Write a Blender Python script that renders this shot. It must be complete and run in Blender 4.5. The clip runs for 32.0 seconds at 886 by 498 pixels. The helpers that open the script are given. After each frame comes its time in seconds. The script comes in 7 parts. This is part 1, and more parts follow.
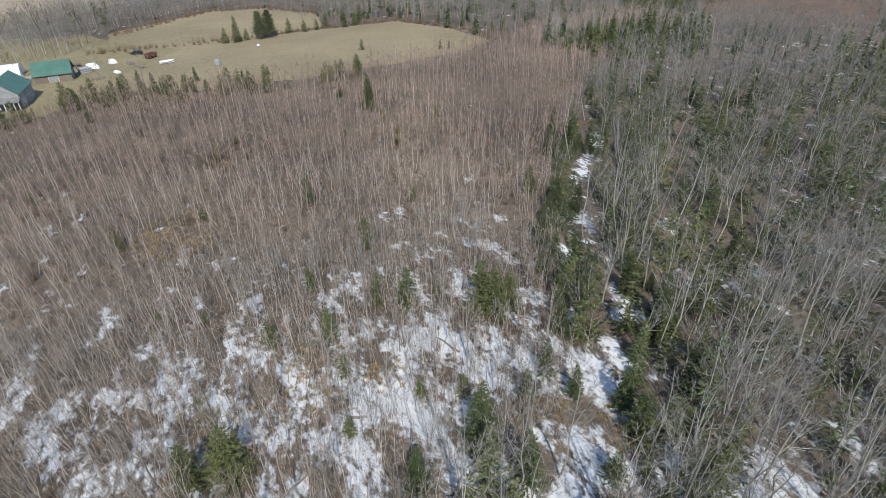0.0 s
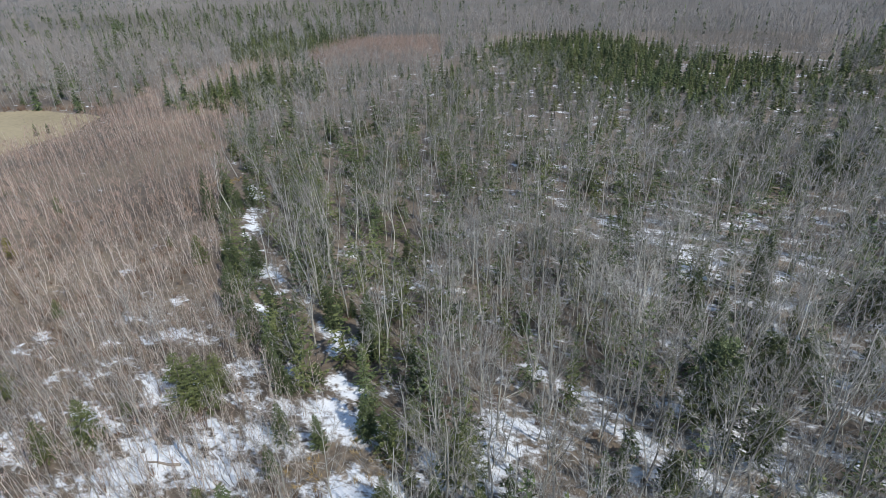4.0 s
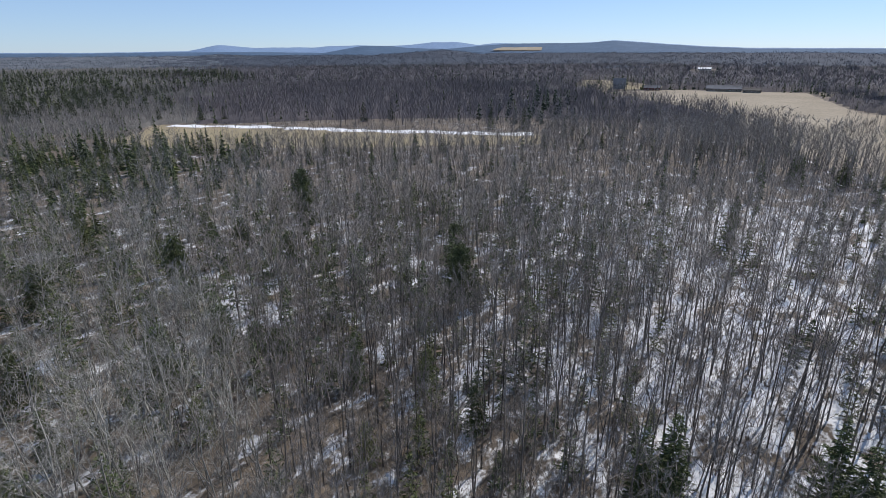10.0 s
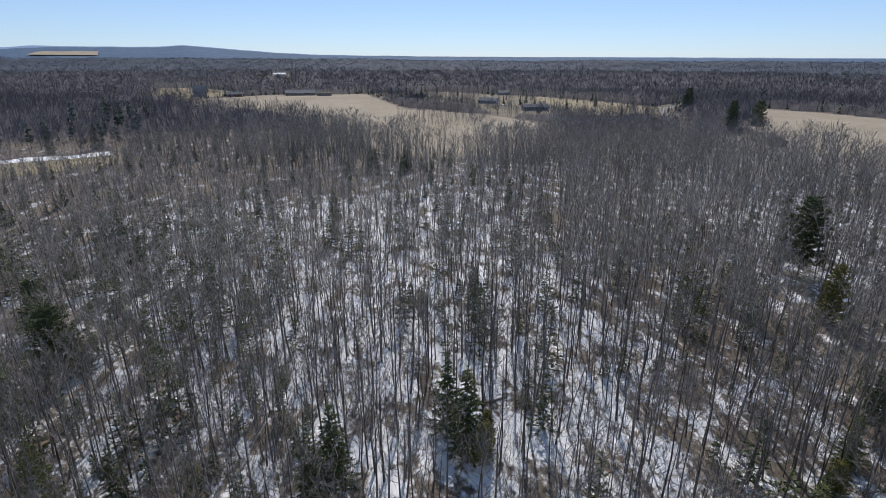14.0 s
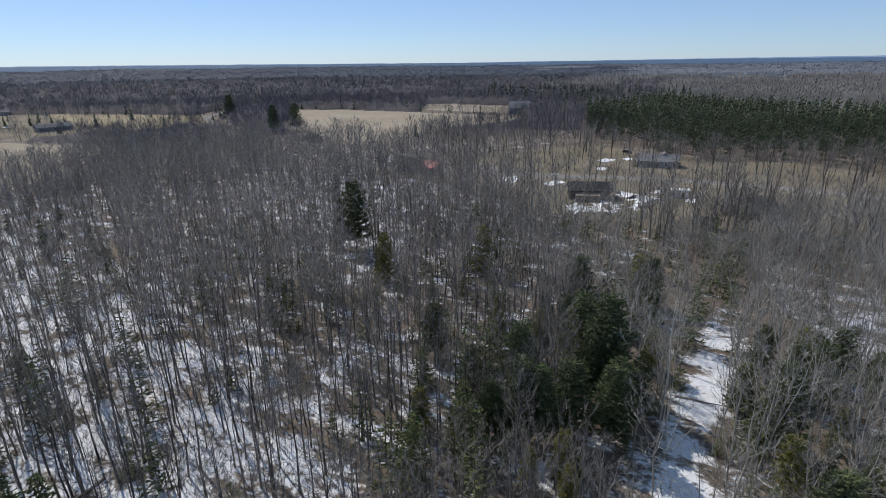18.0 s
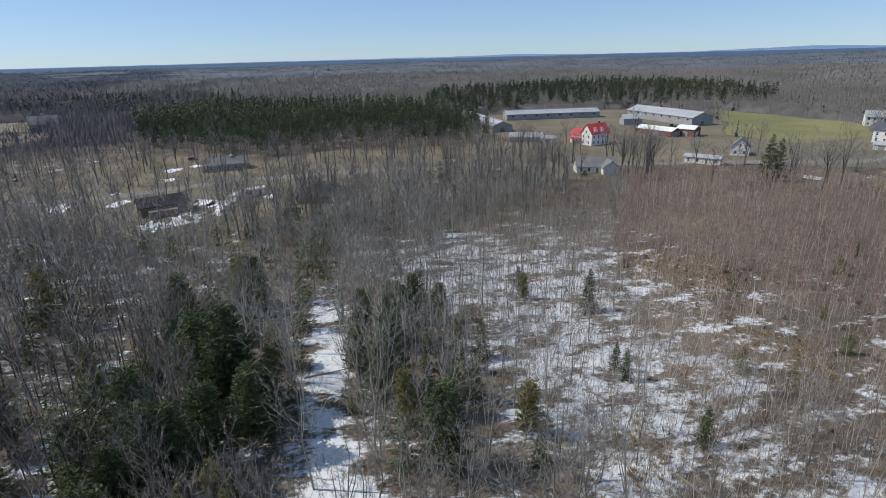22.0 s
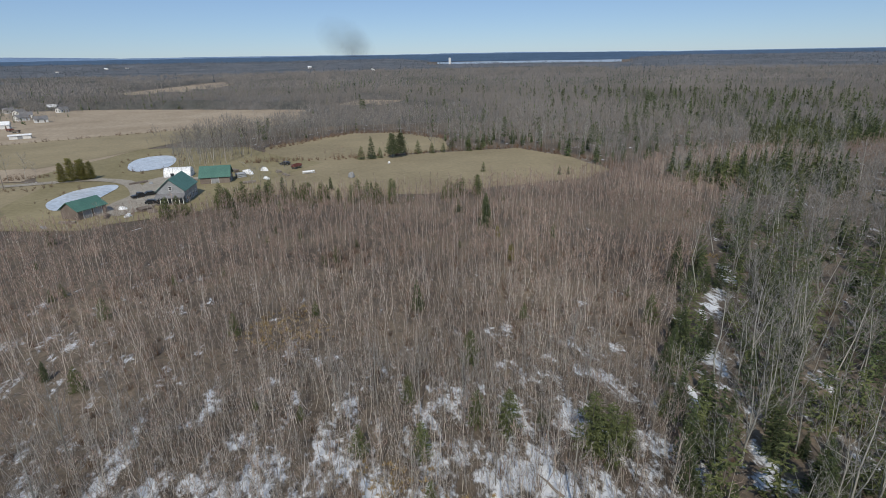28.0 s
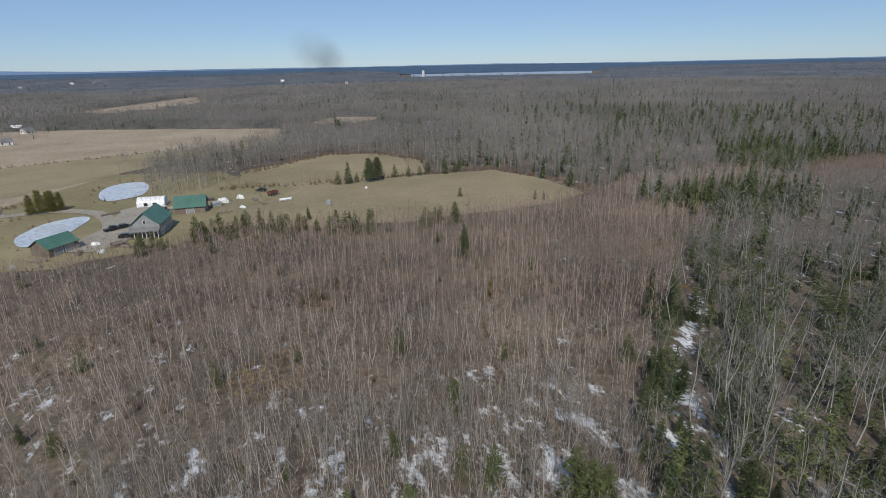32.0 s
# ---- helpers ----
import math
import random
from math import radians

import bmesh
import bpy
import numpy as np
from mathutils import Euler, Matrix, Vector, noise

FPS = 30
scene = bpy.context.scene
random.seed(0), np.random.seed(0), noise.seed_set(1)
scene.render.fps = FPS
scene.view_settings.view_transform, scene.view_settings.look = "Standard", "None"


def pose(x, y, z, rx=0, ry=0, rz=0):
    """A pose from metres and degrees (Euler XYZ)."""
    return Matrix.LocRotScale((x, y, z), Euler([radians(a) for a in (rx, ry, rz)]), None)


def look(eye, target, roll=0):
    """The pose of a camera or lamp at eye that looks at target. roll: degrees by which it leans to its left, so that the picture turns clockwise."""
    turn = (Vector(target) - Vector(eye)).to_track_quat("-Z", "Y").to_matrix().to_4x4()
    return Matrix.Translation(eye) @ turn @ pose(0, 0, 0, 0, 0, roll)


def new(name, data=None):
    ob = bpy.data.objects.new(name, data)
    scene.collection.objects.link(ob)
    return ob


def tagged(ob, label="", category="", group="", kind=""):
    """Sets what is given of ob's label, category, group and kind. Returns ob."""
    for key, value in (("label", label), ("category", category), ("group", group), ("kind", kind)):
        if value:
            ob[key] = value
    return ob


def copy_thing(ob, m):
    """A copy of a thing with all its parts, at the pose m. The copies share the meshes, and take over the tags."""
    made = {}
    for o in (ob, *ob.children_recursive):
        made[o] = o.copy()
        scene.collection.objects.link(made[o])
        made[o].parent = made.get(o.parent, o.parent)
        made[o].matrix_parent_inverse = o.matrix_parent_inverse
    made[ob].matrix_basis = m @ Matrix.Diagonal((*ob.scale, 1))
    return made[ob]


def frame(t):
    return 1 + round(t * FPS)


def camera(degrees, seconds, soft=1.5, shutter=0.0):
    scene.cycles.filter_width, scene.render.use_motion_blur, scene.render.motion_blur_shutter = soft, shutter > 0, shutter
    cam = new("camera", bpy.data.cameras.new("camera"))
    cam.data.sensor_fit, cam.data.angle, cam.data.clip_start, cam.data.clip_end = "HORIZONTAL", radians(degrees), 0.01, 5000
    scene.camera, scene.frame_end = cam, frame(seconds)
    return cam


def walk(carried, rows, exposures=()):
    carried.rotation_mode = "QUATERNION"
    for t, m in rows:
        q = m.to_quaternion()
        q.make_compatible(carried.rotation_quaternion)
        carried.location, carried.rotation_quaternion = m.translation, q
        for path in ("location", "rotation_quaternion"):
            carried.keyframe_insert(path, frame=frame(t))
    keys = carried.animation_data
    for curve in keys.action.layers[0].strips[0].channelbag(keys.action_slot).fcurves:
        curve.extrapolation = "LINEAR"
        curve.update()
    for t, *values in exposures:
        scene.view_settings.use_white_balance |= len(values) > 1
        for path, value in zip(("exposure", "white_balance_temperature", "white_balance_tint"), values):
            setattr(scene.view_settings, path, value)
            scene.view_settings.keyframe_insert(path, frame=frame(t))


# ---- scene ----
cam = camera(79.10, 32.0, soft=0.5)
# seconds, place, pitch, roll, heading (clockwise from +y)
PATH = [
    (0.0, 0.24, -2.73, 45.80, -32.71, -1.69, 25.06),
    (0.5, 0.27, -2.73, 45.83, -32.89, -1.73, 27.34),
    (1.0, 0.39, -2.71, 45.76, -32.97, -1.80, 30.52),
    (1.5, 0.55, -2.68, 45.57, -33.02, -1.94, 34.78),
    (2.0, 0.70, -2.71, 45.42, -33.02, -2.06, 38.09),
    (2.5, 0.83, -2.72, 45.36, -32.74, -2.14, 41.15),
    (3.0, 0.96, -2.67, 45.29, -31.93, -2.13, 46.39),
    (3.5, 1.08, -2.64, 45.21, -30.26, -2.07, 53.49),
    (4.0, 1.22, -2.63, 45.12, -28.69, -2.40, 62.10),
    (4.5, 1.35, -2.54, 45.02, -27.19, -2.40, 74.31),
    (6.5, 2.84, -0.69, 42.98, -19.93, -1.41, 99.76),
    (7.0, 2.97, -0.79, 42.87, -20.05, -1.30, 108.98),
    (7.5, 3.10, -0.87, 42.78, -20.18, -0.97, 116.93),
    (8.0, 3.13, -0.92, 42.75, -20.25, -0.91, 123.37),
    (8.5, 3.13, -0.99, 42.78, -20.27, -0.68, 130.56),
    (9.0, 3.25, -1.19, 42.76, -20.30, -0.52, 137.70),
    (9.5, 3.44, -1.41, 42.69, -20.28, -0.36, 145.01),
    (10.0, 3.48, -1.44, 42.72, -20.22, -0.30, 152.00),
    (10.5, 3.38, -1.34, 42.88, -20.25, -0.16, 158.42),
    (11.0, 3.26, -1.24, 43.05, -20.16, -0.15, 163.48),
    (11.5, 3.19, -1.22, 43.20, -20.13, -0.11, 168.20),
    (12.0, 3.16, -1.29, 43.35, -20.07, -0.04, 172.54),
    (12.5, 3.09, -1.38, 43.48, -20.00, 0.02, 177.05),
    (13.0, 3.01, -1.41, 43.58, -19.91, 0.16, 182.30),
    (13.5, 2.96, -1.40, 43.67, -19.83, 0.18, 187.93),
    (15.5, 1.35, -0.29, 45.19, -19.49, -0.18, 210.43),
    (16.0, 1.09, -0.40, 45.04, -19.39, -0.41, 218.61),
    (16.5, 0.85, -0.53, 44.88, -19.30, -0.65, 226.69),
    (17.0, 0.71, -0.68, 44.74, -19.35, -0.65, 233.65),
    (17.5, 0.68, -0.80, 44.58, -19.33, -0.77, 236.20),
    (18.0, 0.77, -0.90, 44.41, -19.25, -0.66, 237.58),
    (18.5, 0.88, -0.98, 44.29, -19.19, -0.63, 238.60),
    (19.0, 0.93, -1.03, 44.21, -19.13, -0.69, 240.77),
    (19.5, 0.87, -1.07, 44.13, -19.12, -0.81, 245.72),
    (20.0, 0.75, -1.18, 44.05, -19.14, -0.90, 252.31),
    (20.5, 0.64, -1.27, 43.94, -19.26, -0.96, 258.96),
    (21.0, 0.58, -1.25, 43.85, -19.29, -1.12, 265.37),
    (21.5, 0.59, -1.15, 43.86, -19.46, -1.22, 273.48),
    (22.0, 0.56, -1.01, 43.85, -19.59, -1.34, 281.34),
    (22.5, 0.46, -0.94, 43.74, -19.63, -1.34, 290.15),
    (23.0, 0.46, -0.92, 43.65, -19.71, -1.33, 298.46),
    (23.5, 0.60, -0.93, 43.70, -19.80, -1.57, 306.40),
    (24.0, 0.66, -1.04, 43.89, -19.88, -1.40, 313.78),
    (24.5, 0.53, -1.19, 44.07, -19.94, -1.36, 321.51),
    (25.0, 0.35, -1.22, 44.16, -19.95, -1.34, 329.71),
    (25.5, 0.22, -1.17, 44.21, -20.01, -1.28, 338.36),
    (27.5, 0.08, -0.11, 43.94, -19.79, -1.08, 362.95),
    (28.0, 0.04, -0.03, 43.96, -19.88, -1.00, 373.23),
    (28.5, 0.02, 0.03, 44.01, -19.78, -1.07, 375.21),
    (29.0, 0.00, 0.10, 44.14, -19.72, -1.05, 375.63),
    (29.5, -0.04, 0.20, 44.50, -19.57, -1.12, 375.81),
    (30.0, -0.12, 0.32, 45.30, -19.53, -1.12, 375.97),
    (30.5, -0.24, 0.46, 46.52, -19.36, -1.16, 375.99),
    (31.0, -0.33, 0.63, 47.93, -19.23, -1.23, 376.00),
    (31.5, -0.36, 0.76, 49.23, -18.99, -1.27, 375.88),
    (32.0, -0.36, 0.83, 50.11, -18.89, -1.24, 375.88),
]

walk(cam, [(t, pose(x, y, z, 90 + p, 0, -h) @ pose(0, 0, 0, 0, 0, r)) for t, x, y, z, p, r, h in PATH],
     [(0, 0.1, 6720, 10), (3, 0.12, 6640, 10), (4.5, 0.33, 6400, 10), (6.5, 0.13, 6420, 11), (9, 0.05, 6630, 13), (11, -0.05, 6740, 14), (13, -0.06, 6760, 14), (16, -0.13, 6760, 13), (19, -0.12, 6740, 12), (21, -0.07, 6740, 11), (23, -0.13, 6740, 10), (25.5, -0.3, 6800, 10), (28, -0.4, 6800, 10), (32, -0.4, 6800, 10)])

# ---- world and sun ----
SUN_AZ, SUN_EL = 197.0, 46.0
world = bpy.data.worlds.new("world")
scene.world = world
world.use_nodes = True
wn = world.node_tree.nodes
sky = wn.new("ShaderNodeTexSky")
sky.sky_type, sky.sun_disc = "NISHITA", False
sky.sun_elevation, sky.sun_rotation = radians(SUN_EL), radians(SUN_AZ)
sky.altitude, sky.air_density, sky.dust_density, sky.ozone_density = 100, 0.8, 0.08, 4.0
wn["Background"].inputs["Strength"].default_value = 0.096
cool = wn.new("ShaderNodeMix")
cool.data_type, cool.blend_type = "RGBA", "MULTIPLY"
cool.inputs["Factor"].default_value, cool.inputs["B"].default_value = 1.0, (0.82, 0.95, 1.18, 1)
world.node_tree.links.new(sky.outputs["Color"], cool.inputs["A"])
# an even pale blue mixed into the whole sky, standing in for haze
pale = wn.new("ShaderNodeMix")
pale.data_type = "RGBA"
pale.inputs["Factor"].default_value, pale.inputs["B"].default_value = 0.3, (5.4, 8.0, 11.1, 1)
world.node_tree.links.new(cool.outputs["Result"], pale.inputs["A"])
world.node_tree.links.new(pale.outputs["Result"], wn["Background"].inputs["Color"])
sun = new("sun", bpy.data.lights.new("sun", "SUN"))
sun.data.energy, sun.data.angle, sun.data.color = 4.0, radians(0.55), (1.0, 0.955, 0.865)
a, e = radians(SUN_AZ), radians(SUN_EL)
sun.matrix_world = look((200 * math.sin(a) * math.cos(e), 200 * math.cos(a) * math.cos(e), 200 * math.sin(e)), (0, 0, 0))

# ---- materials ----


def tree_of(name):
    m = bpy.data.materials.new(name)
    m.use_nodes = True
    return m, m.node_tree.nodes, m.node_tree.links, m.node_tree.nodes["Principled BSDF"]


def ramp(n, stops):
    r = n.new("ShaderNodeValToRGB")
    while len(r.color_ramp.elements) < len(stops):
        r.color_ramp.elements.new(0.5)
    for el, (p, c) in zip(r.color_ramp.elements, stops):
        el.position, el.color = p, (*c, 1)
    return r


def noise_tex(n, l, scale, detail=6.0, rough=0.6, coords="Object", stretch=None):
    tc = n.new("ShaderNodeTexCoord")
    t = n.new("ShaderNodeTexNoise")
    t.inputs["Scale"].default_value, t.inputs["Detail"].default_value, t.inputs["Roughness"].default_value = scale, detail, rough
    if stretch:
        mp = n.new("ShaderNodeMapping")
        mp.inputs["Scale"].default_value = stretch
        l.new(tc.outputs[coords], mp.inputs["Vector"])
        l.new(mp.outputs["Vector"], t.inputs["Vector"])
    else:
        l.new(tc.outputs[coords], t.inputs["Vector"])
    return t


def mixed(n, l, fac, a, b, how="MIX"):
    m = n.new("ShaderNodeMix")
    m.data_type, m.blend_type = "RGBA", how
    for sock, v in ((m.inputs["Factor"], fac), (m.inputs["A"], a), (m.inputs["B"], b)):
        if isinstance(v, (int, float)):
            sock.default_value = v
        elif isinstance(v, tuple):
            sock.default_value = (*v, 1)
        else:
            l.new(v, sock)
    return m.outputs["Result"]


def two_scale(name, dark, light, big=0.05, small=2.0, rough=0.9, bump=0.3, metal=0.0, stretch=None, mid=None, grain=0.34):
    """A surface with broad patches and fine grain between two colours."""
    m, n, l, p = tree_of(name)
    t1, t2 = noise_tex(n, l, big, 9, 0.66), noise_tex(n, l, small, 8, 0.7, stretch=stretch)
    mean = tuple((a + b) / 2 for a, b in zip(dark, light)) if mid is None else mid
    r1 = ramp(n, [(0.32, dark), (0.5, mean), (0.68, light)])
    r2 = ramp(n, [(0.3, (1 - 1.1 * grain,) * 3), (0.7, (1 + 0.9 * grain,) * 3)])
    l.new(t1.outputs["Fac"], r1.inputs["Fac"])
    l.new(t2.outputs["Fac"], r2.inputs["Fac"])
    l.new(mixed(n, l, 1.0, r1.outputs["Color"], r2.outputs["Color"], "MULTIPLY"), p.inputs["Base Color"])
    p.inputs["Roughness"].default_value, p.inputs["Metallic"].default_value = rough, metal
    if rough > 0.65:
        p.inputs["Specular IOR Level"].default_value = 0.15
    if bump:
        b = n.new("ShaderNodeBump")
        b.inputs["Strength"].default_value, b.inputs["Distance"].default_value = bump, 0.1
        l.new(t2.outputs["Fac"], b.inputs["Height"])
        l.new(b.outputs["Normal"], p.inputs["Normal"])
    return m


def islands(name, dark, light, rough=0.85, big=0.03, soft=0.0):
    """Bark, twigs and needles: each piece takes its own tone, each stand its own drift of tone. soft: shoots too fine to tell apart share the upward slope of their crown."""
    m, n, l, p = tree_of(name)
    g = n.new("ShaderNodeNewGeometry")
    t = noise_tex(n, l, big, 3, 0.5, coords="Object")
    r = ramp(n, [(0.0, dark), (1.0, light)])
    l.new(g.outputs["Random Per Island"], r.inputs["Fac"])
    r2 = ramp(n, [(0.3, (0.8, 0.8, 0.8)), (0.7, (1.22, 1.2, 1.18))])
    l.new(t.outputs["Fac"], r2.inputs["Fac"])
    o = n.new("ShaderNodeObjectInfo")
    r3 = ramp(n, [(0.0, (0.85, 0.85, 0.85)), (1.0, (1.15, 1.15, 1.15))])
    l.new(o.outputs["Random"], r3.inputs["Fac"])
    c = mixed(n, l, 1.0, r.outputs["Color"], r2.outputs["Color"], "MULTIPLY")
    l.new(mixed(n, l, 1.0, c, r3.outputs["Color"], "MULTIPLY"), p.inputs["Base Color"])
    p.inputs["Roughness"].default_value = rough
    p.inputs["Specular IOR Level"].default_value = 0.25 if soft == 0 else 0.05
    if soft:
        lean, unit = n.new("ShaderNodeVectorMath"), n.new("ShaderNodeVectorMath")
        lean.operation, unit.operation = "ADD", "NORMALIZE"
        lean.inputs[1].default_value = (0, 0, soft)
        l.new(g.outputs["Normal"], lean.inputs[0])
        l.new(lean.outputs["Vector"], unit.inputs[0])
        l.new(unit.outputs["Vector"], p.inputs["Normal"])
    return m


def ground_material():
    """Leaf litter with drifts of old snow where the attribute says that some is left."""
    m, n, l, p = tree_of("litter_and_snow")
    t1, t2, t3 = noise_tex(n, l, 0.035, 5, 0.6), noise_tex(n, l, 0.9, 9, 0.75), noise_tex(n, l, 0.25, 10, 0.66, stretch=(1.0, 0.5, 1.0))
    t4 = noise_tex(n, l, 1.5, 7, 0.68, stretch=(1.0, 0.6, 1.0))
    r1 = ramp(n, [(0.3, (0.075, 0.061, 0.049)), (0.5, (0.128, 0.104, 0.082)), (0.7, (0.20, 0.163, 0.122))])
    r2 = ramp(n, [(0.3, (0.35, 0.35, 0.35)), (0.7, (1.6, 1.55, 1.48))])
    l.new(t1.outputs["Fac"], r1.inputs["Fac"])
    l.new(t2.outputs["Fac"], r2.inputs["Fac"])
    litter = mixed(n, l, 1.0, r1.outputs["Color"], r2.outputs["Color"], "MULTIPLY")
    at = n.new("ShaderNodeAttribute")
    at.attribute_name = "snow"
    add = n.new("ShaderNodeMath")
    add.operation = "ADD"
    l.new(at.outputs["Fac"], add.inputs[0])
    l.new(t3.outputs["Fac"], add.inputs[1])
    fine = n.new("ShaderNodeMath")
    fine.operation = "MULTIPLY_ADD"
    fine.inputs[1].default_value = 0.45
    l.new(t4.outputs["Fac"], fine.inputs[0])
    l.new(add.outputs[0], fine.inputs[2])
    edge = ramp(n, [(0.0, (0, 0, 0)), (0.35, (0.25, 0.25, 0.25)), (1.0, (1, 1, 1))])
    span = n.new("ShaderNodeMapRange")
    span.inputs["From Min"].default_value, span.inputs["From Max"].default_value = 1.14, 1.235
    l.new(fine.outputs[0], span.inputs["Value"])
    l.new(span.outputs["Result"], edge.inputs["Fac"])
    r4 = ramp(n, [(0.3, (0.54, 0.57, 0.62)), (0.7, (0.80, 0.82, 0.85))])
    l.new(t2.outputs["Fac"], r4.inputs["Fac"])
    l.new(mixed(n, l, edge.outputs["Color"], litter, r4.outputs["Color"]), p.inputs["Base Color"])
    p.inputs["Roughness"].default_value = 0.9
    b = n.new("ShaderNodeBump")
    b.inputs["Strength"].default_value, b.inputs["Distance"].default_value = 0.6, 0.25
    l.new(t2.outputs["Fac"], b.inputs["Height"])
    l.new(b.outputs["Normal"], p.inputs["Normal"])
    return m


M_GROUND = ground_material()
M_BARK = islands("grey_bark", (0.06, 0.055, 0.051), (0.23, 0.215, 0.2))
M_PALEBARK = islands("pale_aspen_bark", (0.13, 0.128, 0.115), (0.43, 0.424, 0.388))
M_ASPEN = islands("white_aspen_bark", (0.16, 0.16, 0.143), (0.54, 0.534, 0.485))
M_TWIG = islands("grey_twigs", (0.112, 0.108, 0.099), (0.41, 0.397, 0.372))
M_DARKTWIG = islands("dark_twigs", (0.128, 0.115, 0.104), (0.41, 0.376, 0.345))
M_BIRCH = islands("birch_bark", (0.15, 0.124, 0.108), (0.66, 0.61, 0.55))
M_REDTWIG = islands("birch_twigs", (0.175, 0.124, 0.103), (0.455, 0.35, 0.295))
M_BRUSH = islands("brown_brush", (0.10, 0.065, 0.045), (0.25, 0.17, 0.12))
M_DEADGRASS = islands("dead_grass", (0.26, 0.19, 0.09), (0.44, 0.34, 0.18))
M_SPRUCE = islands("spruce_needles", (0.045, 0.066, 0.032), (0.125, 0.155, 0.07))
M_FIR = islands("fir_needles", (0.07, 0.093, 0.036), (0.168, 0.188, 0.08))
M_PINE = islands("pine_needles", (0.055, 0.08, 0.038), (0.16, 0.185, 0.09))
M_PLANTATION = islands("red_pine_needles", (0.045, 0.062, 0.036), (0.115, 0.135, 0.075))
# bluer than the near pine: some haze put into the needle colour
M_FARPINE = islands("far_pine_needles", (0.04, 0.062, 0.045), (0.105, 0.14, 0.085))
M_CEDAR = islands("cedar_needles", (0.13, 0.128, 0.036), (0.28, 0.26, 0.082))
# the blue of distant haze is painted into these crowns
M_HAZEWOOD = islands("hazed_far_crowns", (0.115, 0.126, 0.145), (0.158, 0.168, 0.188), big=0.008, soft=1.5)
# darker, bluer copy: backlit shade and haze put into the southern crown colour
M_HAZEBACKLIT = islands("hazed_backlit_crowns", (0.062, 0.072, 0.094), (0.088, 0.1, 0.126), big=0.008, soft=1.5)
# needle colour lifted and blued to stand in for haze
M_HAZEPINE = islands("hazed_pine_needles", (0.055, 0.072, 0.088), (0.082, 0.101, 0.12), big=0.008, soft=1.0)
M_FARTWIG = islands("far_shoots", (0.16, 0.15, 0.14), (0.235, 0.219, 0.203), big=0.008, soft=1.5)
# darker copy of far_shoots: backlit shade painted in for southern bearings
M_FARBACKLIT = islands("backlit_far_shoots", (0.135, 0.12, 0.125), (0.19, 0.17, 0.176), big=0.008, soft=1.5)
M_CANOPY = two_scale("far_canopy", (0.08, 0.085, 0.076), (0.17, 0.16, 0.15), 0.008, 0.3, bump=0, mid=(0.13, 0.123, 0.116), grain=0.2)
# haze of distance put into the canopy colour as blue
M_HAZE_CANOPY = two_scale("hazed_far_canopy", (0.075, 0.092, 0.112), (0.18, 0.188, 0.205), 0.005, 0.1, bump=0)
# darker copy of far_canopy, its colour lowered for the backlit south
M_BACKLIT_CANOPY = two_scale("backlit_far_canopy", (0.055, 0.052, 0.058), (0.112, 0.1, 0.107), 0.008, 0.3, bump=0)
# the same, with both backlit shade and blue haze in the colour
M_HAZEBACKLIT_CANOPY = two_scale("hazed_backlit_canopy", (0.036, 0.045, 0.064), (0.068, 0.078, 0.1), 0.005, 0.1, bump=0)
M_STRAW = two_scale("hay_stubble", (0.302, 0.242, 0.176), (0.423, 0.35, 0.265), 0.02, 0.5, stretch=(1, 0.25, 1), grain=0.16)
M_PALESTRAW = two_scale("pale_stubble", (0.25, 0.215, 0.16), (0.355, 0.305, 0.235), 0.02, 0.5, stretch=(1, 0.25, 1), grain=0.16)
M_OLIVE = two_scale("old_grass", (0.23, 0.194, 0.124), (0.34, 0.284, 0.182), 0.02, 0.6, grain=0.16)
M_GREEN = two_scale("winter_grass", (0.195, 0.17, 0.095), (0.31, 0.265, 0.162), 0.02, 0.6, grain=0.16)
M_LAWN = two_scale("green_meadow", (0.16, 0.16, 0.07), (0.27, 0.25, 0.125), 0.02, 0.6, grain=0.16)
M_YARD = two_scale("yard_ground", (0.132, 0.115, 0.08), (0.24, 0.203, 0.148), 0.04, 0.5, grain=0.16)
M_ROAD = two_scale("worn_asphalt", (0.20, 0.19, 0.18), (0.28, 0.27, 0.25), 0.1, 2.0)
M_DIRT = two_scale("gravel", (0.28, 0.25, 0.21), (0.38, 0.35, 0.30), 0.1, 2.0)
M_LAKE = two_scale("lake_ice", (0.30, 0.37, 0.45), (0.40, 0.47, 0.55), 0.004, 0.05, rough=0.5, bump=0)
M_ICE = two_scale("pond_ice", (0.44, 0.50, 0.57), (0.64, 0.68, 0.74), 0.08, 0.6, rough=0.35, bump=0.05)
M_SNOW = two_scale("old_snow", (0.72, 0.74, 0.77), (0.86, 0.87, 0.89), 0.1, 1.0, rough=0.8)
# both hill ranges carry the haze of distance as blue in their colour
M_HILL = two_scale("haze_blue_mountains", (0.165, 0.25, 0.385), (0.195, 0.285, 0.43), 0.006, 0.05, bump=0)
M_NEARHILL = two_scale("haze_blue_woods", (0.055, 0.1, 0.165), (0.082, 0.132, 0.205), 0.006, 0.05, bump=0)
M_WHITE = two_scale("white_siding", (0.70, 0.70, 0.68), (0.80, 0.80, 0.78), 0.3, 4, rough=0.6, bump=0.1, stretch=(0.2, 0.2, 5))
M_GREY = two_scale("grey_siding", (0.26, 0.27, 0.28), (0.36, 0.37, 0.38), 0.3, 4, rough=0.7, bump=0.1, stretch=(0.2, 0.2, 5))
M_WOODWALL = two_scale("weathered_boards", (0.16, 0.13, 0.11), (0.26, 0.22, 0.19), 0.3, 4, rough=0.85, stretch=(5, 5, 0.3))
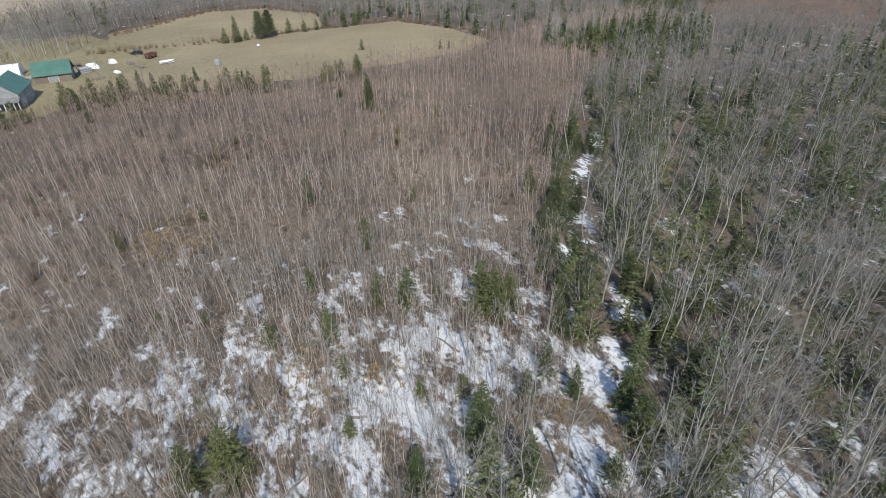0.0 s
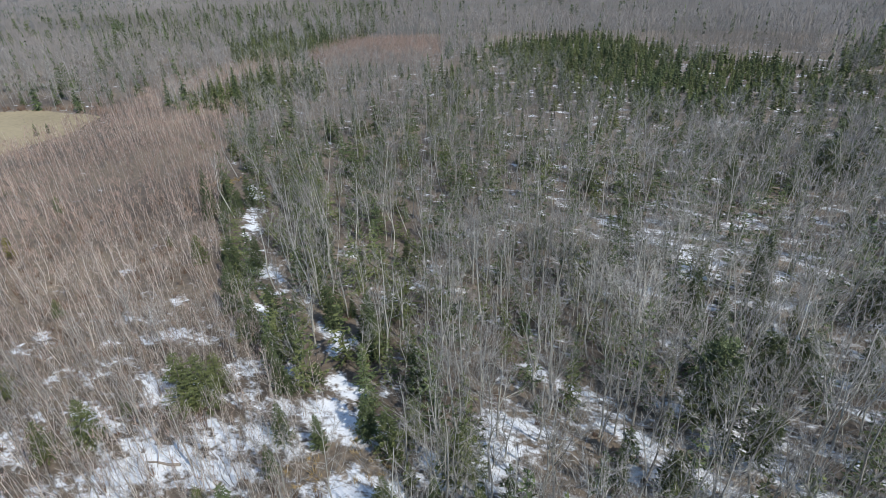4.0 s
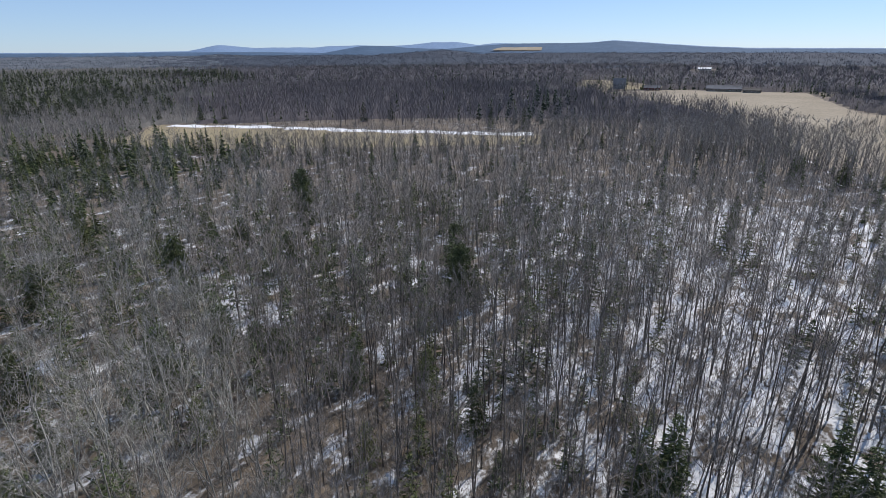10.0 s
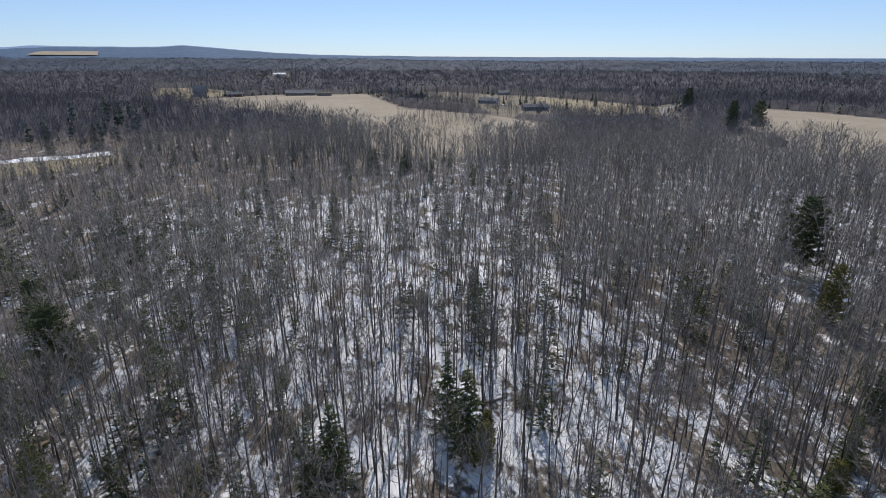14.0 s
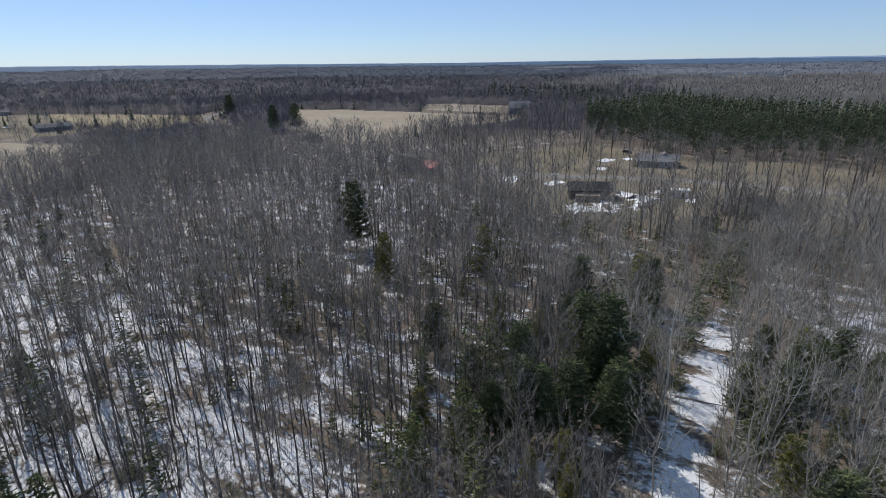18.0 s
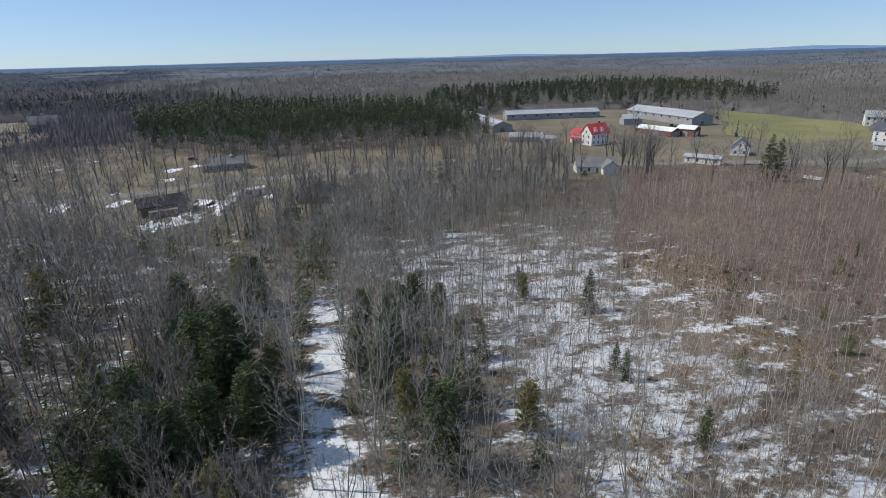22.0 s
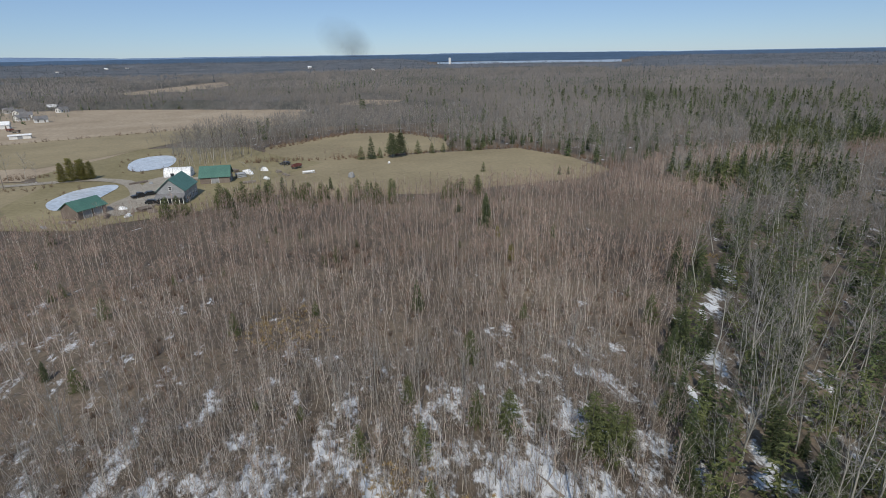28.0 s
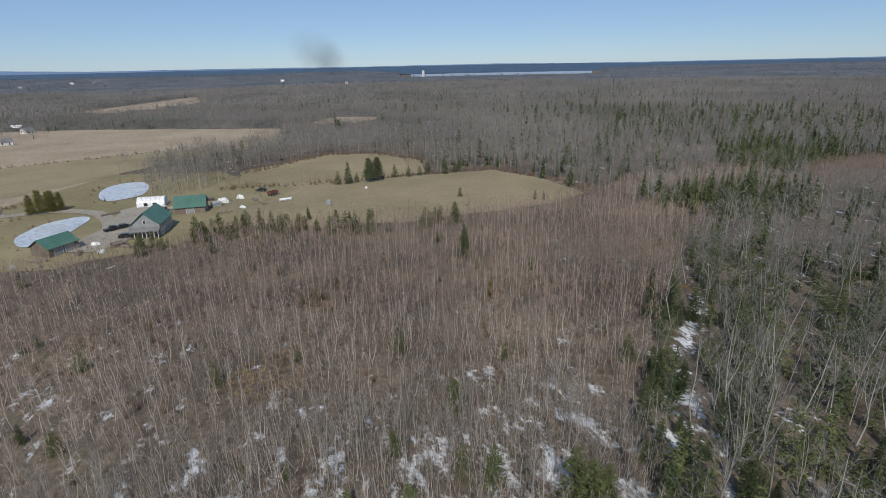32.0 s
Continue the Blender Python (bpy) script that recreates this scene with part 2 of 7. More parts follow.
M_REDWALL = two_scale("red_boards", (0.17, 0.07, 0.06), (0.26, 0.115, 0.10), 0.3, 4, rough=0.8, stretch=(5, 5, 0.3))
M_GREENROOF = two_scale("green_metal_roof", (0.06, 0.15, 0.12), (0.09, 0.20, 0.16), 0.3, 3, rough=0.45, bump=0.05)
M_REDROOF = two_scale("red_metal_roof", (0.50, 0.05, 0.05), (0.62, 0.075, 0.07), 0.3, 3, rough=0.5, bump=0.05)
M_GREYROOF = two_scale("grey_shingles", (0.16, 0.16, 0.165), (0.25, 0.25, 0.26), 0.3, 5, rough=0.85)
M_SLATE = two_scale("blue_black_metal_roof", (0.028, 0.034, 0.05), (0.05, 0.058, 0.082), 0.3, 3, rough=0.6)
M_SLATEROOF = two_scale("slate_grey_shingles", (0.075, 0.084, 0.105), (0.12, 0.13, 0.155), 0.3, 5, rough=0.8)
M_DUSTYRED = two_scale("faded_red_boards", (0.2, 0.115, 0.105), (0.3, 0.18, 0.16), 0.3, 4, rough=0.85, stretch=(5, 5, 0.3))
M_DARKROOF = two_scale("dark_shingles", (0.03, 0.032, 0.036), (0.06, 0.062, 0.068), 0.3, 5, rough=0.7)
M_TIN = two_scale("galvanised_roof", (0.42, 0.43, 0.44), (0.56, 0.57, 0.58), 0.15, 3, rough=0.5, bump=0.05, metal=0.3)
M_GLASS = two_scale("window_glass", (0.02, 0.025, 0.03), (0.04, 0.045, 0.05), 1, 5, rough=0.1, bump=0)
M_POLE = two_scale("weathered_pole", (0.22, 0.19, 0.16), (0.32, 0.28, 0.24), 1, 6)
M_BLACKPAINT = two_scale("dark_car_paint", (0.015, 0.017, 0.02), (0.03, 0.032, 0.036), 1, 5, rough=0.3, bump=0)
M_WHITEPAINT = two_scale("white_car_paint", (0.7, 0.7, 0.7), (0.8, 0.8, 0.8), 1, 5, rough=0.3, bump=0)
M_RUBBER = two_scale("tyre_rubber", (0.015, 0.015, 0.015), (0.03, 0.03, 0.03), 1, 8)
M_TARP = two_scale("white_plastic", (0.76, 0.77, 0.78), (0.85, 0.86, 0.87), 0.5, 2, rough=0.5, bump=0.05)

# ---- mesh helpers ----


def part(name, bm, material, parent=None, label=""):
    me = bpy.data.meshes.new(name)
    bm.to_mesh(me)
    bm.free()
    me.materials.append(material)
    ob = new(name, me)
    ob.parent = parent
    if label:
        ob["label"] = label
    return ob


def mesh_of(name, V, F, materials, idx=None):
    """A mesh of triangles from arrays."""
    V, F = np.asarray(V, np.float32), np.asarray(F, np.int32)
    me = bpy.data.meshes.new(name)
    me.vertices.add(len(V))
    me.vertices.foreach_set("co", V.ravel())
    me.loops.add(len(F) * 3)
    me.loops.foreach_set("vertex_index", F.ravel())
    me.polygons.add(len(F))
    me.polygons.foreach_set("loop_start", np.arange(0, len(F) * 3, 3, dtype=np.int32))
    for m in materials:
        me.materials.append(m)
    if idx is not None:
        me.polygons.foreach_set("material_index", np.asarray(idx, np.int32))
    me.update(calc_edges=True)
    return me


def inside(poly, x, y):
    """Which of the points lie in the polygon."""
    x, y = np.asarray(x, float), np.asarray(y, float)
    res = np.zeros(x.shape, bool)
    n = len(poly)
    for i in range(n):
        (x1, y1), (x2, y2) = poly[i], poly[(i + 1) % n]
        if y1 == y2:
            continue
        c = ((y1 > y) != (y2 > y)) & (x < (x2 - x1) * (y - y1) / (y2 - y1) + x1)
        res ^= c
    return res


def line_dist(pts, x, y):
    d = np.full(np.shape(x), 1e9)
    for (x1, y1), (x2, y2) in zip(pts[:-1], pts[1:]):
        dx, dy = x2 - x1, y2 - y1
        t = np.clip(((x - x1) * dx + (y - y1) * dy) / (dx * dx + dy * dy), 0, 1)
        d = np.minimum(d, np.hypot(x - x1 - t * dx, y - y1 - t * dy))
    return d


def vnoise(x, y, scale, seed=0):
    """Smooth value noise on the plane, 0 to 1."""
    x, y = np.asarray(x) / scale + 1000 + seed * 17.3, np.asarray(y) / scale + 1000 + seed * 9.1
    xi, yi = np.floor(x).astype(int), np.floor(y).astype(int)
    fx, fy = x - xi, y - yi
    fx, fy = fx * fx * (3 - 2 * fx), fy * fy * (3 - 2 * fy)

    def h(i, j):
        v = np.sin(i * 127.1 + j * 311.7 + seed * 74.7) * 43758.5453
        return v - np.floor(v)
    return (h(xi, yi) * (1 - fx) + h(xi + 1, yi) * fx) * (1 - fy) + (h(xi, yi + 1) * (1 - fx) + h(xi + 1, yi + 1) * fx) * fy


# ---- plan: outlines of land use, in metres ----
HAY_FIELD = [(115, 188), (113, 218), (98, 252), (67, 251), (20, 250), (-9, 250), (-24, 213), (-28, 194), (6, 176), (34, 173), (89, 178)]
BACK_FIELD = [(-25, 295), (22, 334), (49, 329), (70, 297), (65, 258), (21, 247), (-20, 252)]
BIG_FIELD = [(-244, 372), (-282, 598), (-183, 584), (-5, 507), (-3, 433), (-31, 389), (-84, 316), (-108, 262), (-112, 238), (-147, 241), (-146, 262), (-152, 286), (-180, 300)]
FAR_FIELD = [(16, 527), (55, 603), (96, 575), (76, 500)]
FAR_FIELD_B = [(-268, 845), (-166, 1217), (-118, 939), (-199, 750)]
ROAD_FIELD = [(-167, 208), (-138, 172), (-114, 179), (-93, 180), (-90, 232), (-114, 236), (-151, 240), (-172, 226)]
HOUSE_YARD = [(-97, 178), (-101, 226), (-112, 252), (-88, 312), (-34, 300), (-14, 262), (2, 243), (-16, 213), (-20, 186), (-38, 171), (-58, 165), (-64, 159), (-80, 162), (-97, 171)]
NORTH_FIELD = [(-390, 302), (-280, 320), (-234, 280), (-226, 225), (-264, 214), (-300, 245)]
FARM_YARD = [(-420, 85), (-420, 250), (-300, 243), (-264, 212), (-226, 224), (-234, 290), (-150, 290), (-140, 255), (-168, 205), (-188, 165), (-186, 120), (-180, 88), (-205, 62), (-270, 35), (-330, 88)]
HAMLET = [(-150, -20), (-150, -60), (-172, -110), (-172, -150), (-212, -150), (-300, -92), (-264, -32), (-284, 0), (-272, 34), (-205, 62), (-190, 45), (-168, 18)]
WEST_FIELD = [(-390, -426), (-411, -372), (-431, -199), (-399, -179), (-314, -214), (-247, -193), (-226, -225), (-285, -319)]
WEST_FIELD_B = [(-445, -302), (-450, -208), (-525, -248), (-514, -344)]
SW_FIELD = [(-247, -611), (-311, -455), (-290, -404), (-211, -386), (-181, -455)]
SOUTH_FIELD = [(139, -628), (60, -690), (-60, -690), (-74, -489), (-133, -418), (-160, -330), (-112, -262), (-60, -236), (-30, -250), (-15, -330), (14, -441), (103, -538)]
SNOWBANK_FIELD = [(284, -165), (322, -223), (241, -248), (151, -266), (96, -290), (84, -258), (156, -210), (236, -166)]
THICKET = [(-170, 150), (-138, 166), (-97, 173), (-80, 163), (-64, 160), (-58, 166), (-38, 172), (-22, 184), (6, 177), (34, 174), (89, 179), (118, 189), (150, 200), (215, 205), (199, 170), (136, 140), (90, 105), (66, 80), (44, 54), (34, 30), (-20, 22), (-60, 44), (-105, 58), (-150, 90), (-182, 100), (-186, 130)]
CLEARING = [(34, 30), (44, 54), (40, 68), (12, 72), (-25, 66), (-70, 48), (-100, 54), (-128, 76), (-140, 62), (-112, 20), (-90, 22), (-62, 22), (-40, 26), (-25, 22), (0, 18)]
SPRUCE_STAND = [(157, 78), (150, 53), (142, 34), (152, 15), (160, -16), (162, -39), (160, -96), (212, -126), (256, -85), (260, -35), (290, 20), (342, 76), (274, 108), (193, 101)]
RED_STAND = [(208, 172), (232, 196), (285, 203), (300, 165), (285, 140), (228, 115)]
PINE_STAND = [(-325, -103), (-272, -30), (-292, 0), (-280, 45), (-274, 72), (-300, 90), (-340, 92), (-449, 92), (-509, 88), (-613, -122), (-489, -157)]
PINE_STAND_EAST = [(480, -100), (400, -150), (372, -220), (372, -290), (460, -300), (530, -430), (620, -600), (930, -800), (1200, -540), (1100, -330), (800, -130)]
NE_FIRS = [(116, 162), (135, 184), (190, 180), (197, 168), (185, 142), (163, 128), (135, 140)]
NE_BELT = [(192, 203), (232, 252), (262, 262), (304, 252), (322, 212), (285, 206), (232, 198), (208, 180)]
NW_PINES = [(-413, 90), (-425, 131), (-455, 194), (-432, 240), (-380, 300), (-395, 352), (-431, 400), (-620, 480), (-780, 420), (-640, 130), (-520, 84)]
N_PINES = [(-318, 402), (-275, 421), (-300, 560), (-417, 752), (-468, 674)]
SE_GROVE = [(140, -298), (78, -300), (72, -345), (112, -440), (165, -470), (150, -340)]
SOUTH_LAWN = [(-60, -700), (-128, -500), (-150, -420), (-205, -395), (-240, -610), (-150, -720)]
SOUTH_YARD = [(214, -868), (163, -868), (80, -729), (145, -632), (190, -690)]
WEST_BELT = [(-500, -280), (-760, -400), (-800, -320), (-770, -110), (-620, -95), (-530, -180)]
PALE_GROVE = [(262, -32), (335, -40), (330, 35), (292, 22)]
POND_A = [(-82, 184), (-88, 198), (-87, 211), (-80, 221), (-73, 222), (-71, 214), (-72, 200), (-76, 188)]
POND_B = [(-82, 262), (-82, 277), (-76, 286), (-67, 285), (-62, 270), (-61, 254), (-70, 244), (-76, 248)]
ROAD = [(-178, -210), (-203, -80), (-219, -42), (-224, 10), (-215, 76), (-203, 113), (-197, 150), (-176, 222), (-209, 268), (-240, 340), (-262, 450), (-285, 640)]
SIDE_ROAD = [(-176, 224), (-151, 232), (-114, 230), (-84, 236), (-70, 226), (-62, 207), (-58, 190)]
SOUTH_ROAD = [(-203, -80), (-236, -330), (-300, -440), (-420, -520)]
TRAIL_EAST = [(18, 10), (26, 23), (37, 32), (46, 38), (54, 55), (66, 72), (84, 92)]
TRAIL_WEST = [(-42, -3), (-66, -5), (-82, -6), (-97, -6)]
EAST_FIELD = [(1168, 345), (1320, 372), (1345, 290), (1330, 205), (1195, 190), (1215, 270)]
# far village houses: bearing, distance, length, turn
VILLAGE = [(264.3, 1450, 22, 10), (265.2, 1400, 14, 40), (265.9, 1600, 26, 0), (267.2, 1500, 16, 70), (269.1, 1450, 20, 20), (271.3, 2100, 24, 0), (322.0, 2500, 24, 30), (324.3, 2200, 18, 60), (328.8, 2000, 20, 10), (342.8, 2400, 22, 0), (344.4, 2500, 18, 50), (339.2, 2100, 16, 20), (0.3, 2000, 20, 0), (6.5, 1700, 12, 30)]
OPEN = [EAST_FIELD, SOUTH_LAWN, SOUTH_YARD, HAY_FIELD, BACK_FIELD, BIG_FIELD, FAR_FIELD, FAR_FIELD_B, ROAD_FIELD, HOUSE_YARD, NORTH_FIELD, FARM_YARD, HAMLET, WEST_FIELD, WEST_FIELD_B, SW_FIELD, SOUTH_FIELD, SNOWBANK_FIELD]


SNOW_GLADE = [(52, -165), (21, -171), (-23, -156), (-45, -144), (-36, -110), (-30, -81), (-27, -55), (-25, -44), (-5, -45), (11, -61), (16, -87), (10, -140)]
# where more snow is left, or less: place, reach, amount
SNOW_DRIFTS = [(-118, 72, 9, .16), (-100, 41, 9, .13), (-107, 20, 9, .16), (-79, 27, 16, .15), (-62, 34, 14, .14), (-42, 36, 14, .14), (-95, 55, 14, .12), (-28, 60, 20, .03),
               (20, 50, 20, .05), (37, 62, 9, .09), (10, 34, 18, .11), (-16, 42, 13, .12), (-12, 64, 14, .03), (2, 53, 10, .06), (8, 68, 10, -.03), (93, 6, 11, .13), (58, 16, 13, -.03), (41, 11, 6, .1), (105, -8, 9, .04), (34, 17, 7, .05), (45, -7, 8, .15), (80, -20, 20, .08), (60, 0, 12, .02)]
SNOW_SOUTH = [(-150, -110, 40, .09), (-112, -82, 28, .07), (-130, -150, 40, .07), (-120, 14, 16, .13), (-124, 40, 18, .10), (28, 30, 14, .12), (46, 24, 7, -.03), (16, 42, 18, .05), (-4, -75, 22, .22), (-26, -72, 16, .22), (-22, -49, 9, .24), (46, -160, 16, .13), (4, -148, 24, .17), (-34, -165, 22, .17), (-29, -115, 24, .2), (20, -110, 22, .10),
              (76, -62, 7, .16), (120, -80, 30, .08), (-50, -48, 16, .06), (-46, -6, 7, .2), (-58, -4, 7, .12), (-62, -95, 22, .03), (-70, -210, 30, .08), (-150, -160, 60, .06), (60, -90, 30, .06), (-60, -40, 15, .04)]


def snow_cover(x, y):
    """How much old snow is left: high in the clearings and along the trails, some in the woods, none in the far country."""
    wx, wy = x + 14 * (vnoise(x, y, 17, 21) - 0.5), y + 14 * (vnoise(x, y, 17, 22) - 0.5)
    r = np.hypot(wx, wy)
    az = np.degrees(np.arctan2(wx, wy)) % 360
    c = 0.312 + 0.05 * np.clip(np.minimum(az - 50, 265 - az) / 20, 0, 1) * np.clip((360 - r) / 60, 0, 1)
    c = c + 0.028 * np.clip(np.minimum(az - 122, 190 - az) / 12, 0, 1) * np.clip((190 - r) / 40, 0, 1)
    c = c - 0.05 * inside(THICKET, wx, wy) * np.clip((r - np.where(wx < -25, 120, 75)) / 30, 0, 1)
    c = c + 0.042 * np.clip((-20 - wx) / 20, 0, 1) * np.clip((wy - 8) / 10, 0, 1) * np.clip((135 - r) / 30, 0, 1)
    c = c + 0.055 * inside(SNOW_GLADE, wx, wy)
    for px, py, pr, am in SNOW_DRIFTS + SNOW_SOUTH:
        c = c + 0.66 * am * np.exp(-((wx - px) ** 2 + (wy - py) ** 2) / (1.6 * pr * pr))
    tr = np.minimum(line_dist(TRAIL_EAST, wx * 0.4 + x * 0.6, wy * 0.4 + y * 0.6), line_dist(TRAIL_WEST, wx * 0.4 + x * 0.6, wy * 0.4 + y * 0.6))
    c = np.maximum(np.minimum(c, 0.50), np.clip(np.where(x > 0, 0.465, 0.54) - np.maximum(tr - np.where(x > 0, 1.0, 1.9), 0) * 0.08, 0, 1))
    return np.where(r > 420, 0.28, c)


# ---- ground ----
HORIZON = [(0, 0.2), (20, 0.22), (36, 0.03), (54, 0.05), (72, -0.05), (80, -0.1), (84, 0.22), (104, 0.1), (121, 0.05), (128, 0.15), (130.7, 0.69), (134, 0.42), (138, 0.49), (139.4, 0.44), (140.7, 0.59), (143.4, 0.65), (146.8, 0.6), (148.7, 0.65), (150.9, 0.92), (153.6, 0.94), (155.6, 0.62), (157.3, 0.81), (159.3, 0.77), (164.4, 0.76), (166.7, 0.8), (168.7, 0.95), (172.1, 0.68), (176.3, 0.37), (180.7, 0.18), (194, 0.06), (215, 0), (241, -0.05), (263, 0.06), (275, 0.13), (290, 0.28), (297, 0.1), (305, 0.08), (315, 0.36), (321, 0.15), (330, 0.12), (336, 0.42), (344, 0.2), (360, 0.2)]
EYE_Z = 44.0


def land_z(x, y):
    """Height of the land: level round the camera, swelling towards the horizon."""
    r = np.hypot(x, y)
    az = np.degrees(np.arctan2(x, y)) % 360
    rim = EYE_Z + np.tan(np.radians(np.interp(az, [p[0] for p in HORIZON], [p[1] for p in HORIZON]) - 0.12)) * 3000
    k = np.clip((r - 900) / 2100, 0, 1)
    low = np.clip(np.minimum(az - 8, 36 - az) / 4, 0, 1)
    rise = np.interp(az, [0, 128, 138, 145, 149, 152, 156, 162, 171, 179, 190, 360], [0.40, 0.40, 0.28, 0.26, 0.42, 0.48, 0.31, 0.33, 0.31, 0.48, 0.40, 0.40])
    z = rim * k ** 1.7 * rise + 9 * k * (vnoise(x, y, 420, 2) - 0.5)
    return z * (1 - low) + np.minimum(z, 9.0) * low


def ground():
    rings = np.concatenate([[2.0], np.geomspace(8, 3300, 150)])
    sect = 320
    ang = np.linspace(0, 2 * np.pi, sect, endpoint=False)
    R, A = np.meshgrid(rings, ang, indexing="ij")
    X, Y = (R * np.sin(A)).ravel(), (R * np.cos(A)).ravel()
    Z = land_z(X, Y) + np.where(np.hypot(X, Y) < 260, 0.5 * (vnoise(X, Y, 14, 8) - 0.5), 0) * 0.6
    clear = np.zeros(len(X), bool)
    for p in OPEN:
        clear |= inside(p, X, Y)
    Z = np.where(clear, np.minimum(Z, 0.0) - 0.05, Z)
    V = np.vstack([np.stack([X, Y, Z], 1), [[0, 0, 0]]])
    nr = len(rings)
    i = np.arange(nr - 1)[:, None] * sect
    j = np.arange(sect)[None, :]
    a, b = (i + j).ravel(), (i + (j + 1) % sect).ravel()
    c, d = a + sect, b + sect
    F = np.vstack([np.stack([a, b, d], 1), np.stack([a, d, c], 1), np.stack([np.full(sect, len(X)), (j[0] + 1) % sect, j[0]], 1)])
    me = mesh_of("ground", V, F, [M_GROUND])
    at = me.attributes.new("snow", "FLOAT", "POINT")
    at.data.foreach_set("value", snow_cover(V[:, 0], V[:, 1]).astype(np.float32))
    me.polygons.foreach_set("use_smooth", np.ones(len(F), bool))
    return tagged(new("ground", me), "leaf-littered forest floor with patches of old snow", "ground", kind="structure")


ground()


NEAR_RIDGE = [(0, 0.1), (126, 0.06), (134, 0.06), (138, 0.0), (140.3, -0.05), (142.9, 0.39), (144.4, 0.6), (146.5, 0.6), (148.6, 0.36), (152.4, 0.25), (155.8, 0.54), (159.3, 0.75), (164.4, 0.74), (166.7, 0.79), (168.7, 0.94), (172.1, 0.66), (176.3, 0.33), (180.7, 0.12), (194, 0.02), (215, -0.03), (360, 0.1)]


def hills(name, label, profile, top_r, material, lift):
    """One range of the wooded hills that close the view."""
    sect, rr = 720, np.array([top_r - 1500, top_r - 1000, top_r - 550, top_r - 250, top_r, top_r + 80.0])
    kk = np.array([0.25, 0.55, 0.78, 0.93, 1.0, 0.9])
    ang = np.linspace(0, 2 * np.pi, sect, endpoint=False)
    deg = np.degrees(ang)
    el = np.interp(deg, [p[0] for p in HORIZON], [p[1] for p in HORIZON]) + lift
    if profile:
        el = np.minimum(el, np.interp(deg, [p[0] for p in profile], [p[1] for p in profile]) )
    el = el + 0.03 * (vnoise(deg, ang * 0, 1.2, 4) - 0.5) + 0.025 * (vnoise(deg, ang * 0, 0.5, 6) - 0.5)
    V = []
    for r, k in zip(rr, kk):
        top = EYE_Z + np.tan(np.radians(el)) * top_r
        V.append(np.stack([r * np.sin(ang), r * np.cos(ang), top * k - 3 + 5 * (vnoise(r * np.sin(ang), r * np.cos(ang), 300, 5) - 0.5) * (k < 1)], 1))
    V = np.vstack(V)
    i = np.arange(len(rr) - 1)[:, None] * sect
    j = np.arange(sect)[None, :]
    a, b = (i + j).ravel(), (i + (j + 1) % sect).ravel()
    F = np.vstack([np.stack([a, b, b + sect], 1), np.stack([a, b + sect, a + sect], 1)])
    return tagged(new(name, mesh_of(name, V, F, [material])), label, "hills", kind="structure")


hills("backdrop", "far mountains along the horizon, coloured pale blue for haze", None, 5600, M_HILL, 0.0)
hills("backdrop", "wooded hills before the mountains, coloured dark blue for haze", NEAR_RIDGE, 4450, M_NEARHILL, -0.05)


def sheet(name, poly, material, label, z=0.06, rough_edge=2.0, category="field", rounds=0):
    """A flat piece of land with an uneven edge; rounds: how often its corners are cut to round it."""
    for _ in range(rounds):
        poly = [tuple(a[i] * f + b[i] * (1 - f) for i in (0, 1)) for a, b in zip(poly, poly[1:] + poly[:1]) for f in (0.75, 0.25)]
    pts = []
    for (x1, y1), (x2, y2) in zip(poly, poly[1:] + poly[:1]):
        n = max(1, int(math.hypot(x2 - x1, y2 - y1) / 5))
        for k in range(n):
            t = k / n
            x, y = x1 + (x2 - x1) * t, y1 + (y2 - y1) * t
            pts.append((x + rough_edge * 2 * (float(vnoise(x, y, 9, 1)) - 0.5), y + rough_edge * 2 * (float(vnoise(x, y, 9, 7)) - 0.5)))
    bm = bmesh.new()
    vs = [bm.verts.new((x, y, z)) for x, y in pts]
    f = bm.faces.new(vs)
    if f.normal.z < 0:
        f.normal_flip()
    bmesh.ops.triangulate(bm, faces=[f])
    bm.normal_update()
    for f in bm.faces:
        if f.normal.z < 0:
            f.normal_flip()
    return tagged(part(name, bm, material), label, category, kind="structure")


def strip(name, pts, width, material, label, z=0.24, category="road", wobble=0.0):
    """A road or track of even width along a line."""
    bm = bmesh.new()
    fine = []
    for (x1, y1), (x2, y2) in zip(pts[:-1], pts[1:]):
        n = max(1, int(math.hypot(x2 - x1, y2 - y1) / 6))
        fine += [(x1 + (x2 - x1) * k / n, y1 + (y2 - y1) * k / n) for k in range(n)]
    fine.append(pts[-1])
    for _ in range(3):
        fine = [fine[0]] + [tuple((fine[i - 1][k] + 2 * fine[i][k] + fine[i + 1][k]) / 4 for k in (0, 1)) for i in range(1, len(fine) - 1)] + [fine[-1]]
    prev = None
    for i, (x, y) in enumerate(fine):
        (xa, ya), (xb, yb) = fine[max(i - 1, 0)], fine[min(i + 1, len(fine) - 1)]
        d = math.hypot(xb - xa, yb - ya)
        nx, ny = -(yb - ya) / d, (xb - xa) / d
        wl, wr = (width / 2 * (1 + wobble * (float(vnoise(x, y, 7, s)) - 0.5) * 2) for s in (11, 12))
        cur = (bm.verts.new((x + nx * wl, y + ny * wl, z)), bm.verts.new((x - nx * wr, y - ny * wr, z)))
        if prev:
            bm.faces.new((prev[1], cur[1], cur[0], prev[0]))
        prev = cur
    bm.normal_update()
    return tagged(part(name, bm, material), label, category, kind="structure")


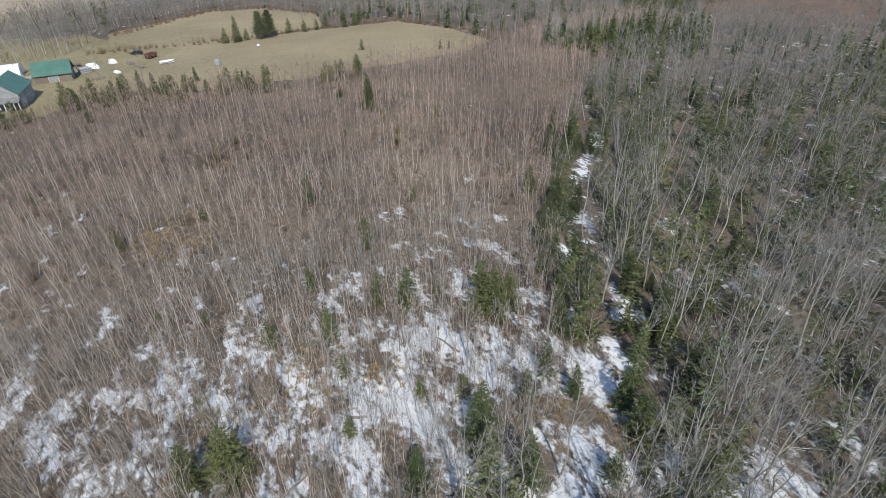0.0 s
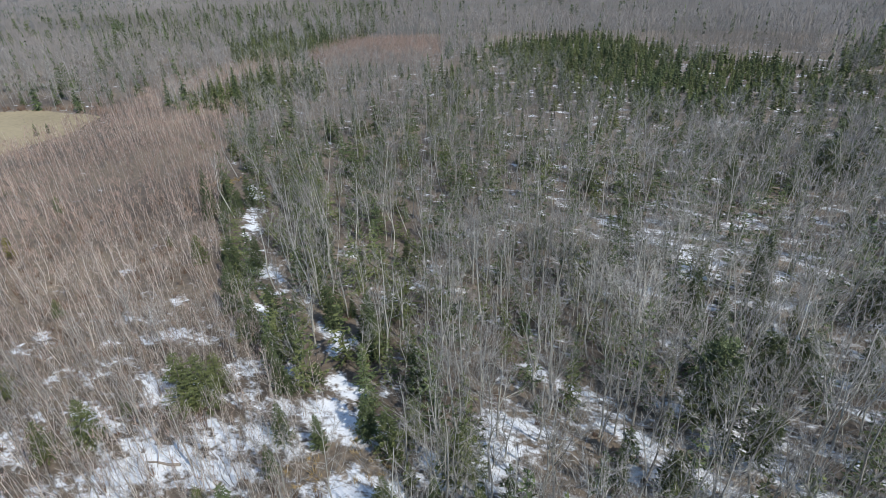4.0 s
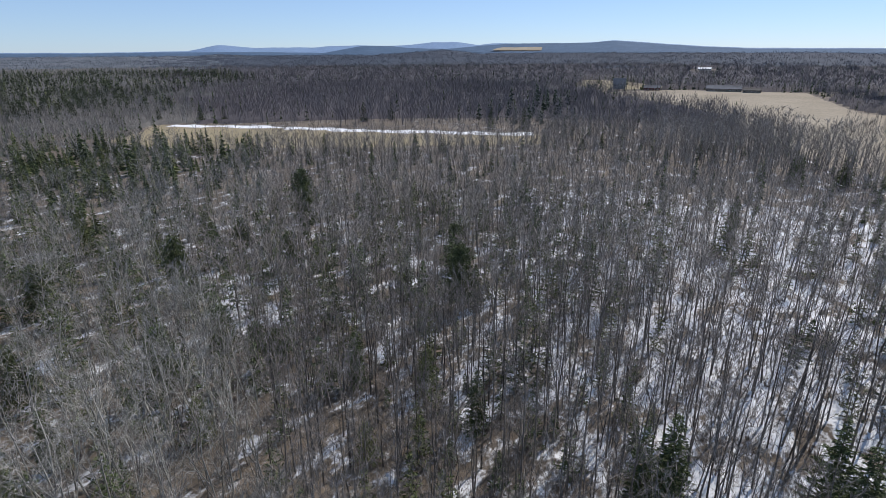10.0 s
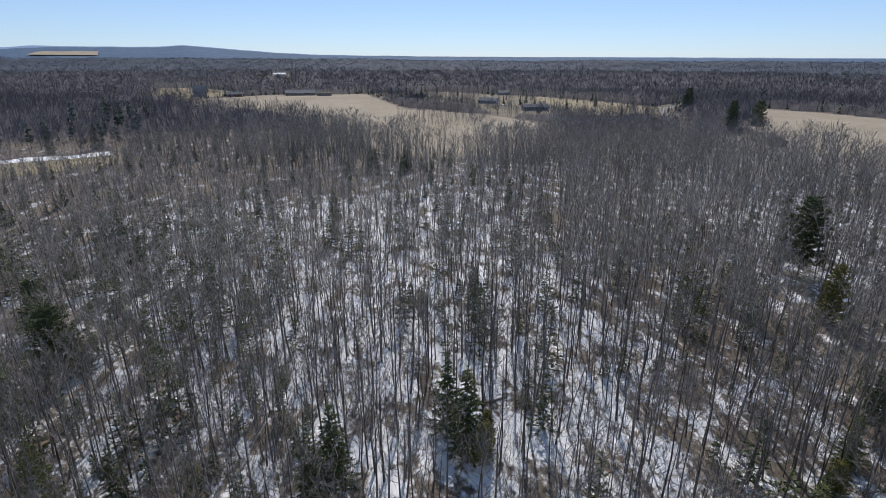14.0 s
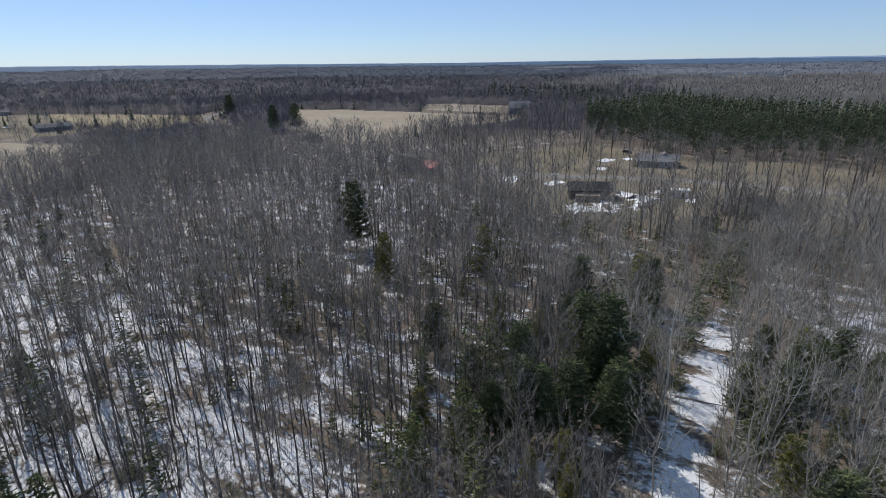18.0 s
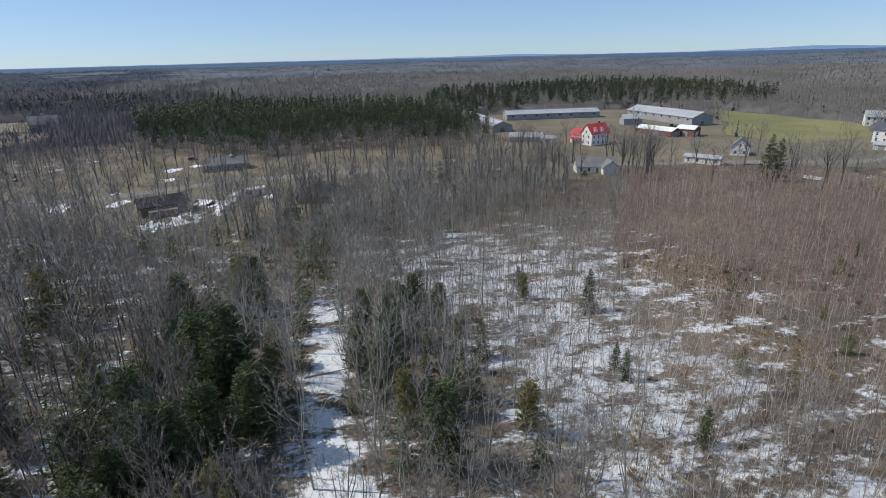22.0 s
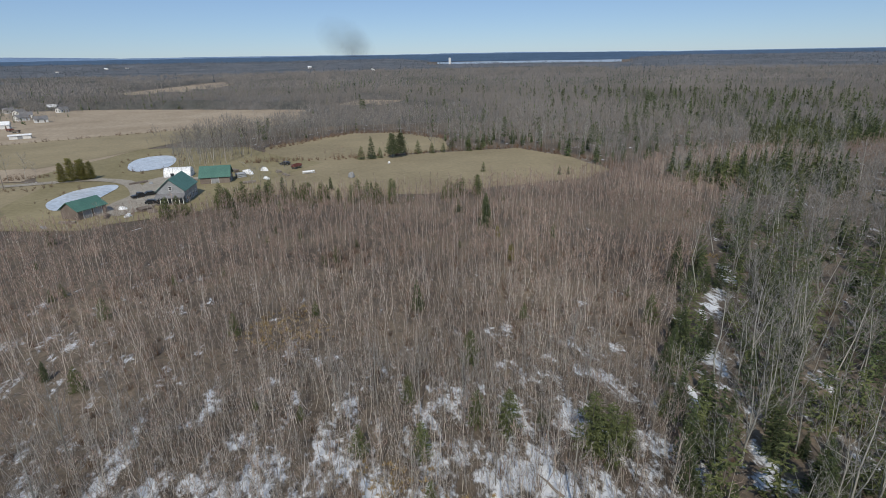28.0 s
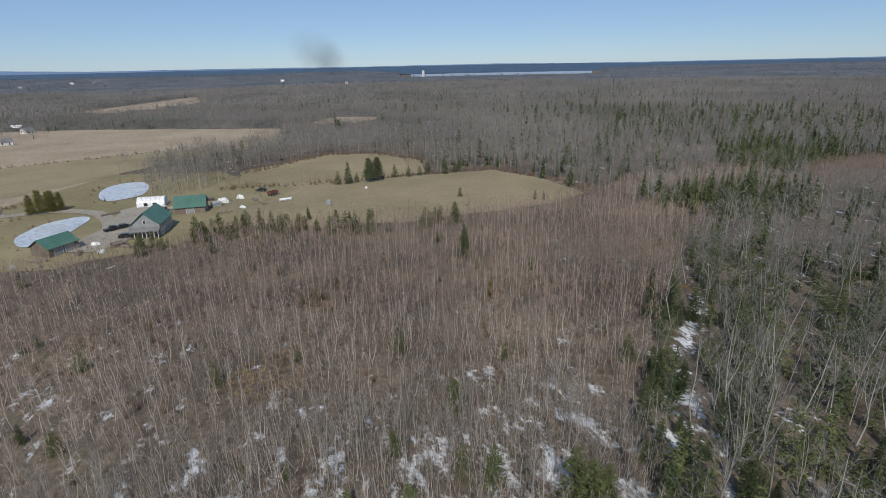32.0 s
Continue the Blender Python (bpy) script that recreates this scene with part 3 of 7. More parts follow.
for nm, poly, mat, lab in (
        ("hay_field", HAY_FIELD, M_OLIVE, "open hay field of faded olive-brown grass"),
        ("back_field", BACK_FIELD, M_OLIVE, "brown grass field behind a line of trees"),
        ("big_field", BIG_FIELD, M_STRAW, "wide tan hay field beyond the farmhouse ponds"),
        ("far_field", FAR_FIELD, M_STRAW, "small tan field among far woods"),
        ("far_field", EAST_FIELD, M_STRAW, "pale field in far eastern woods"),
        ("far_field", FAR_FIELD_B, M_STRAW, "long tan field among far woods"),
        ("road_field", ROAD_FIELD, M_OLIVE, "brown meadow beside the road"),
        ("house_yard", HOUSE_YARD, M_GREEN, "dull green and brown house yard grass"),
        ("north_field", NORTH_FIELD, M_LAWN, "greenish field beside long barns"),
        ("farm_yard", FARM_YARD, M_YARD, "trodden brown farmyard ground"),
        ("hamlet_lawn", HAMLET, M_YARD, "brown lawns round roadside houses"),
        ("west_field", WEST_FIELD, M_PALESTRAW, "tan hay field with one small conifer"),
        ("west_field", WEST_FIELD_B, M_PALESTRAW, "tan strip of field behind a hedgerow"),
        ("southwest_field", SW_FIELD, M_OLIVE, "brown field beside the far road"),
        ("south_field", SOUTH_FIELD, M_PALESTRAW, "pale straw hay field in front of barns"),
        ("roadside_lawn", SOUTH_LAWN, M_YARD, "brown lawns along the far road"),
        ("farm_yard", SOUTH_YARD, M_OLIVE, "brown yard round far barns"),
        ("rough_meadow", [(-160, 272), (-196, 345), (-120, 378), (-50, 404), (-40, 374), (-84, 316), (-104, 285), (-118, 268)], M_OLIVE, "rough brown meadow below the tan hay field"),
        ("snowbank_field", SNOWBANK_FIELD, M_OLIVE, "golden brown field edged by a snowbank")):
    sheet(nm, poly, mat, lab, 0.04 + 0.006 * len(bpy.data.objects) + (float(land_z(1250, 280)) + 2.5 if poly is EAST_FIELD else 0))
sheet("pond", POND_A, M_ICE, "frozen pale blue farm pond beside a garage", 0.26, 0.8, "pond", 3)
sheet("pond", POND_B, M_ICE, "frozen pale blue farm pond below bare trees", 0.26, 0.8, "pond", 3)
strip("road", ROAD, 7, M_ROAD, "worn grey country road past the farms")
strip("side_road", SIDE_ROAD, 5, M_DIRT, "gravel road and driveway to the green-roofed house", 0.27, wobble=0.2)
sheet("gravel_yard", [(-66, 176), (-58, 174), (-53, 178), (-50, 186), (-53, 200), (-56, 214), (-50, 224), (-44, 226), (-46, 214), (-48, 228), (-58, 232), (-64, 226), (-62, 206), (-66, 190)], M_DIRT, "pale gravel yard between house and garage", 0.285, 1.0, "yard")
strip("south_road", SOUTH_ROAD, 7, M_ROAD, "grey road running to far houses", 0.29)
strip("snowbank", [(312, -222), (241, -246), (170, -261), (130, -274), (99, -287)], 11, M_SNOW, "long bank of old snow along a field edge", 0.3, "snow", 0.8)

# ---- trees ----
rng = np.random.default_rng(7)


def spikes(base, tip, rad, sides=3):
    """Tapered shoots from base to tip, as arrays of points and triangles."""
    base, tip = np.atleast_2d(base), np.atleast_2d(tip)
    n = len(base)
    rad = np.broadcast_to(rad, (n,))
    d = tip - base
    d = d / np.maximum(np.linalg.norm(d, axis=1, keepdims=True), 1e-6)
    u = np.cross(d, np.array([0.31, 0.17, 0.93]))
    u /= np.maximum(np.linalg.norm(u, axis=1, keepdims=True), 1e-6)
    v = np.cross(d, u)
    if sides == 1:
        w = np.where(np.arange(n)[:, None] % 2, u, v) * rad[:, None] * 1.3
        return np.stack([base - w, base + w, tip], 1).reshape(-1, 3), np.arange(n * 3).reshape(-1, 3)
    ring = [base + rad[:, None] * (math.cos(2 * math.pi * k / sides) * u + math.sin(2 * math.pi * k / sides) * v) for k in range(sides)]
    V = np.stack(ring + [tip], 1).reshape(-1, 3)
    o = np.arange(n)[:, None] * (sides + 1)
    F = np.concatenate([np.concatenate([o + k, o + (k + 1) % sides, o + sides], 1) for k in range(sides)])
    return V, F


def tube(pts, radii, sides=4):
    """One bent tapering limb."""
    pts = np.asarray(pts, float)
    V, F = [], []
    for i, (p, r) in enumerate(zip(pts, radii)):
        for k in range(sides):
            a = 2 * math.pi * k / sides
            V.append(p + r * np.array([math.cos(a), math.sin(a), 0]))
    for i in range(len(pts) - 1):
        for k in range(sides):
            a, b = i * sides + k, i * sides + (k + 1) % sides
            F += [(a, b, b + sides), (a, b + sides, a + sides)]
    return np.array(V), np.array(F)


class Heap:
    """Gathers pieces of mesh with a material slot each."""

    def __init__(self):
        self.V, self.F, self.M, self.n = [], [], [], 0

    def put(self, VF, m=0):
        V, F = VF
        self.V.append(V)
        self.F.append(F + self.n)
        self.M.append(np.full(len(F), m))
        self.n += len(V)
        return self

    def arrays(self):
        return np.vstack(self.V), np.vstack(self.F), np.concatenate(self.M)


def bare_tree(g, h, limbs, subs, twigs, crown=0.45, spread=0.22, trunk_r=0.12, twig_r=0.012, up=1.2, segs=3, sides=4, split=False, lean=0.03, forks=0, fine=3):
    """A leafless tree: bent trunk, upswept limbs under a rounded outline, side branches, fine twigs. Slots: 0 bark, 1 twigs. Trunk and crown come apart if split."""
    z = np.linspace(0, 1, segs + 1)
    bend = np.cumsum(g.normal(0, lean, (segs + 1, 2)), 0) * h / segs * 1.5
    bend[0] = 0
    tp = np.column_stack([bend, z * h])
    tr = trunk_r * (1 - 0.92 * z) + 0.008
    trunk, top = Heap(), Heap()
    trunk.put(tube(tp, tr, sides), 0)
    leaders = [tp]
    for k in range(forks):
        a, s = g.uniform(0, 6.28), g.uniform(0.18, 0.5)
        b0 = np.array([np.interp(s, z, tp[:, q]) for q in range(3)])
        w, e = h * spread * g.uniform(0.3, 0.75), h * g.uniform(0.8, 0.98)
        at = [b0 + np.array([math.cos(a + t * 0.5) * w * math.sin(t * 1.57), math.sin(a + t * 0.5) * w * math.sin(t * 1.57), (e - b0[2]) * t]) for t in (0.0, 0.3, 0.65, 1.0)]
        trunk.put(tube(at, [trunk_r * (1 - s) * q for q in (0.8, 0.62, 0.38, 0.1)], 3), 0)
        leaders.append(np.array(at))
    s = np.sort(g.uniform(crown, 0.97, limbs))
    rel = (s - crown) / (1 - crown)
    b = np.column_stack([np.interp(s, z, tp[:, k]) for k in range(3)])
    for i in range(limbs):
        ld = leaders[i % len(leaders)]
        if i % len(leaders):
            q = np.linspace(0, 1, len(ld))
            b[i] = [np.interp(0.2 + 0.78 * rel[i], q, ld[:, k]) for k in range(3)]
    az = np.arange(limbs) * 2.4 + g.uniform(0, 0.9, limbs)
    ln = h * spread * 1.45 * np.sqrt(1.06 - rel ** 1.6) * g.uniform(0.65, 1.2, limbs)
    rise = up * g.uniform(0.6, 1.3, limbs)
    out = np.column_stack([np.cos(az), np.sin(az), np.zeros(limbs)])
    d1 = out + np.column_stack([np.zeros((limbs, 2)), rise * 0.7])
    d1 /= np.linalg.norm(d1, axis=1, keepdims=True)
    az2 = az + g.normal(0, 0.35, limbs)
    d2 = np.column_stack([np.cos(az2), np.sin(az2), rise * 1.7])
    d2 /= np.linalg.norm(d2, axis=1, keepdims=True)
    mid = b + d1 * ln[:, None] * 0.5
    tip = mid + d2 * ln[:, None] * 0.62
    reach = np.hypot(tip[:, 0] - b[:, 0], tip[:, 1] - b[:, 1]) / (h * spread * 1.3)
    tip[:, 2] = np.minimum(tip[:, 2], h * (1.03 - 0.13 * reach ** 2) * g.uniform(0.94, 1.02, limbs))
    r1 = np.maximum(trunk_r * (1.08 - s) * (0.36 if forks else 0.45), twig_r * 1.3)
    if segs > 2:
        trunk.put(spikes(b, mid + (mid - b) * 0.5, r1), 0)
        trunk.put(spikes(mid - (mid - b) * 0.1, tip, r1 * 0.6), 0)
        pb, pe = np.vstack([b + (mid - b) * 0.5, mid, mid]), np.vstack([mid, tip, tip])
    else:
        top.put(spikes(b, tip, r1, 3 if segs > 1 else 1), 1)
        pb, pe = b, tip
    pd = pe - pb
    pl = np.linalg.norm(pd, axis=1)
    for count, share, wide in ((subs, 0.66, 0.45), (twigs, 0.38, 0.45)):
        if not count:
            continue
        k = g.integers(0, len(pb), count)
        f = g.uniform(0.1, 1.0, count)[:, None]
        tb = pb[k] + pd[k] * f
        td = pd[k] / np.maximum(pl[k], 0.05)[:, None] + g.normal(0, wide, (count, 3)) + np.array([0, 0, 0.3])
        td /= np.linalg.norm(td, axis=1, keepdims=True)
        tl = pl[k] * share * g.uniform(0.5, 1.2, count) * (1.15 - 0.5 * f[:, 0]) + 0.25
        top.put(spikes(tb, tb + td * tl[:, None], twig_r * g.uniform(0.7, 1.3, count) * (1.2 if share > 0.4 else 0.85), fine), 1)
        pb, pd, pl = np.vstack([pb, tb, tb]), np.vstack([pd, td * tl[:, None], td * tl[:, None]]), np.concatenate([pl, tl, tl])
    if split:
        return trunk.arrays(), top.arrays()
    V, F, M = top.arrays()
    trunk.put((V, F), 1)
    return trunk.arrays()


def conifer(g, h, whorls, per, wide=0.2, low=0.08, droop=0.25, dense=9.0, frond=0.5, fat=0.05, trunk_r=0.11, taper=1.0, split=False, gap=0.0, tuft=0.35):
    """A spruce, fir, cedar or pine: trunk and whorls of boughs, each set with short sprays of needles. Slots: 0 bark, 1 needles."""
    trunk, top = Heap(), Heap()
    trunk.put(tube([(0, 0, 0), (0.02 * h * g.normal(0, .3), 0, h * 0.5), (0, 0, h)], (trunk_r, trunk_r * 0.6, 0.012), 4), 0)
    n = whorls * per
    w, k = np.divmod(np.arange(n), per)
    s = np.clip(low + (1 - low) * (w + g.uniform(-0.6, 0.6, n)) / whorls, low, 0.985)
    a = 2 * math.pi * (k + g.uniform(-0.35, 0.35, n)) / per + w * 0.9
    ln = h * wide * ((1 - s) ** taper * 0.95 + 0.05) * g.uniform(0.65, 1.2, n)
    on = g.uniform(0, 1, n) >= gap
    s, a, ln = s[on], a[on], ln[on]
    n = len(s)
    d = np.column_stack([np.cos(a), np.sin(a), -droop * g.uniform(0.3, 1.5, n)])
    b = np.column_stack([np.zeros((n, 2)), h * s])
    top.put(spikes(b, b + d * ln[:, None], fat * (0.5 + 0.25 * ln), 1), 1)
    q = np.repeat(np.arange(n), np.maximum((ln * dense).astype(int), 3))
    f = g.uniform(0.12, 1.0, len(q)) ** 0.8
    at = b[q] + d[q] * (ln[q] * f)[:, None] + np.column_stack([np.zeros((len(q), 2)), 0.12 * ln[q] * f ** 3])
    side = np.column_stack([-d[q, 1], d[q, 0], np.zeros(len(q))]) * g.choice([-1.0, 1.0], len(q))[:, None] * g.uniform(0.1, 1.0, len(q))[:, None]
    v = d[q] * 0.75 + side + g.normal(0, tuft, (len(q), 3))
    v /= np.linalg.norm(v, axis=1, keepdims=True)
    L = frond * g.uniform(0.6, 1.3, len(q)) * np.minimum(0.45 + 0.6 * ln[q], 1.0)
    top.put(spikes(at, at + v * L[:, None], fat * g.uniform(0.7, 1.3, len(q)), 1), 1)
    top.put(spikes([(0, 0, h * 0.93)], [(0, 0, h * 1.04)], fat), 1)
    if split:
        return trunk.arrays(), top.arrays()
    V, F, M = top.arrays()
    trunk.put((V, F), 1)
    return trunk.arrays()


def far_conifer(g, h, whorls, per, wide, low, droop, fat, taper=1.0, trunk_r=0.12):
    """A conifer seen from far off: tiers of single drooping boughs round a spire."""
    out = Heap().put(spikes([(0, 0, 0)], [(0, 0, h)], trunk_r), 0)
    n = whorls * per
    w, k = np.divmod(np.arange(n), per)
    s = np.clip(low + (1 - low) * (w + g.uniform(-0.5, 0.5, n)) / whorls, low, 0.97)
    a = 2 * math.pi * (k + g.uniform(-0.35, 0.35, n)) / per + w * 0.9
    ln = h * wide * ((1 - s) ** taper * 0.95 + 0.05) * g.uniform(0.6, 1.25, n)
    b = np.column_stack([np.zeros((n, 2)), h * s])
    d = np.column_stack([np.cos(a), np.sin(a), -droop * g.uniform(0.4, 1.5, n)])
    out.put(spikes(b, b + d * ln[:, None], fat * (0.5 + 0.5 * ln), 1), 1)
    out.put(spikes([(0, 0, h * 0.85)], [(0, 0, h * 1.05)], fat * 0.8), 1)
    return out.arrays()


def scatter(cell, r0, r1, keep, jitter=0.48):
    """Points on a jittered grid between two radii for which keep(x, y) holds."""
    n = int(r1 / cell) + 1
    gx, gy = np.meshgrid(np.arange(-n, n + 1) * cell, np.arange(-n, n + 1) * cell)
    x = gx.ravel() + rng.uniform(-jitter, jitter, gx.size) * cell
    y = gy.ravel() + rng.uniform(-jitter, jitter, gx.size) * cell
    r = np.hypot(x, y)
    ok = (r >= r0) & (r < r1)
    x, y = x[ok], y[ok]
    ok = keep(x, y)
    return x[ok], y[ok]


def stand(name, templates, x, y, size, materials, label, category="trees", squash=0.12):
    """One joined stand of many trees."""
    if len(x) == 0:
        return None
    which = rng.integers(0, len(templates), len(x))
    ang, sc = rng.uniform(0, 2 * np.pi, len(x)), rng.uniform(size[0], size[1], len(x))
    wd = sc * rng.uniform(1 - squash, 1 + squash, len(x))
    z = land_z(x, y)
    Vs, Fs, Ms, n = [], [], [], 0
    for k, (V, F, M) in enumerate(templates):
        s = np.nonzero(which == k)[0]
        if not len(s):
            continue
        c, d = np.cos(ang[s])[:, None] * wd[s][:, None], np.sin(ang[s])[:, None] * wd[s][:, None]
        X = V[None, :, 0] * c - V[None, :, 1] * d + x[s][:, None]
        Y = V[None, :, 0] * d + V[None, :, 1] * c + y[s][:, None]
        Z = V[None, :, 2] * sc[s][:, None] + z[s][:, None] - 0.05
        Vs.append(np.stack([X, Y, Z], 2).reshape(-1, 3))
        Fs.append((F[None] + (np.arange(len(s)) * len(V))[:, None, None] + n).reshape(-1, 3))
        Ms.append(np.tile(M, len(s)))
        n += len(s) * len(V)
    me = mesh_of(name, np.vstack(Vs), np.vstack(Fs), materials, np.concatenate(Ms))
    return tagged(new(name, me), label, category, kind="stuff")


def open_land(x, y):
    """Ground that bears no trees."""
    c = np.zeros(np.shape(x), bool)
    for p in OPEN:
        c |= inside(p, x, y)
    for ln, w in ((ROAD, 8), (SIDE_ROAD, 6), (SOUTH_ROAD, 9), (TRAIL_EAST, 1.3), (TRAIL_WEST, 2.5)):
        c |= line_dist(ln, x, y) < w
    for az, r, _, _ in VILLAGE:
        hx, hy = r * math.sin(radians(az)), r * math.cos(radians(az))
        c |= (np.hypot(x - hx, y - hy) < 34) | (line_dist([(hx * (r - 90) / r, hy * (r - 90) / r), (hx, hy)], x, y) < 26)
    c |= line_dist([(75, -1345), (66, -1170)], x, y) < 24
    c |= line_dist([(-158, 81), (-188, 97)], x, y) < 8
    c |= line_dist([(312, -222), (241, -246), (170, -261), (99, -287)], x, y) < 8
    return c


def in_thicket(x, y):
    return inside(THICKET, x, y) & ~inside(NE_FIRS, x, y)


def in_woods(x, y):
    return ~open_land(x, y) & ~inside(THICKET, x, y) & ~inside(CLEARING, x, y) & ~inside(PINE_STAND, x, y) & ~inside(SPRUCE_STAND, x, y) & ~inside(RED_STAND, x, y) & ~inside(NE_FIRS, x, y) & ~inside(NE_BELT, x, y) & ~inside(PALE_GROVE, x, y)


def thin(x, y, keep, scale, seed):
    """Drops some of the points in patches."""
    v = vnoise(x, y, scale, seed) * 0.7 + rng.uniform(0, 0.6, len(x))
    return v < keep


FIRS_A = [(-8.7, 35.6, 6.2), (-5, 34.5, 8), (19.9, 67.6, 5.9), (16.7, 53.8, 5.3), (20, 51.3, 6.5), (9.2, 60.7, 4.2), (8.7, 49.6, 5.3), (1.8, 52.1, 4.3), (8.4, 42.7, 3.2), (15.1, 35.9, 3.1), (28.4, 46.2, 8.2), (29.2, 43.8, 8.1), (32.1, 45, 5.6), (19.3, 33.8, 3.5), (35.2, 19.7, 5.9), (32.6, 21, 6.8), (26.9, 18.2, 4.6), (53.2, 72, 5.7), (56.2, 69, 4.5), (6.5, 34.4, 2.9), (37.3, 26.3, 3.4), (32.8, 12.7, 8.4), (68.4, -12.9, 4.9), (34.5, -55.1, 6.8), (52.4, -33.3, 6.6), (-62.1, -32.8, 9.6), (-68.4, -29.5, 8), (-37.7, -29.6, 9.6), (-44.7, -27.2, 10.4), (-60.4, -1.6, 2.6)]
FIRS_B = [(-54.2, -32.4, 5.6), (2.8, 116.8, 4.2), (-0.2, 115.3, 3), (-7.4, 46, 1.5), (-3.9, 180.6, 5.2), (0.6, 182.8, 4.4), (-115.1, 173.7, 5.1), (-138.4, 173.1, 3.5), (47.9, 252.1, 6.4), (54.3, 249.9, 5.3), (64.6, 202.3, 4.1), (20.3, 244.4, 6.3), (66.1, 257.8, 6.9), (72.6, 250.3, 6.2), (29, 246, 5), (60, 251, 5), (78, 252, 6)]
SPRUCES_A = [(15.7, 87.8, 6.1), (10.2, 25.5, 6.5), (17.7, 27.1, 9.5), (38.1, 41.8, 7.2), (30, 28.2, 5), (37.8, 34.4, 3.5), (43.3, 132.7, 9.6), (41.2, 22.5, 7.5), (53.6, 59.6, 5.3), (74.8, 81.6, 7.5), (84.1, 76.4, 7.4), (38.4, -0.8, 4.5), (51.8, 62.2, 8.4), (108.7, 18.8, 5), (35.1, 37.8, 5.7), (47.7, 39.7, 7.3), (59.2, 42.8, 6.1), (66.7, 38.8, 5.3), (3.6, -47.6, 11.8), (6, -47.7, 9.3), (-11.6, -50.3, 12.4), (-24.7, -91.9, 7.4), (31.1, -119.7, 4.3), (119.6, -195.9, 11.5), (158.9, -184.8, 10.3), (80.4, -184.5, 7.4), (-0.8, -140.3, 5.3), (28, -137.1, 5.5), (229.1, -178.1, 8.4), (-18.7, -212.5, 10.4)]
SPRUCES_B = [(-32.7, -216.5, 12.4), (50.7, -128, 6.9), (-10.4, -55.2, 11), (-18.7, -227.2, 10), (-0.1, -137.5, 6.2), (-94.5, -225, 9.9), (-58.8, 14.7, 7.4), (-69.6, 18.6, 7.3), (-45.8, 19, 5.6), (-80.8, 41.9, 8.3), (-58.8, 36.9, 5.4), (-61.3, 36.7, 5.2), (-44.3, 38.9, 5.8), (-41.4, 79.2, 3.5), (-11.8, 140.2, 2.9), (-94.1, 33.2, 4.8), (-24.3, 160.4, 5.1), (-20.7, 172.8, 4.8), (-16.5, 178.6, 6.8), (-11.4, 181, 7.5), (-7.9, 181.1, 6.5), (4.3, 188.3, 4.9), (18, 183.8, 3.3), (26.2, 184.3, 3.2), (-158.9, 151.9, 15.5), (-166.3, 154.6, 15.9)]
SPRUCES_C = [(338, -204, 11), (336, -232, 10), (311, -244, 12), (301, -254, 10), (217, -294, 13), (205, -308, 12), (126, -291, 12), (110, -302, 13), (-364, -263, 4), (24.9, 244.3, 10.6), (46, 141, 7.5), (90.4, 187.2, 3.9), (93.5, 186.2, 3.5)]
CEDARS = [(40.9, 106.5, 4), (-14.3, -51.1, 5.4), (-97.4, -52.9, 11), (-13.1, -48.6, 5.8), (-82.6, -68.5, 11), (-44, -14.1, 5.1), (-88.6, 32.3, 5.4), (-99.6, -20.4, 9.8), (43.3, 123.3, 3), (-92.4, 232.7, 9.3), (-88.8, 234.2, 8.6), (-86.4, 235.2, 7.5), (-95.2, 231.7, 7.8), (-90.5, 236, 8)]
PINES = [(48.4, -7.5, 12.5), (55, -12.2, 10), (59.7, -16.3, 7.3), (39.1, -5.3, 6.1), (40.5, -77.2, 12.5), (-95, -87.3, 17.6), (-304, -410, 20), (-258, -303, 18), (-266, -290, 19), (-252, -296, 16), (-65.1, -16.7, 15.5), (-53.9, -17.5, 11.2), (-60.7, -11.9, 8.3), (-69.4, -21.4, 13), (-74.3, -25.4, 9.9), (-55.2, -12.9, 11.3), (-50.6, -20.3, 11.4), (-68.8, -0, 8.4), (-77.4, 5.6, 9), (-85.6, 10.6, 8.6), (-48.4, -25.7, 8.9), (34.5, 244.1, 11.2), (38.7, 245.7, 11.1), (171.7, -36.7, 8.5), (57.2, -47.2, 8), (55.6, -49, 6.6), (102.8, -108.1, 13.8), (46.1, -49.8, 4.6), (99.8, -64.6, 6.3)]


x, y = scatter(12, 42, 150, in_woods)
az = np.degrees(np.arctan2(x, y)) % 360
for i, (a, b, c) in enumerate(zip(x, y, az)):
    if 92 < c < 165 and rng.uniform() < (0.75 if c < 140 else 0.4):
        (PINES, SPRUCES_A, FIRS_A, SPRUCES_A)[i % 4].append((float(a), float(b), float(rng.uniform(7.5, 12.5)) * (1.0, 1.0, 0.75, 0.9)[i % 4]))
WEST_GROVE = [(-44, -9), (-66, -10), (-98, -11), (-98, -30), (-62, -44), (-40, -32)]
WEST_EDGE = [(-46, 3), (-92, 1), (-98, 12), (-86, 21), (-66, 20), (-48, 20)]


def clear_of_conifers(x, y, low=5):
    """Leaves room round the larger conifers, and keeps the camera's line of sight to them open."""
    ok = np.ones(len(x), bool)
    for px, py, ph in FIRS_A + FIRS_B + SPRUCES_A + SPRUCES_B + CEDARS + PINES:
        if ph > low:
            ok &= np.hypot(x - px, y - py) > (0.27 if ph > 10.5 else 0.2) * ph
            ok &= ~((np.abs(x * py - y * px) / math.hypot(px, py) < (0.17 if ph > 10.5 else 0.08) * ph) & (np.hypot(x, y) < math.hypot(px, py)) & (np.hypot(x - px, y - py) < (1.5 if ph > 14 or (px, py, ph) in CEDARS else 0.6) * ph))
    return ok


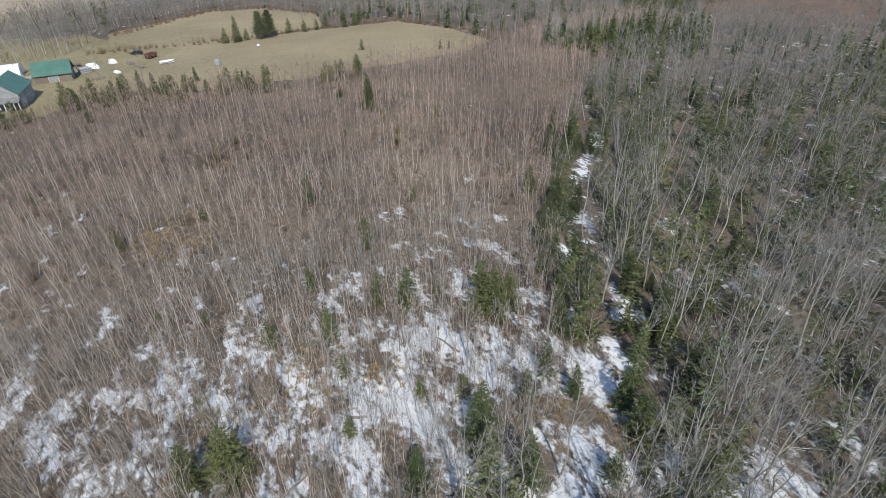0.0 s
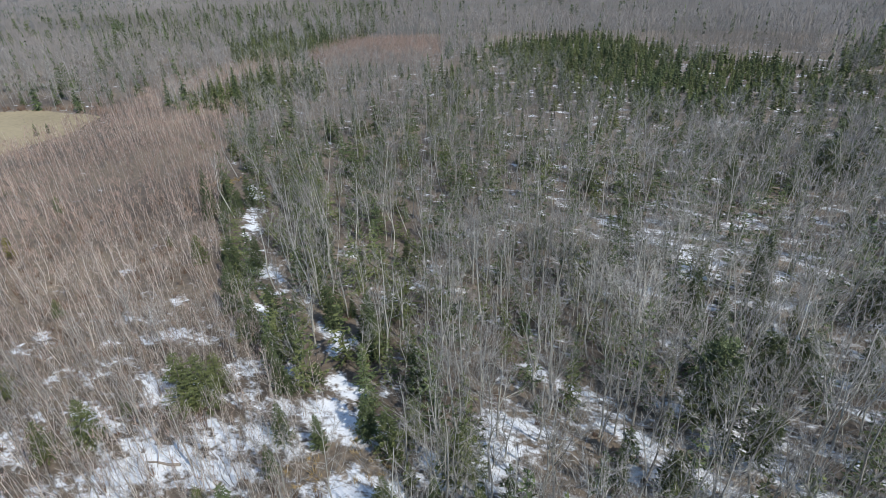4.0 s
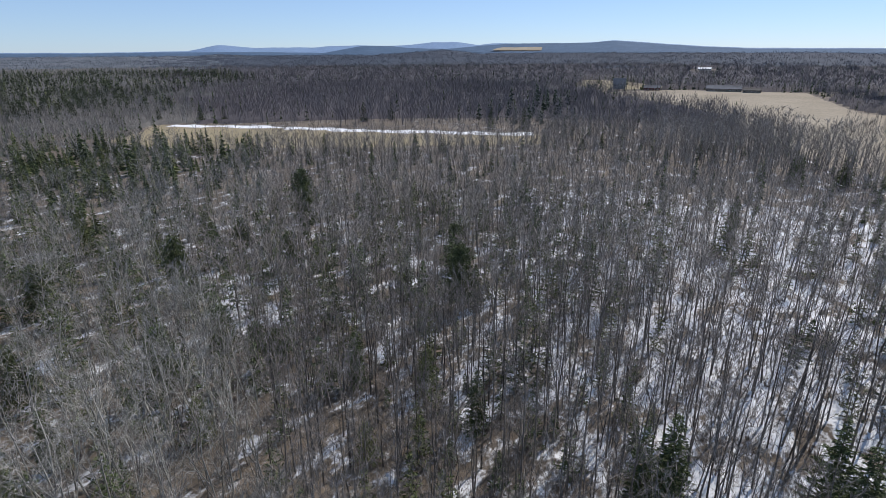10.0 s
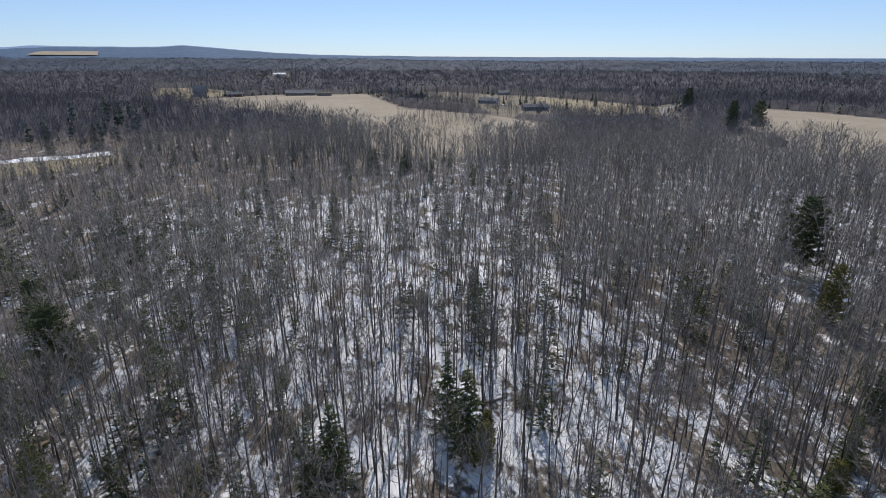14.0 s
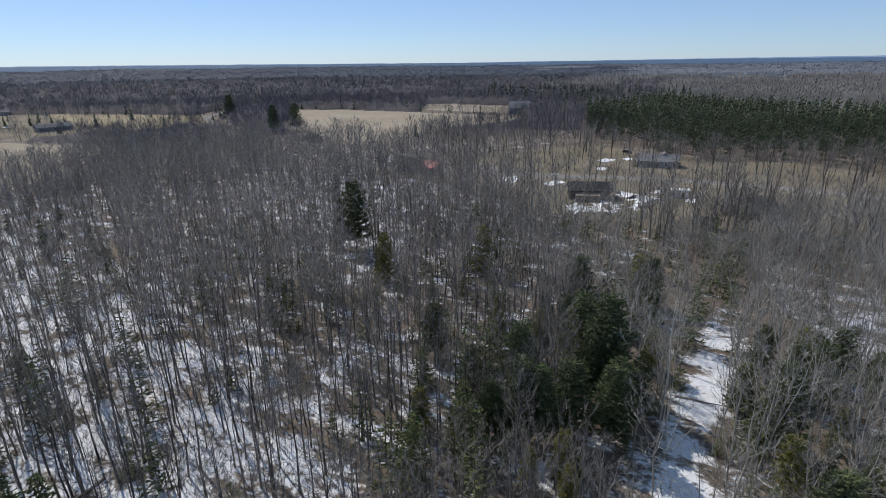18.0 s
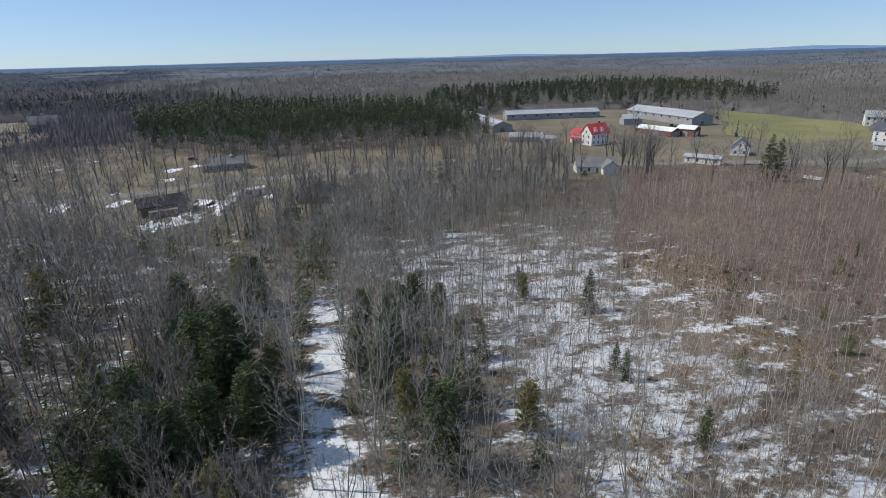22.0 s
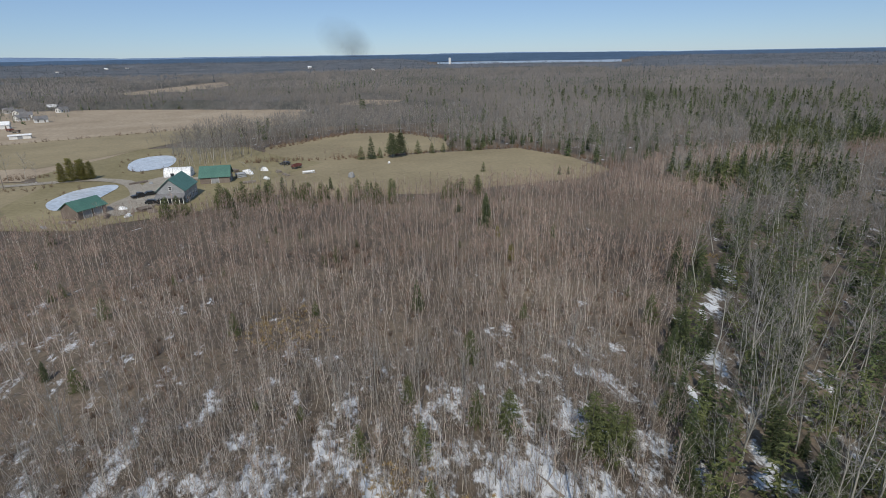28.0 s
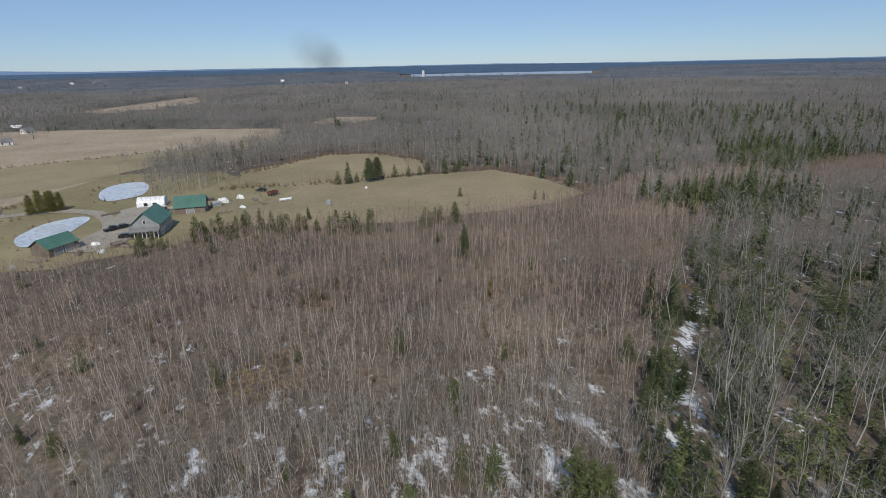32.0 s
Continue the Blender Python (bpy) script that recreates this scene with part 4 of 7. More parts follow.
def joined(pair):
    (V, F, M), (V2, F2, M2) = pair
    return np.vstack([V, V2]), np.vstack([F, F2 + len(V)]), np.concatenate([M * 0, M2 * 0 + 1])


def tree_thing(name, pair, materials, label, category, group):
    """A tree with its trunk and crown as parts; copies share the meshes."""
    base = new(name)
    for nm, (V, F, M), mat in (("trunk", pair[0], materials[0]), ("crown", pair[1], materials[1])):
        ob = new(nm, mesh_of(nm, V, F, [mat]))
        ob.parent = base
    return tagged(base, label, category, group)


def plant(protos, places, sizes=None):
    """Sets copies of the prototype trees at the places; each prototype itself stands at the first place that falls to it."""
    used = set()
    for i, (px, py) in enumerate(places):
        k = i % len(protos)
        s = 1.0 if sizes is None else sizes[i]
        m = Matrix.LocRotScale((px, py, -0.05), Euler((0, 0, float(rng.uniform(0, 6.28)))), None)
        if k not in used:
            used.add(k)
            ob = protos[k]
            ob.matrix_basis = m
        else:
            ob = copy_thing(protos[k], m)
        ob.scale = (s, s, s)


# young birch thicket
GRASS_PATCHES = [(-7, 86, 7), (-95, 70, 12), (-112, 84, 9), (-45, 30, 7), (-6, 40, 6), (30, 25, 5), (85, 103, 8), (-60, 62, 8), (4, 45, 5), (12, 41, 3)]
g = np.random.default_rng(3)
SAP_PAIRS = [bare_tree(g, h, 10, 20, 48, 0.2, 0.16, 0.036, 0.0135, 1.6, 3, 3, True, 0.07, f, 1) for h, f in ((5.5, 1), (6.5, 0), (7.2, 1), (7.8, 0), (8.4, 0), (6.0, 2))]
SAP_NEAR = [joined(p) for p in SAP_PAIRS]
SAP_FAR = [bare_tree(g, h, 8, 16, 22, 0.22, 0.15, 0.042, 0.028, 1.6, 2, 3, lean=0.06, fine=1) for h in (5.5, 6.5, 7.2, 7.8, 8.4, 6.0)]
bx, by = scatter(1.8, 8, 105, lambda x, y: in_thicket(x, y) & ~open_land(x, y))
k = rng.uniform(0, 1, len(bx)) < np.where(inside(CLEARING, bx, by), 0.8, np.where(bx < -35, 0.7, 1.0)) * (0.55 + 0.75 * vnoise(bx, by, 12, 31))
k &= clear_of_conifers(bx, by, 2.8)
k &= (np.min([np.hypot(bx - a, by - b) / c for a, b, c in GRASS_PATCHES], axis=0) > 0.75) | (rng.uniform(0, 1, len(bx)) < 0.45)
bx, by = bx[k], by[k]
order = np.argsort(np.abs(np.hypot(bx, by) - 40))
single, rest = order[:150], order[150:]
protos = [tree_thing("birch_sapling", p, (M_BIRCH, M_REDTWIG), "slender leafless young birch with reddish twigs", "birch", "young birches in the thicket") for p in SAP_PAIRS]
plant(protos, [(float(bx[i]), float(by[i])) for i in single], rng.uniform(0.6, 1.05, 150))
stand("birch_thicket", SAP_NEAR, bx[rest], by[rest], (0.55, 1.12), [M_BIRCH, M_REDTWIG], "dense thicket of young leafless birch with reddish twigs")
x, y = scatter(2.0, 105, 350, lambda x, y: in_thicket(x, y) & ~inside(RED_STAND, x, y) & ~open_land(x, y))
k = rng.uniform(0, 1, len(x)) < 0.6 + 0.7 * vnoise(x, y, 14, 32)
stand("birch_thicket", SAP_FAR, x[k], y[k], (0.55, 1.12), [M_BIRCH, M_REDTWIG], "far part of the reddish young birch thicket")
x, y = scatter(1.7, 200, 360, lambda x, y: inside(RED_STAND, x, y))
stand("red_saplings", SAP_FAR, x, y, (0.6, 0.95), [M_REDTWIG, M_REDTWIG], "even stand of reddish brown saplings behind the fir belt")
x, y = scatter(1.45, 4, 170, lambda x, y: inside(CLEARING, x, y) & ~open_land(x, y))
k = (rng.uniform(0, 1, len(x)) < np.where(in_thicket(x, y), 0.9, 1.0)) & clear_of_conifers(x, y, 2.8)
x, y = x[k], y[k]
stand("clearing_saplings", SAP_NEAR, x, y, (0.5, 1.1), [M_BIRCH, M_TWIG], "scattered bare saplings in a snowy clearing")

x, y = scatter(3.0, 4, 150, lambda x, y: in_woods(x, y))
az = np.degrees(np.arctan2(x, y)) % 360
k = (rng.uniform(0, 1, len(x)) < np.where((az > 112) & (az < 178), 0.7, np.where((az >= 178) & (az < 255), 0.3, np.where((az >= 255) & (az < 310), 0.6, 0.12)))) & clear_of_conifers(x, y, 4)
stand("understorey", SAP_NEAR, x[k], y[k], (0.5, 1.0), [M_BARK, M_DARKTWIG], "young dark leafless saplings under the woods")

# mature leafless woods, from near to far
g = np.random.default_rng(5)


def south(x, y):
    """The slim dark pole woods on southern bearings, as against the broad pale ones; far off they take colours darkened
    as if backlit.
    """
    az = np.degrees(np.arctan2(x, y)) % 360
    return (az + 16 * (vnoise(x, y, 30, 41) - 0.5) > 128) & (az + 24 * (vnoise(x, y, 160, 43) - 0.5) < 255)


BROAD = [bare_tree(g, h, 22, 120, 520, c, 0.27, 0.13, 0.0115, 1.1, 4, 4, True, 0.06, f, 1) for h, c, f in ((11, .3, 2), (13, .38, 3), (14, .34, 2), (10, .25, 3), (14.5, .42, 1), (12, .3, 2))]
SLIM = [bare_tree(g, h, 16, 96, 400, c, 0.19, 0.135, 0.0135, 1.4, 3, 4, True, 0.025, f, 1) for h, c, f in ((13, .4, 0), (14, .46, 0), (15, .42, 1), (12, .36, 0), (15.5, .5, 0), (11, .32, 1))]
ASPEN = [bare_tree(g, h, 22, 120, 560, c, 0.24, 0.125, 0.0115, 1.2, 4, 4, True, 0.06, f, 1) for h, c, f in ((12, .36, 2), (13.5, .42, 1), (14, .4, 3), (10.5, .32, 2), (14.5, .45, 0), (12.5, .34, 2))]
MIDA = [bare_tree(g, h, 14, 50, 120, c, 0.22, 0.11, 0.018, 1.2, 2, 3, lean=0.06, forks=1, fine=1) for h, c in ((12, .4), (14, .46), (15, .42), (11, .36), (15.5, .48), (13, .38))]
MIDB = [bare_tree(g, h, 14, 54, 125, c, 0.26, 0.11, 0.02, 1.1, 2, 3, lean=0.06, forks=1, fine=1) for h, c in ((11, .32), (13, .38), (14, .35), (10, .28), (14.5, .42), (12, .32))]
MIDS = [bare_tree(g, h, 12, 46, 130, c, 0.19, 0.125, 0.021, 1.4, 2, 3, fine=1) for h, c in ((12, .4), (13, .44), (14, .4), (11, .36), (14.5, .45), (10, .33))]
FARB = [bare_tree(g, h, 12, 40, 100, c, 0.25, 0.075, 0.022, 1.1, 1, 3, fine=1) for h, c in ((9, .3), (11, .34), (12, .36), (10, .3), (13, .38))]
POLE = [bare_tree(g, h, 11, 38, 105, c, 0.21, 0.11, 0.022, 1.4, 1, 3, fine=1) for h, c in ((11, .36), (12.5, .42), (13.5, .4), (10, .34))]


def far_tree(g, h, n, r, slot=0, wide=0.3):
    """A far leafless tree: a stem and fine shoots that fan out to a rounded outline."""
    a = np.arange(n) * 2.4 + g.uniform(0, 1)
    q = np.sqrt((np.arange(n) + 0.5) / n)
    t = np.column_stack([np.cos(a) * h * wide * q, np.sin(a) * h * wide * q, h * (1.02 - 0.4 * q * q) * g.uniform(0.88, 1.05, n)])
    b = np.column_stack([t[:, 0] * 0.6, t[:, 1] * 0.6, t[:, 2] - h * g.uniform(0.16, 0.32, n)])
    V, F = spikes(np.vstack([b, [(0, 0, 0)]]), np.vstack([t, [(0, 0, h * 0.9)]]), np.append(np.full(n, h * r), h * 0.012), 1)
    return V, F, np.full(len(F), slot)


DIST = [far_tree(g, h, 27, 0.0078, 0, 0.36) for h in (8, 9.5, 10.5, 12)]
LAST = [far_tree(g, h, 11, 0.024, 0, 0.55) for h in (8, 9, 10, 11)]
HORIZ = [far_tree(g, h, 7, 0.045, 1, 0.8) for h in (8, 9, 10, 12)]
bx, by = scatter(3.1, 2, 82, in_woods)
keep = (rng.uniform(0, 1, len(bx)) < np.where((bx > 20) & (by > 5), 0.36, 0.6) + 0.3 * ((bx > 25) & (by < 0.5 * bx))) | south(bx, by)
keep &= clear_of_conifers(bx, by)
keep &= (rng.uniform(0, 1, len(bx)) < np.where(inside(WEST_EDGE, bx, by), 0.75, np.where(inside(WEST_GROVE, bx, by), 0.95, 1.0)))
bx, by = bx[keep], by[keep]
so = south(bx, by)
ne = (by > 0.15 * bx) & (bx > 5) & ~so
for pairs, near, mats, lab, cat in ((ASPEN, ne, (M_ASPEN, M_TWIG), "tall white-stemmed leafless aspen hardwood over young fir", "tree"), (BROAD, ~so & ~ne, (M_PALEBARK, M_TWIG), "leafless pale grey hardwood with spreading crown", "tree"), (SLIM, so, (M_BARK, M_DARKTWIG), "slim dark leafless pole-stage hardwood", "tree")):
    sx, sy = bx[near], by[near]
    order = np.argsort(np.abs(np.hypot(sx, sy) - 42))
    single, rest = order[:100], order[100:]
    protos = [tree_thing("bare_tree", p, mats, lab, cat, "bare trees of the near woods") for p in pairs]
    plant(protos, [(float(sx[i]), float(sy[i])) for i in single], rng.uniform(0.7, 1.1, len(single)))
    stand("bare_woods", [joined(p) for p in pairs], sx[rest], sy[rest], (0.7, 1.12), list(mats), lab.replace("hardwood", "hardwoods"))
x, y = scatter(4.6, 18, 95, in_woods)
az = np.degrees(np.arctan2(x, y)) % 360
k = (az > 116) & (az < 182) & (rng.uniform(0, 1, len(x)) < 0.75) & clear_of_conifers(x, y)
stand("bare_woods", [joined(p) for p in BROAD], x[k], y[k], (0.55, 0.9), [M_BARK, M_DARKTWIG], "dark spreading hardwoods between slim poles")
x, y = scatter(5.2, 25, 140, lambda x, y: inside(CLEARING, x, y) & ~open_land(x, y))
k = (rng.uniform(0, 1, len(x)) < np.where(x < -30, 0.8, 0.25)) & clear_of_conifers(x, y, 3)
stand("clearing_trees", [joined(p) for p in SLIM], x[k], y[k], (0.45, 0.85), [M_PALEBARK, M_DARKTWIG], "taller bare trees standing in the snowy clearing")
EAST_EDGE = [(27, 14), (40, 22), (53, 27), (78, 34), (80, -4), (42, 0), (34, 6)]
WEST_MARGIN = [(-46, 2), (-92, 0), (-130, -1), (-160, -8), (-166, 30), (-130, 20), (-100, 22), (-78, 24), (-62, 15), (-46, 10)]
x, y = scatter(7.0, 26, 90, lambda x, y: inside(EAST_EDGE, x, y) & ~open_land(x, y))
stand("bare_woods", [joined(p) for p in BROAD], x, y, (0.6, 0.95), [M_PALEBARK, M_TWIG], "spreading pale hardwoods crowded beside the trail")
x, y = scatter(5.6, 44, 175, lambda x, y: (inside(WEST_MARGIN, x, y) | inside(WEST_GROVE, x, y) & (x < -50)) & (line_dist(TRAIL_WEST, x, y) > 3.2))
k = (rng.uniform(0, 1, len(x)) < 0.75) & clear_of_conifers(x, y, 8)
x, y = x[k], y[k]
near = np.hypot(x, y) < 105
stand("bare_woods", [joined(p) for p in BROAD + SLIM], x[near], y[near], (0.65, 1.05), [M_PALEBARK, M_TWIG], "tall pale hardwoods along the western trail")
stand("bare_woods", MIDB + MIDA, x[~near], y[~near], (0.9, 1.3), [M_PALEBARK, M_TWIG], "tall pale hardwoods between trail and house lots")
x, y = scatter(2.1, 44, 120, lambda x, y: inside(WEST_MARGIN, x, y) & (line_dist(TRAIL_WEST, x, y) > 3.0))
k = rng.uniform(0, 1, len(x)) < 0.35 + 0.7 * vnoise(x, y, 9, 66)
stand("margin_saplings", SAP_NEAR, x[k], y[k], (0.35, 0.8), [M_REDTWIG, M_REDTWIG], "brown brushy saplings beside the western trail", "shrubs")
x, y = scatter(3.2, 82, 150, in_woods)
keep = ((rng.uniform(0, 1, len(x)) < np.where((x > 20) & (y > 5), 0.4, 0.6)) | south(x, y)) & clear_of_conifers(x, y, 8)
x, y = x[keep], y[keep]
so = south(x, y)
ne = (y > 0.15 * x) & (x > 5) & ~so
stand("bare_woods", MIDA, x[ne], y[ne], (0.65, 1.08), [M_ASPEN, M_TWIG], "tall white-stemmed leafless aspens over fir undergrowth")
stand("bare_woods", MIDB, x[~so & ~ne], y[~so & ~ne], (0.7, 1.12), [M_PALEBARK, M_TWIG], "leafless pale hardwoods over fir undergrowth")
az = np.degrees(np.arctan2(x, y)) % 360
tall = so & (az > 205)
so = so & ~tall
stand("bare_woods", MIDS, x[so], y[so], (0.7, 1.15), [M_BARK, M_DARKTWIG], "slim dark leafless hardwoods on patchy snow")
stand("bare_woods", MIDS, x[tall], y[tall], (0.9, 1.35), [M_BARK, M_DARKTWIG], "tall dark leafless hardwoods near the lawns")
MIX_STAND = [(168, 45), (150, -40), (150, -120), (190, -185), (250, -172), (310, -120), (340, -60), (258, -38), (195, 15)]
x, y = scatter(4.0, 150, 290, in_woods)
k = ~inside(MIX_STAND, x, y) | (rng.uniform(0, 1, len(x)) < 0.5)
x, y = x[k], y[k]
keep = (rng.uniform(0, 1, len(x)) < 0.75) | south(x, y)
x, y = x[keep], y[keep]
so = south(x, y)
stand("bare_woods", FARB, x[~so], y[~so], (0.7, 1.15), [M_PALEBARK, M_TWIG], "leafless pale grey woods further off")
az = np.degrees(np.arctan2(x, y)) % 360
tall = so & ((az > 196) | ((az > 172) & (az < 190) & (np.hypot(x, y) > 205)))
so = so & ~tall
stand("bare_woods", POLE, x[so], y[so], (0.7, 1.1), [M_BARK, M_DARKTWIG], "leafless dark woods further off")
stand("bare_woods", POLE, x[tall], y[tall], (1.0, 1.5), [M_BARK, M_DARKTWIG], "tall leafless dark woods before the houses")
x, y = scatter(7.5, 285, 420, lambda x, y: in_woods(x, y) & ~south(x, y))
stand("bare_woods", POLE, x, y, (0.5, 1.05), [M_PALEBARK, M_TWIG], "pale bare hardwoods beyond the hay fields")
x, y = scatter(6.8, 290, 720, in_woods)
k = thin(x, y, 1.02, 60, 4)
x, y = x[k], y[k]
so = south(x, y)
stand("far_woods", DIST, x[~so], y[~so], (0.7, 1.3), [M_FARTWIG, M_HAZEWOOD], "grey leafless woods in the distance")
stand("far_woods", DIST, x[so], y[so], (0.8, 1.45), [M_FARBACKLIT, M_HAZEWOOD], "leafless woods in the distance, darkened as if backlit")
x, y = scatter(13.5, 720, 1500, in_woods)
so = south(x, y)
stand("far_woods", LAST, x[~so], y[~so], (0.9, 1.5), [M_FARTWIG, M_HAZEWOOD], "grey leafless woods far off")
stand("far_woods", LAST, x[so], y[so], (0.9, 1.6), [M_FARBACKLIT, M_HAZEWOOD], "leafless woods far off, darkened as if backlit")
x, y = scatter(30, 1500, 3250, lambda x, y: ~open_land(x, y) & ~((np.degrees(np.arctan2(x, y)) > 12.2) & (np.degrees(np.arctan2(x, y)) < 31.8) & (np.hypot(x, y) > 2080)))
so = south(x, y)
stand("far_woods", HORIZ, x[~so], y[~so], (0.8, 1.5), [M_FARTWIG, M_HAZEWOOD], "woods running to the horizon, coloured blue-grey for haze", squash=0.5)
stand("far_woods", HORIZ, x[so], y[so], (0.8, 1.5), [M_FARBACKLIT, M_HAZEBACKLIT], "woods running to the hills, coloured dark blue-grey for haze and backlight", squash=0.5)


def far_canopy():
    """The closed tops of the far woods, under the single crowns that rise from them."""
    rings = np.geomspace(375, 3260, 100)
    sect = 720
    ang = np.linspace(0, 2 * np.pi, sect, endpoint=False)
    R, A = np.meshgrid(rings, ang, indexing="ij")
    X, Y = R * np.sin(A), R * np.cos(A)
    D = np.degrees(A)
    bare = open_land(X, Y) | ((D > 12.2) & (D < 31.8) & (R > 2080)) | inside(PINE_STAND, X, Y) | inside(RED_STAND, X, Y)
    for ax, s in ((0, 1), (0, -1), (1, 1), (1, -1)):
        bare |= np.roll(bare, s, ax)
    bare[0] = True
    H = 2.6 + 2.6 * vnoise(X, Y, 22, 71) + 2.2 * vnoise(X, Y, 70, 72) + np.clip((R - 700) / 800, 0, 1) * 1.5
    H = H * np.clip((R - 360) / 130, 0.3, 1)
    Z = land_z(X, Y) + np.where(bare, -0.6, H)
    i = np.arange(len(rings) - 1)[:, None] * sect
    j = np.arange(sect)[None, :]
    a, b = (i + j).ravel(), (i + (j + 1) % sect).ravel()
    F = np.vstack([np.stack([a, b, b + sect], 1), np.stack([a, b + sect, a + sect], 1)])
    F = F[~bare.ravel()[F].all(1)]
    # far out the haze-tinted colours, to the south the ones darkened as backlit
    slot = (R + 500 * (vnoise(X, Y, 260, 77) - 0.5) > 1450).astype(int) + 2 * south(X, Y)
    me = mesh_of("far_canopy", np.stack([X.ravel(), Y.ravel(), Z.ravel()], 1), F, [M_CANOPY, M_HAZE_CANOPY, M_BACKLIT_CANOPY, M_HAZEBACKLIT_CANOPY], slot.ravel()[F[:, 0]])
    return tagged(new("far_canopy", me), "closed grey-brown canopy of far leafless woods", "woods", kind="stuff")


far_canopy()

# conifers that stand by themselves
g = np.random.default_rng(11)
x, y = scatter(7.0, 30, 110, lambda x, y: inside(WEST_GROVE, x, y) | inside(WEST_EDGE, x, y))
for i, (a, b, c) in enumerate(zip(x, y, rng.uniform(5.5, 12.5, len(x)))):
    (PINES, FIRS_A, PINES, CEDARS)[i % 4].append((float(a), float(b), float(c) * (1.0, 0.75, 1.0, 0.7)[i % 4]))
x, y = scatter(5.0, 25, 125, lambda x, y: (line_dist(TRAIL_EAST, x, y) > 1.4) & (line_dist(TRAIL_EAST, x, y) < 9))
SPRUCES_C += [(float(a), float(b), float(c)) for a, b, c in zip(x, y, rng.uniform(3.5, 8.5, len(x))) if rng.uniform() < (0.4 if math.hypot(a, b) < 52 else 0.75)]
x, y = scatter(3.6, 150, 200, lambda x, y: line_dist([(-44, 168), (-30, 178), (-14, 177), (8, 170), (34, 167), (52, 169)], x, y) < 5)
FIRS_B += [(float(a), float(b), float(c)) for a, b, c in zip(x, y, rng.uniform(3, 7.5, len(x))) if rng.uniform() < 0.6]
x, y = scatter(17, 45, 170, lambda x, y: in_thicket(x, y))
FIRS_B += [(float(a), float(b), float(c)) for a, b, c in zip(x, y, rng.uniform(1.8, 4.5, len(x))) if rng.uniform() < 0.4]
KINDS = (
    ("fir", FIRS_A + FIRS_B, M_FIR, [conifer(g, 6, 16, 9, 0.31, 0.03, 0.0, 19, 0.32, 0.036, 0.07, 0.7, True, 0.12) for _ in range(3)], 6, "young green balsam fir, bushy to the ground", "fir"),
    ("spruce", SPRUCES_A + SPRUCES_B + SPRUCES_C, M_SPRUCE, [conifer(g, 9, 24, 9, 0.23, 0.04, 0.12, 20, 0.36, 0.043, 0.1, 0.8, True, 0.1) for _ in range(3)], 9, "dark green spruce with drooping boughs", "spruce"),
    ("cedar", CEDARS, M_CEDAR, [conifer(g, 8, 20, 10, 0.24, 0.05, -0.3, 25, 0.36, 0.046, 0.1, 0.42, True, 0.03, 0.5) for _ in range(2)], 8, "yellowish green cedar with a rounded crown", "cedar"),
    ("pine", PINES, M_PINE, [conifer(g, 12, 24, 10, 0.29, 0.16, -0.2, 22, 0.42, 0.055, 0.17, 0.45, True, 0.05, 0.5) for _ in range(3)], 12, "broad dark green white pine", "pine"))
for nm, places, mat, pairs, h, lab, cat in KINDS:
    protos = [tree_thing(nm, p, (M_BARK, mat), lab, cat, nm + " trees among bare woods") for p in pairs]
    plant(protos, [(px, py) for px, py, ph in places], [ph / h for px, py, ph in places])

# conifer stands
SPR_MID = [far_conifer(g, h, 15, 7, 0.25, 0.04, 0.22, 0.19, 0.75) for h in (5, 6.5, 8, 9.5)]
SPR_FAR = [far_conifer(g, h, 5, 5, 0.2, 0.1, 0.5, 0.46) for h in (6, 8, 9.5, 11)]
PINE_MID = [conifer(g, h, 9, 6, 0.19, 0.3, -0.2, 3.4, 1.1, 0.17, 0.18, 0.5, tuft=0.6) for h in (14, 16, 17)]
PINE_FAR = [far_conifer(g, h, 5, 6, 0.22, 0.3, -0.1, 0.5, 0.6, 0.2) for h in (13, 15, 16)]
UNDER = [conifer(g, h, 10, 6, 0.23, 0.03, 0.05, 6, 0.42, 0.07, 0.05, 0.75) for h in (3, 4.5, 6, 7.5)]
x, y = scatter(5.0, 4, 165, in_woods)
az = np.degrees(np.arctan2(x, y)) % 360
k = rng.uniform(0, 1, len(x)) < np.where((az > 30) & (az < 118), 1.7, np.where((az > 215) & (az < 268), 0.45, np.where((az >= 118) & (az < 172), 0.75, 0.2))) * (0.3 + 1.4 * vnoise(x, y, 15, 51)) * np.clip((np.hypot(x, y) - 15) / 40, 0.4, 1)
kk = rng.uniform(0, 1, len(x)) < 0.5
stand("fir_undergrowth", UNDER, x[k & kk], y[k & kk], (0.7, 1.6), [M_BARK, M_FIR], "young green firs under bare hardwoods")
stand("spruce_undergrowth", UNDER, x[k & ~kk], y[k & ~kk], (0.8, 1.7), [M_BARK, M_SPRUCE], "young dark spruce under bare hardwoods")
x, y = scatter(3.6, 24, 118, lambda x, y: (line_dist(TRAIL_EAST, x, y) > 1.6) & (line_dist(TRAIL_EAST, x, y) < 15) & in_woods(x, y))
k = rng.uniform(0, 1, len(x)) < 0.15 + 0.75 * vnoise(x, y, 9, 57) * np.clip((np.hypot(x, y) - 20) / 30, 0.3, 1)
stand("fir_undergrowth", UNDER, x[k], y[k], (0.6, 1.4), [M_BARK, M_FIR], "dense young green fir beside the trail")
x, y = scatter(3.7, 130, 420, lambda x, y: inside(SPRUCE_STAND, x, y))
k = thin(x, y, np.where(y < -20, 0.62, 0.84), 30, 6)
kk = rng.uniform(0, 1, len(x)) < 0.45
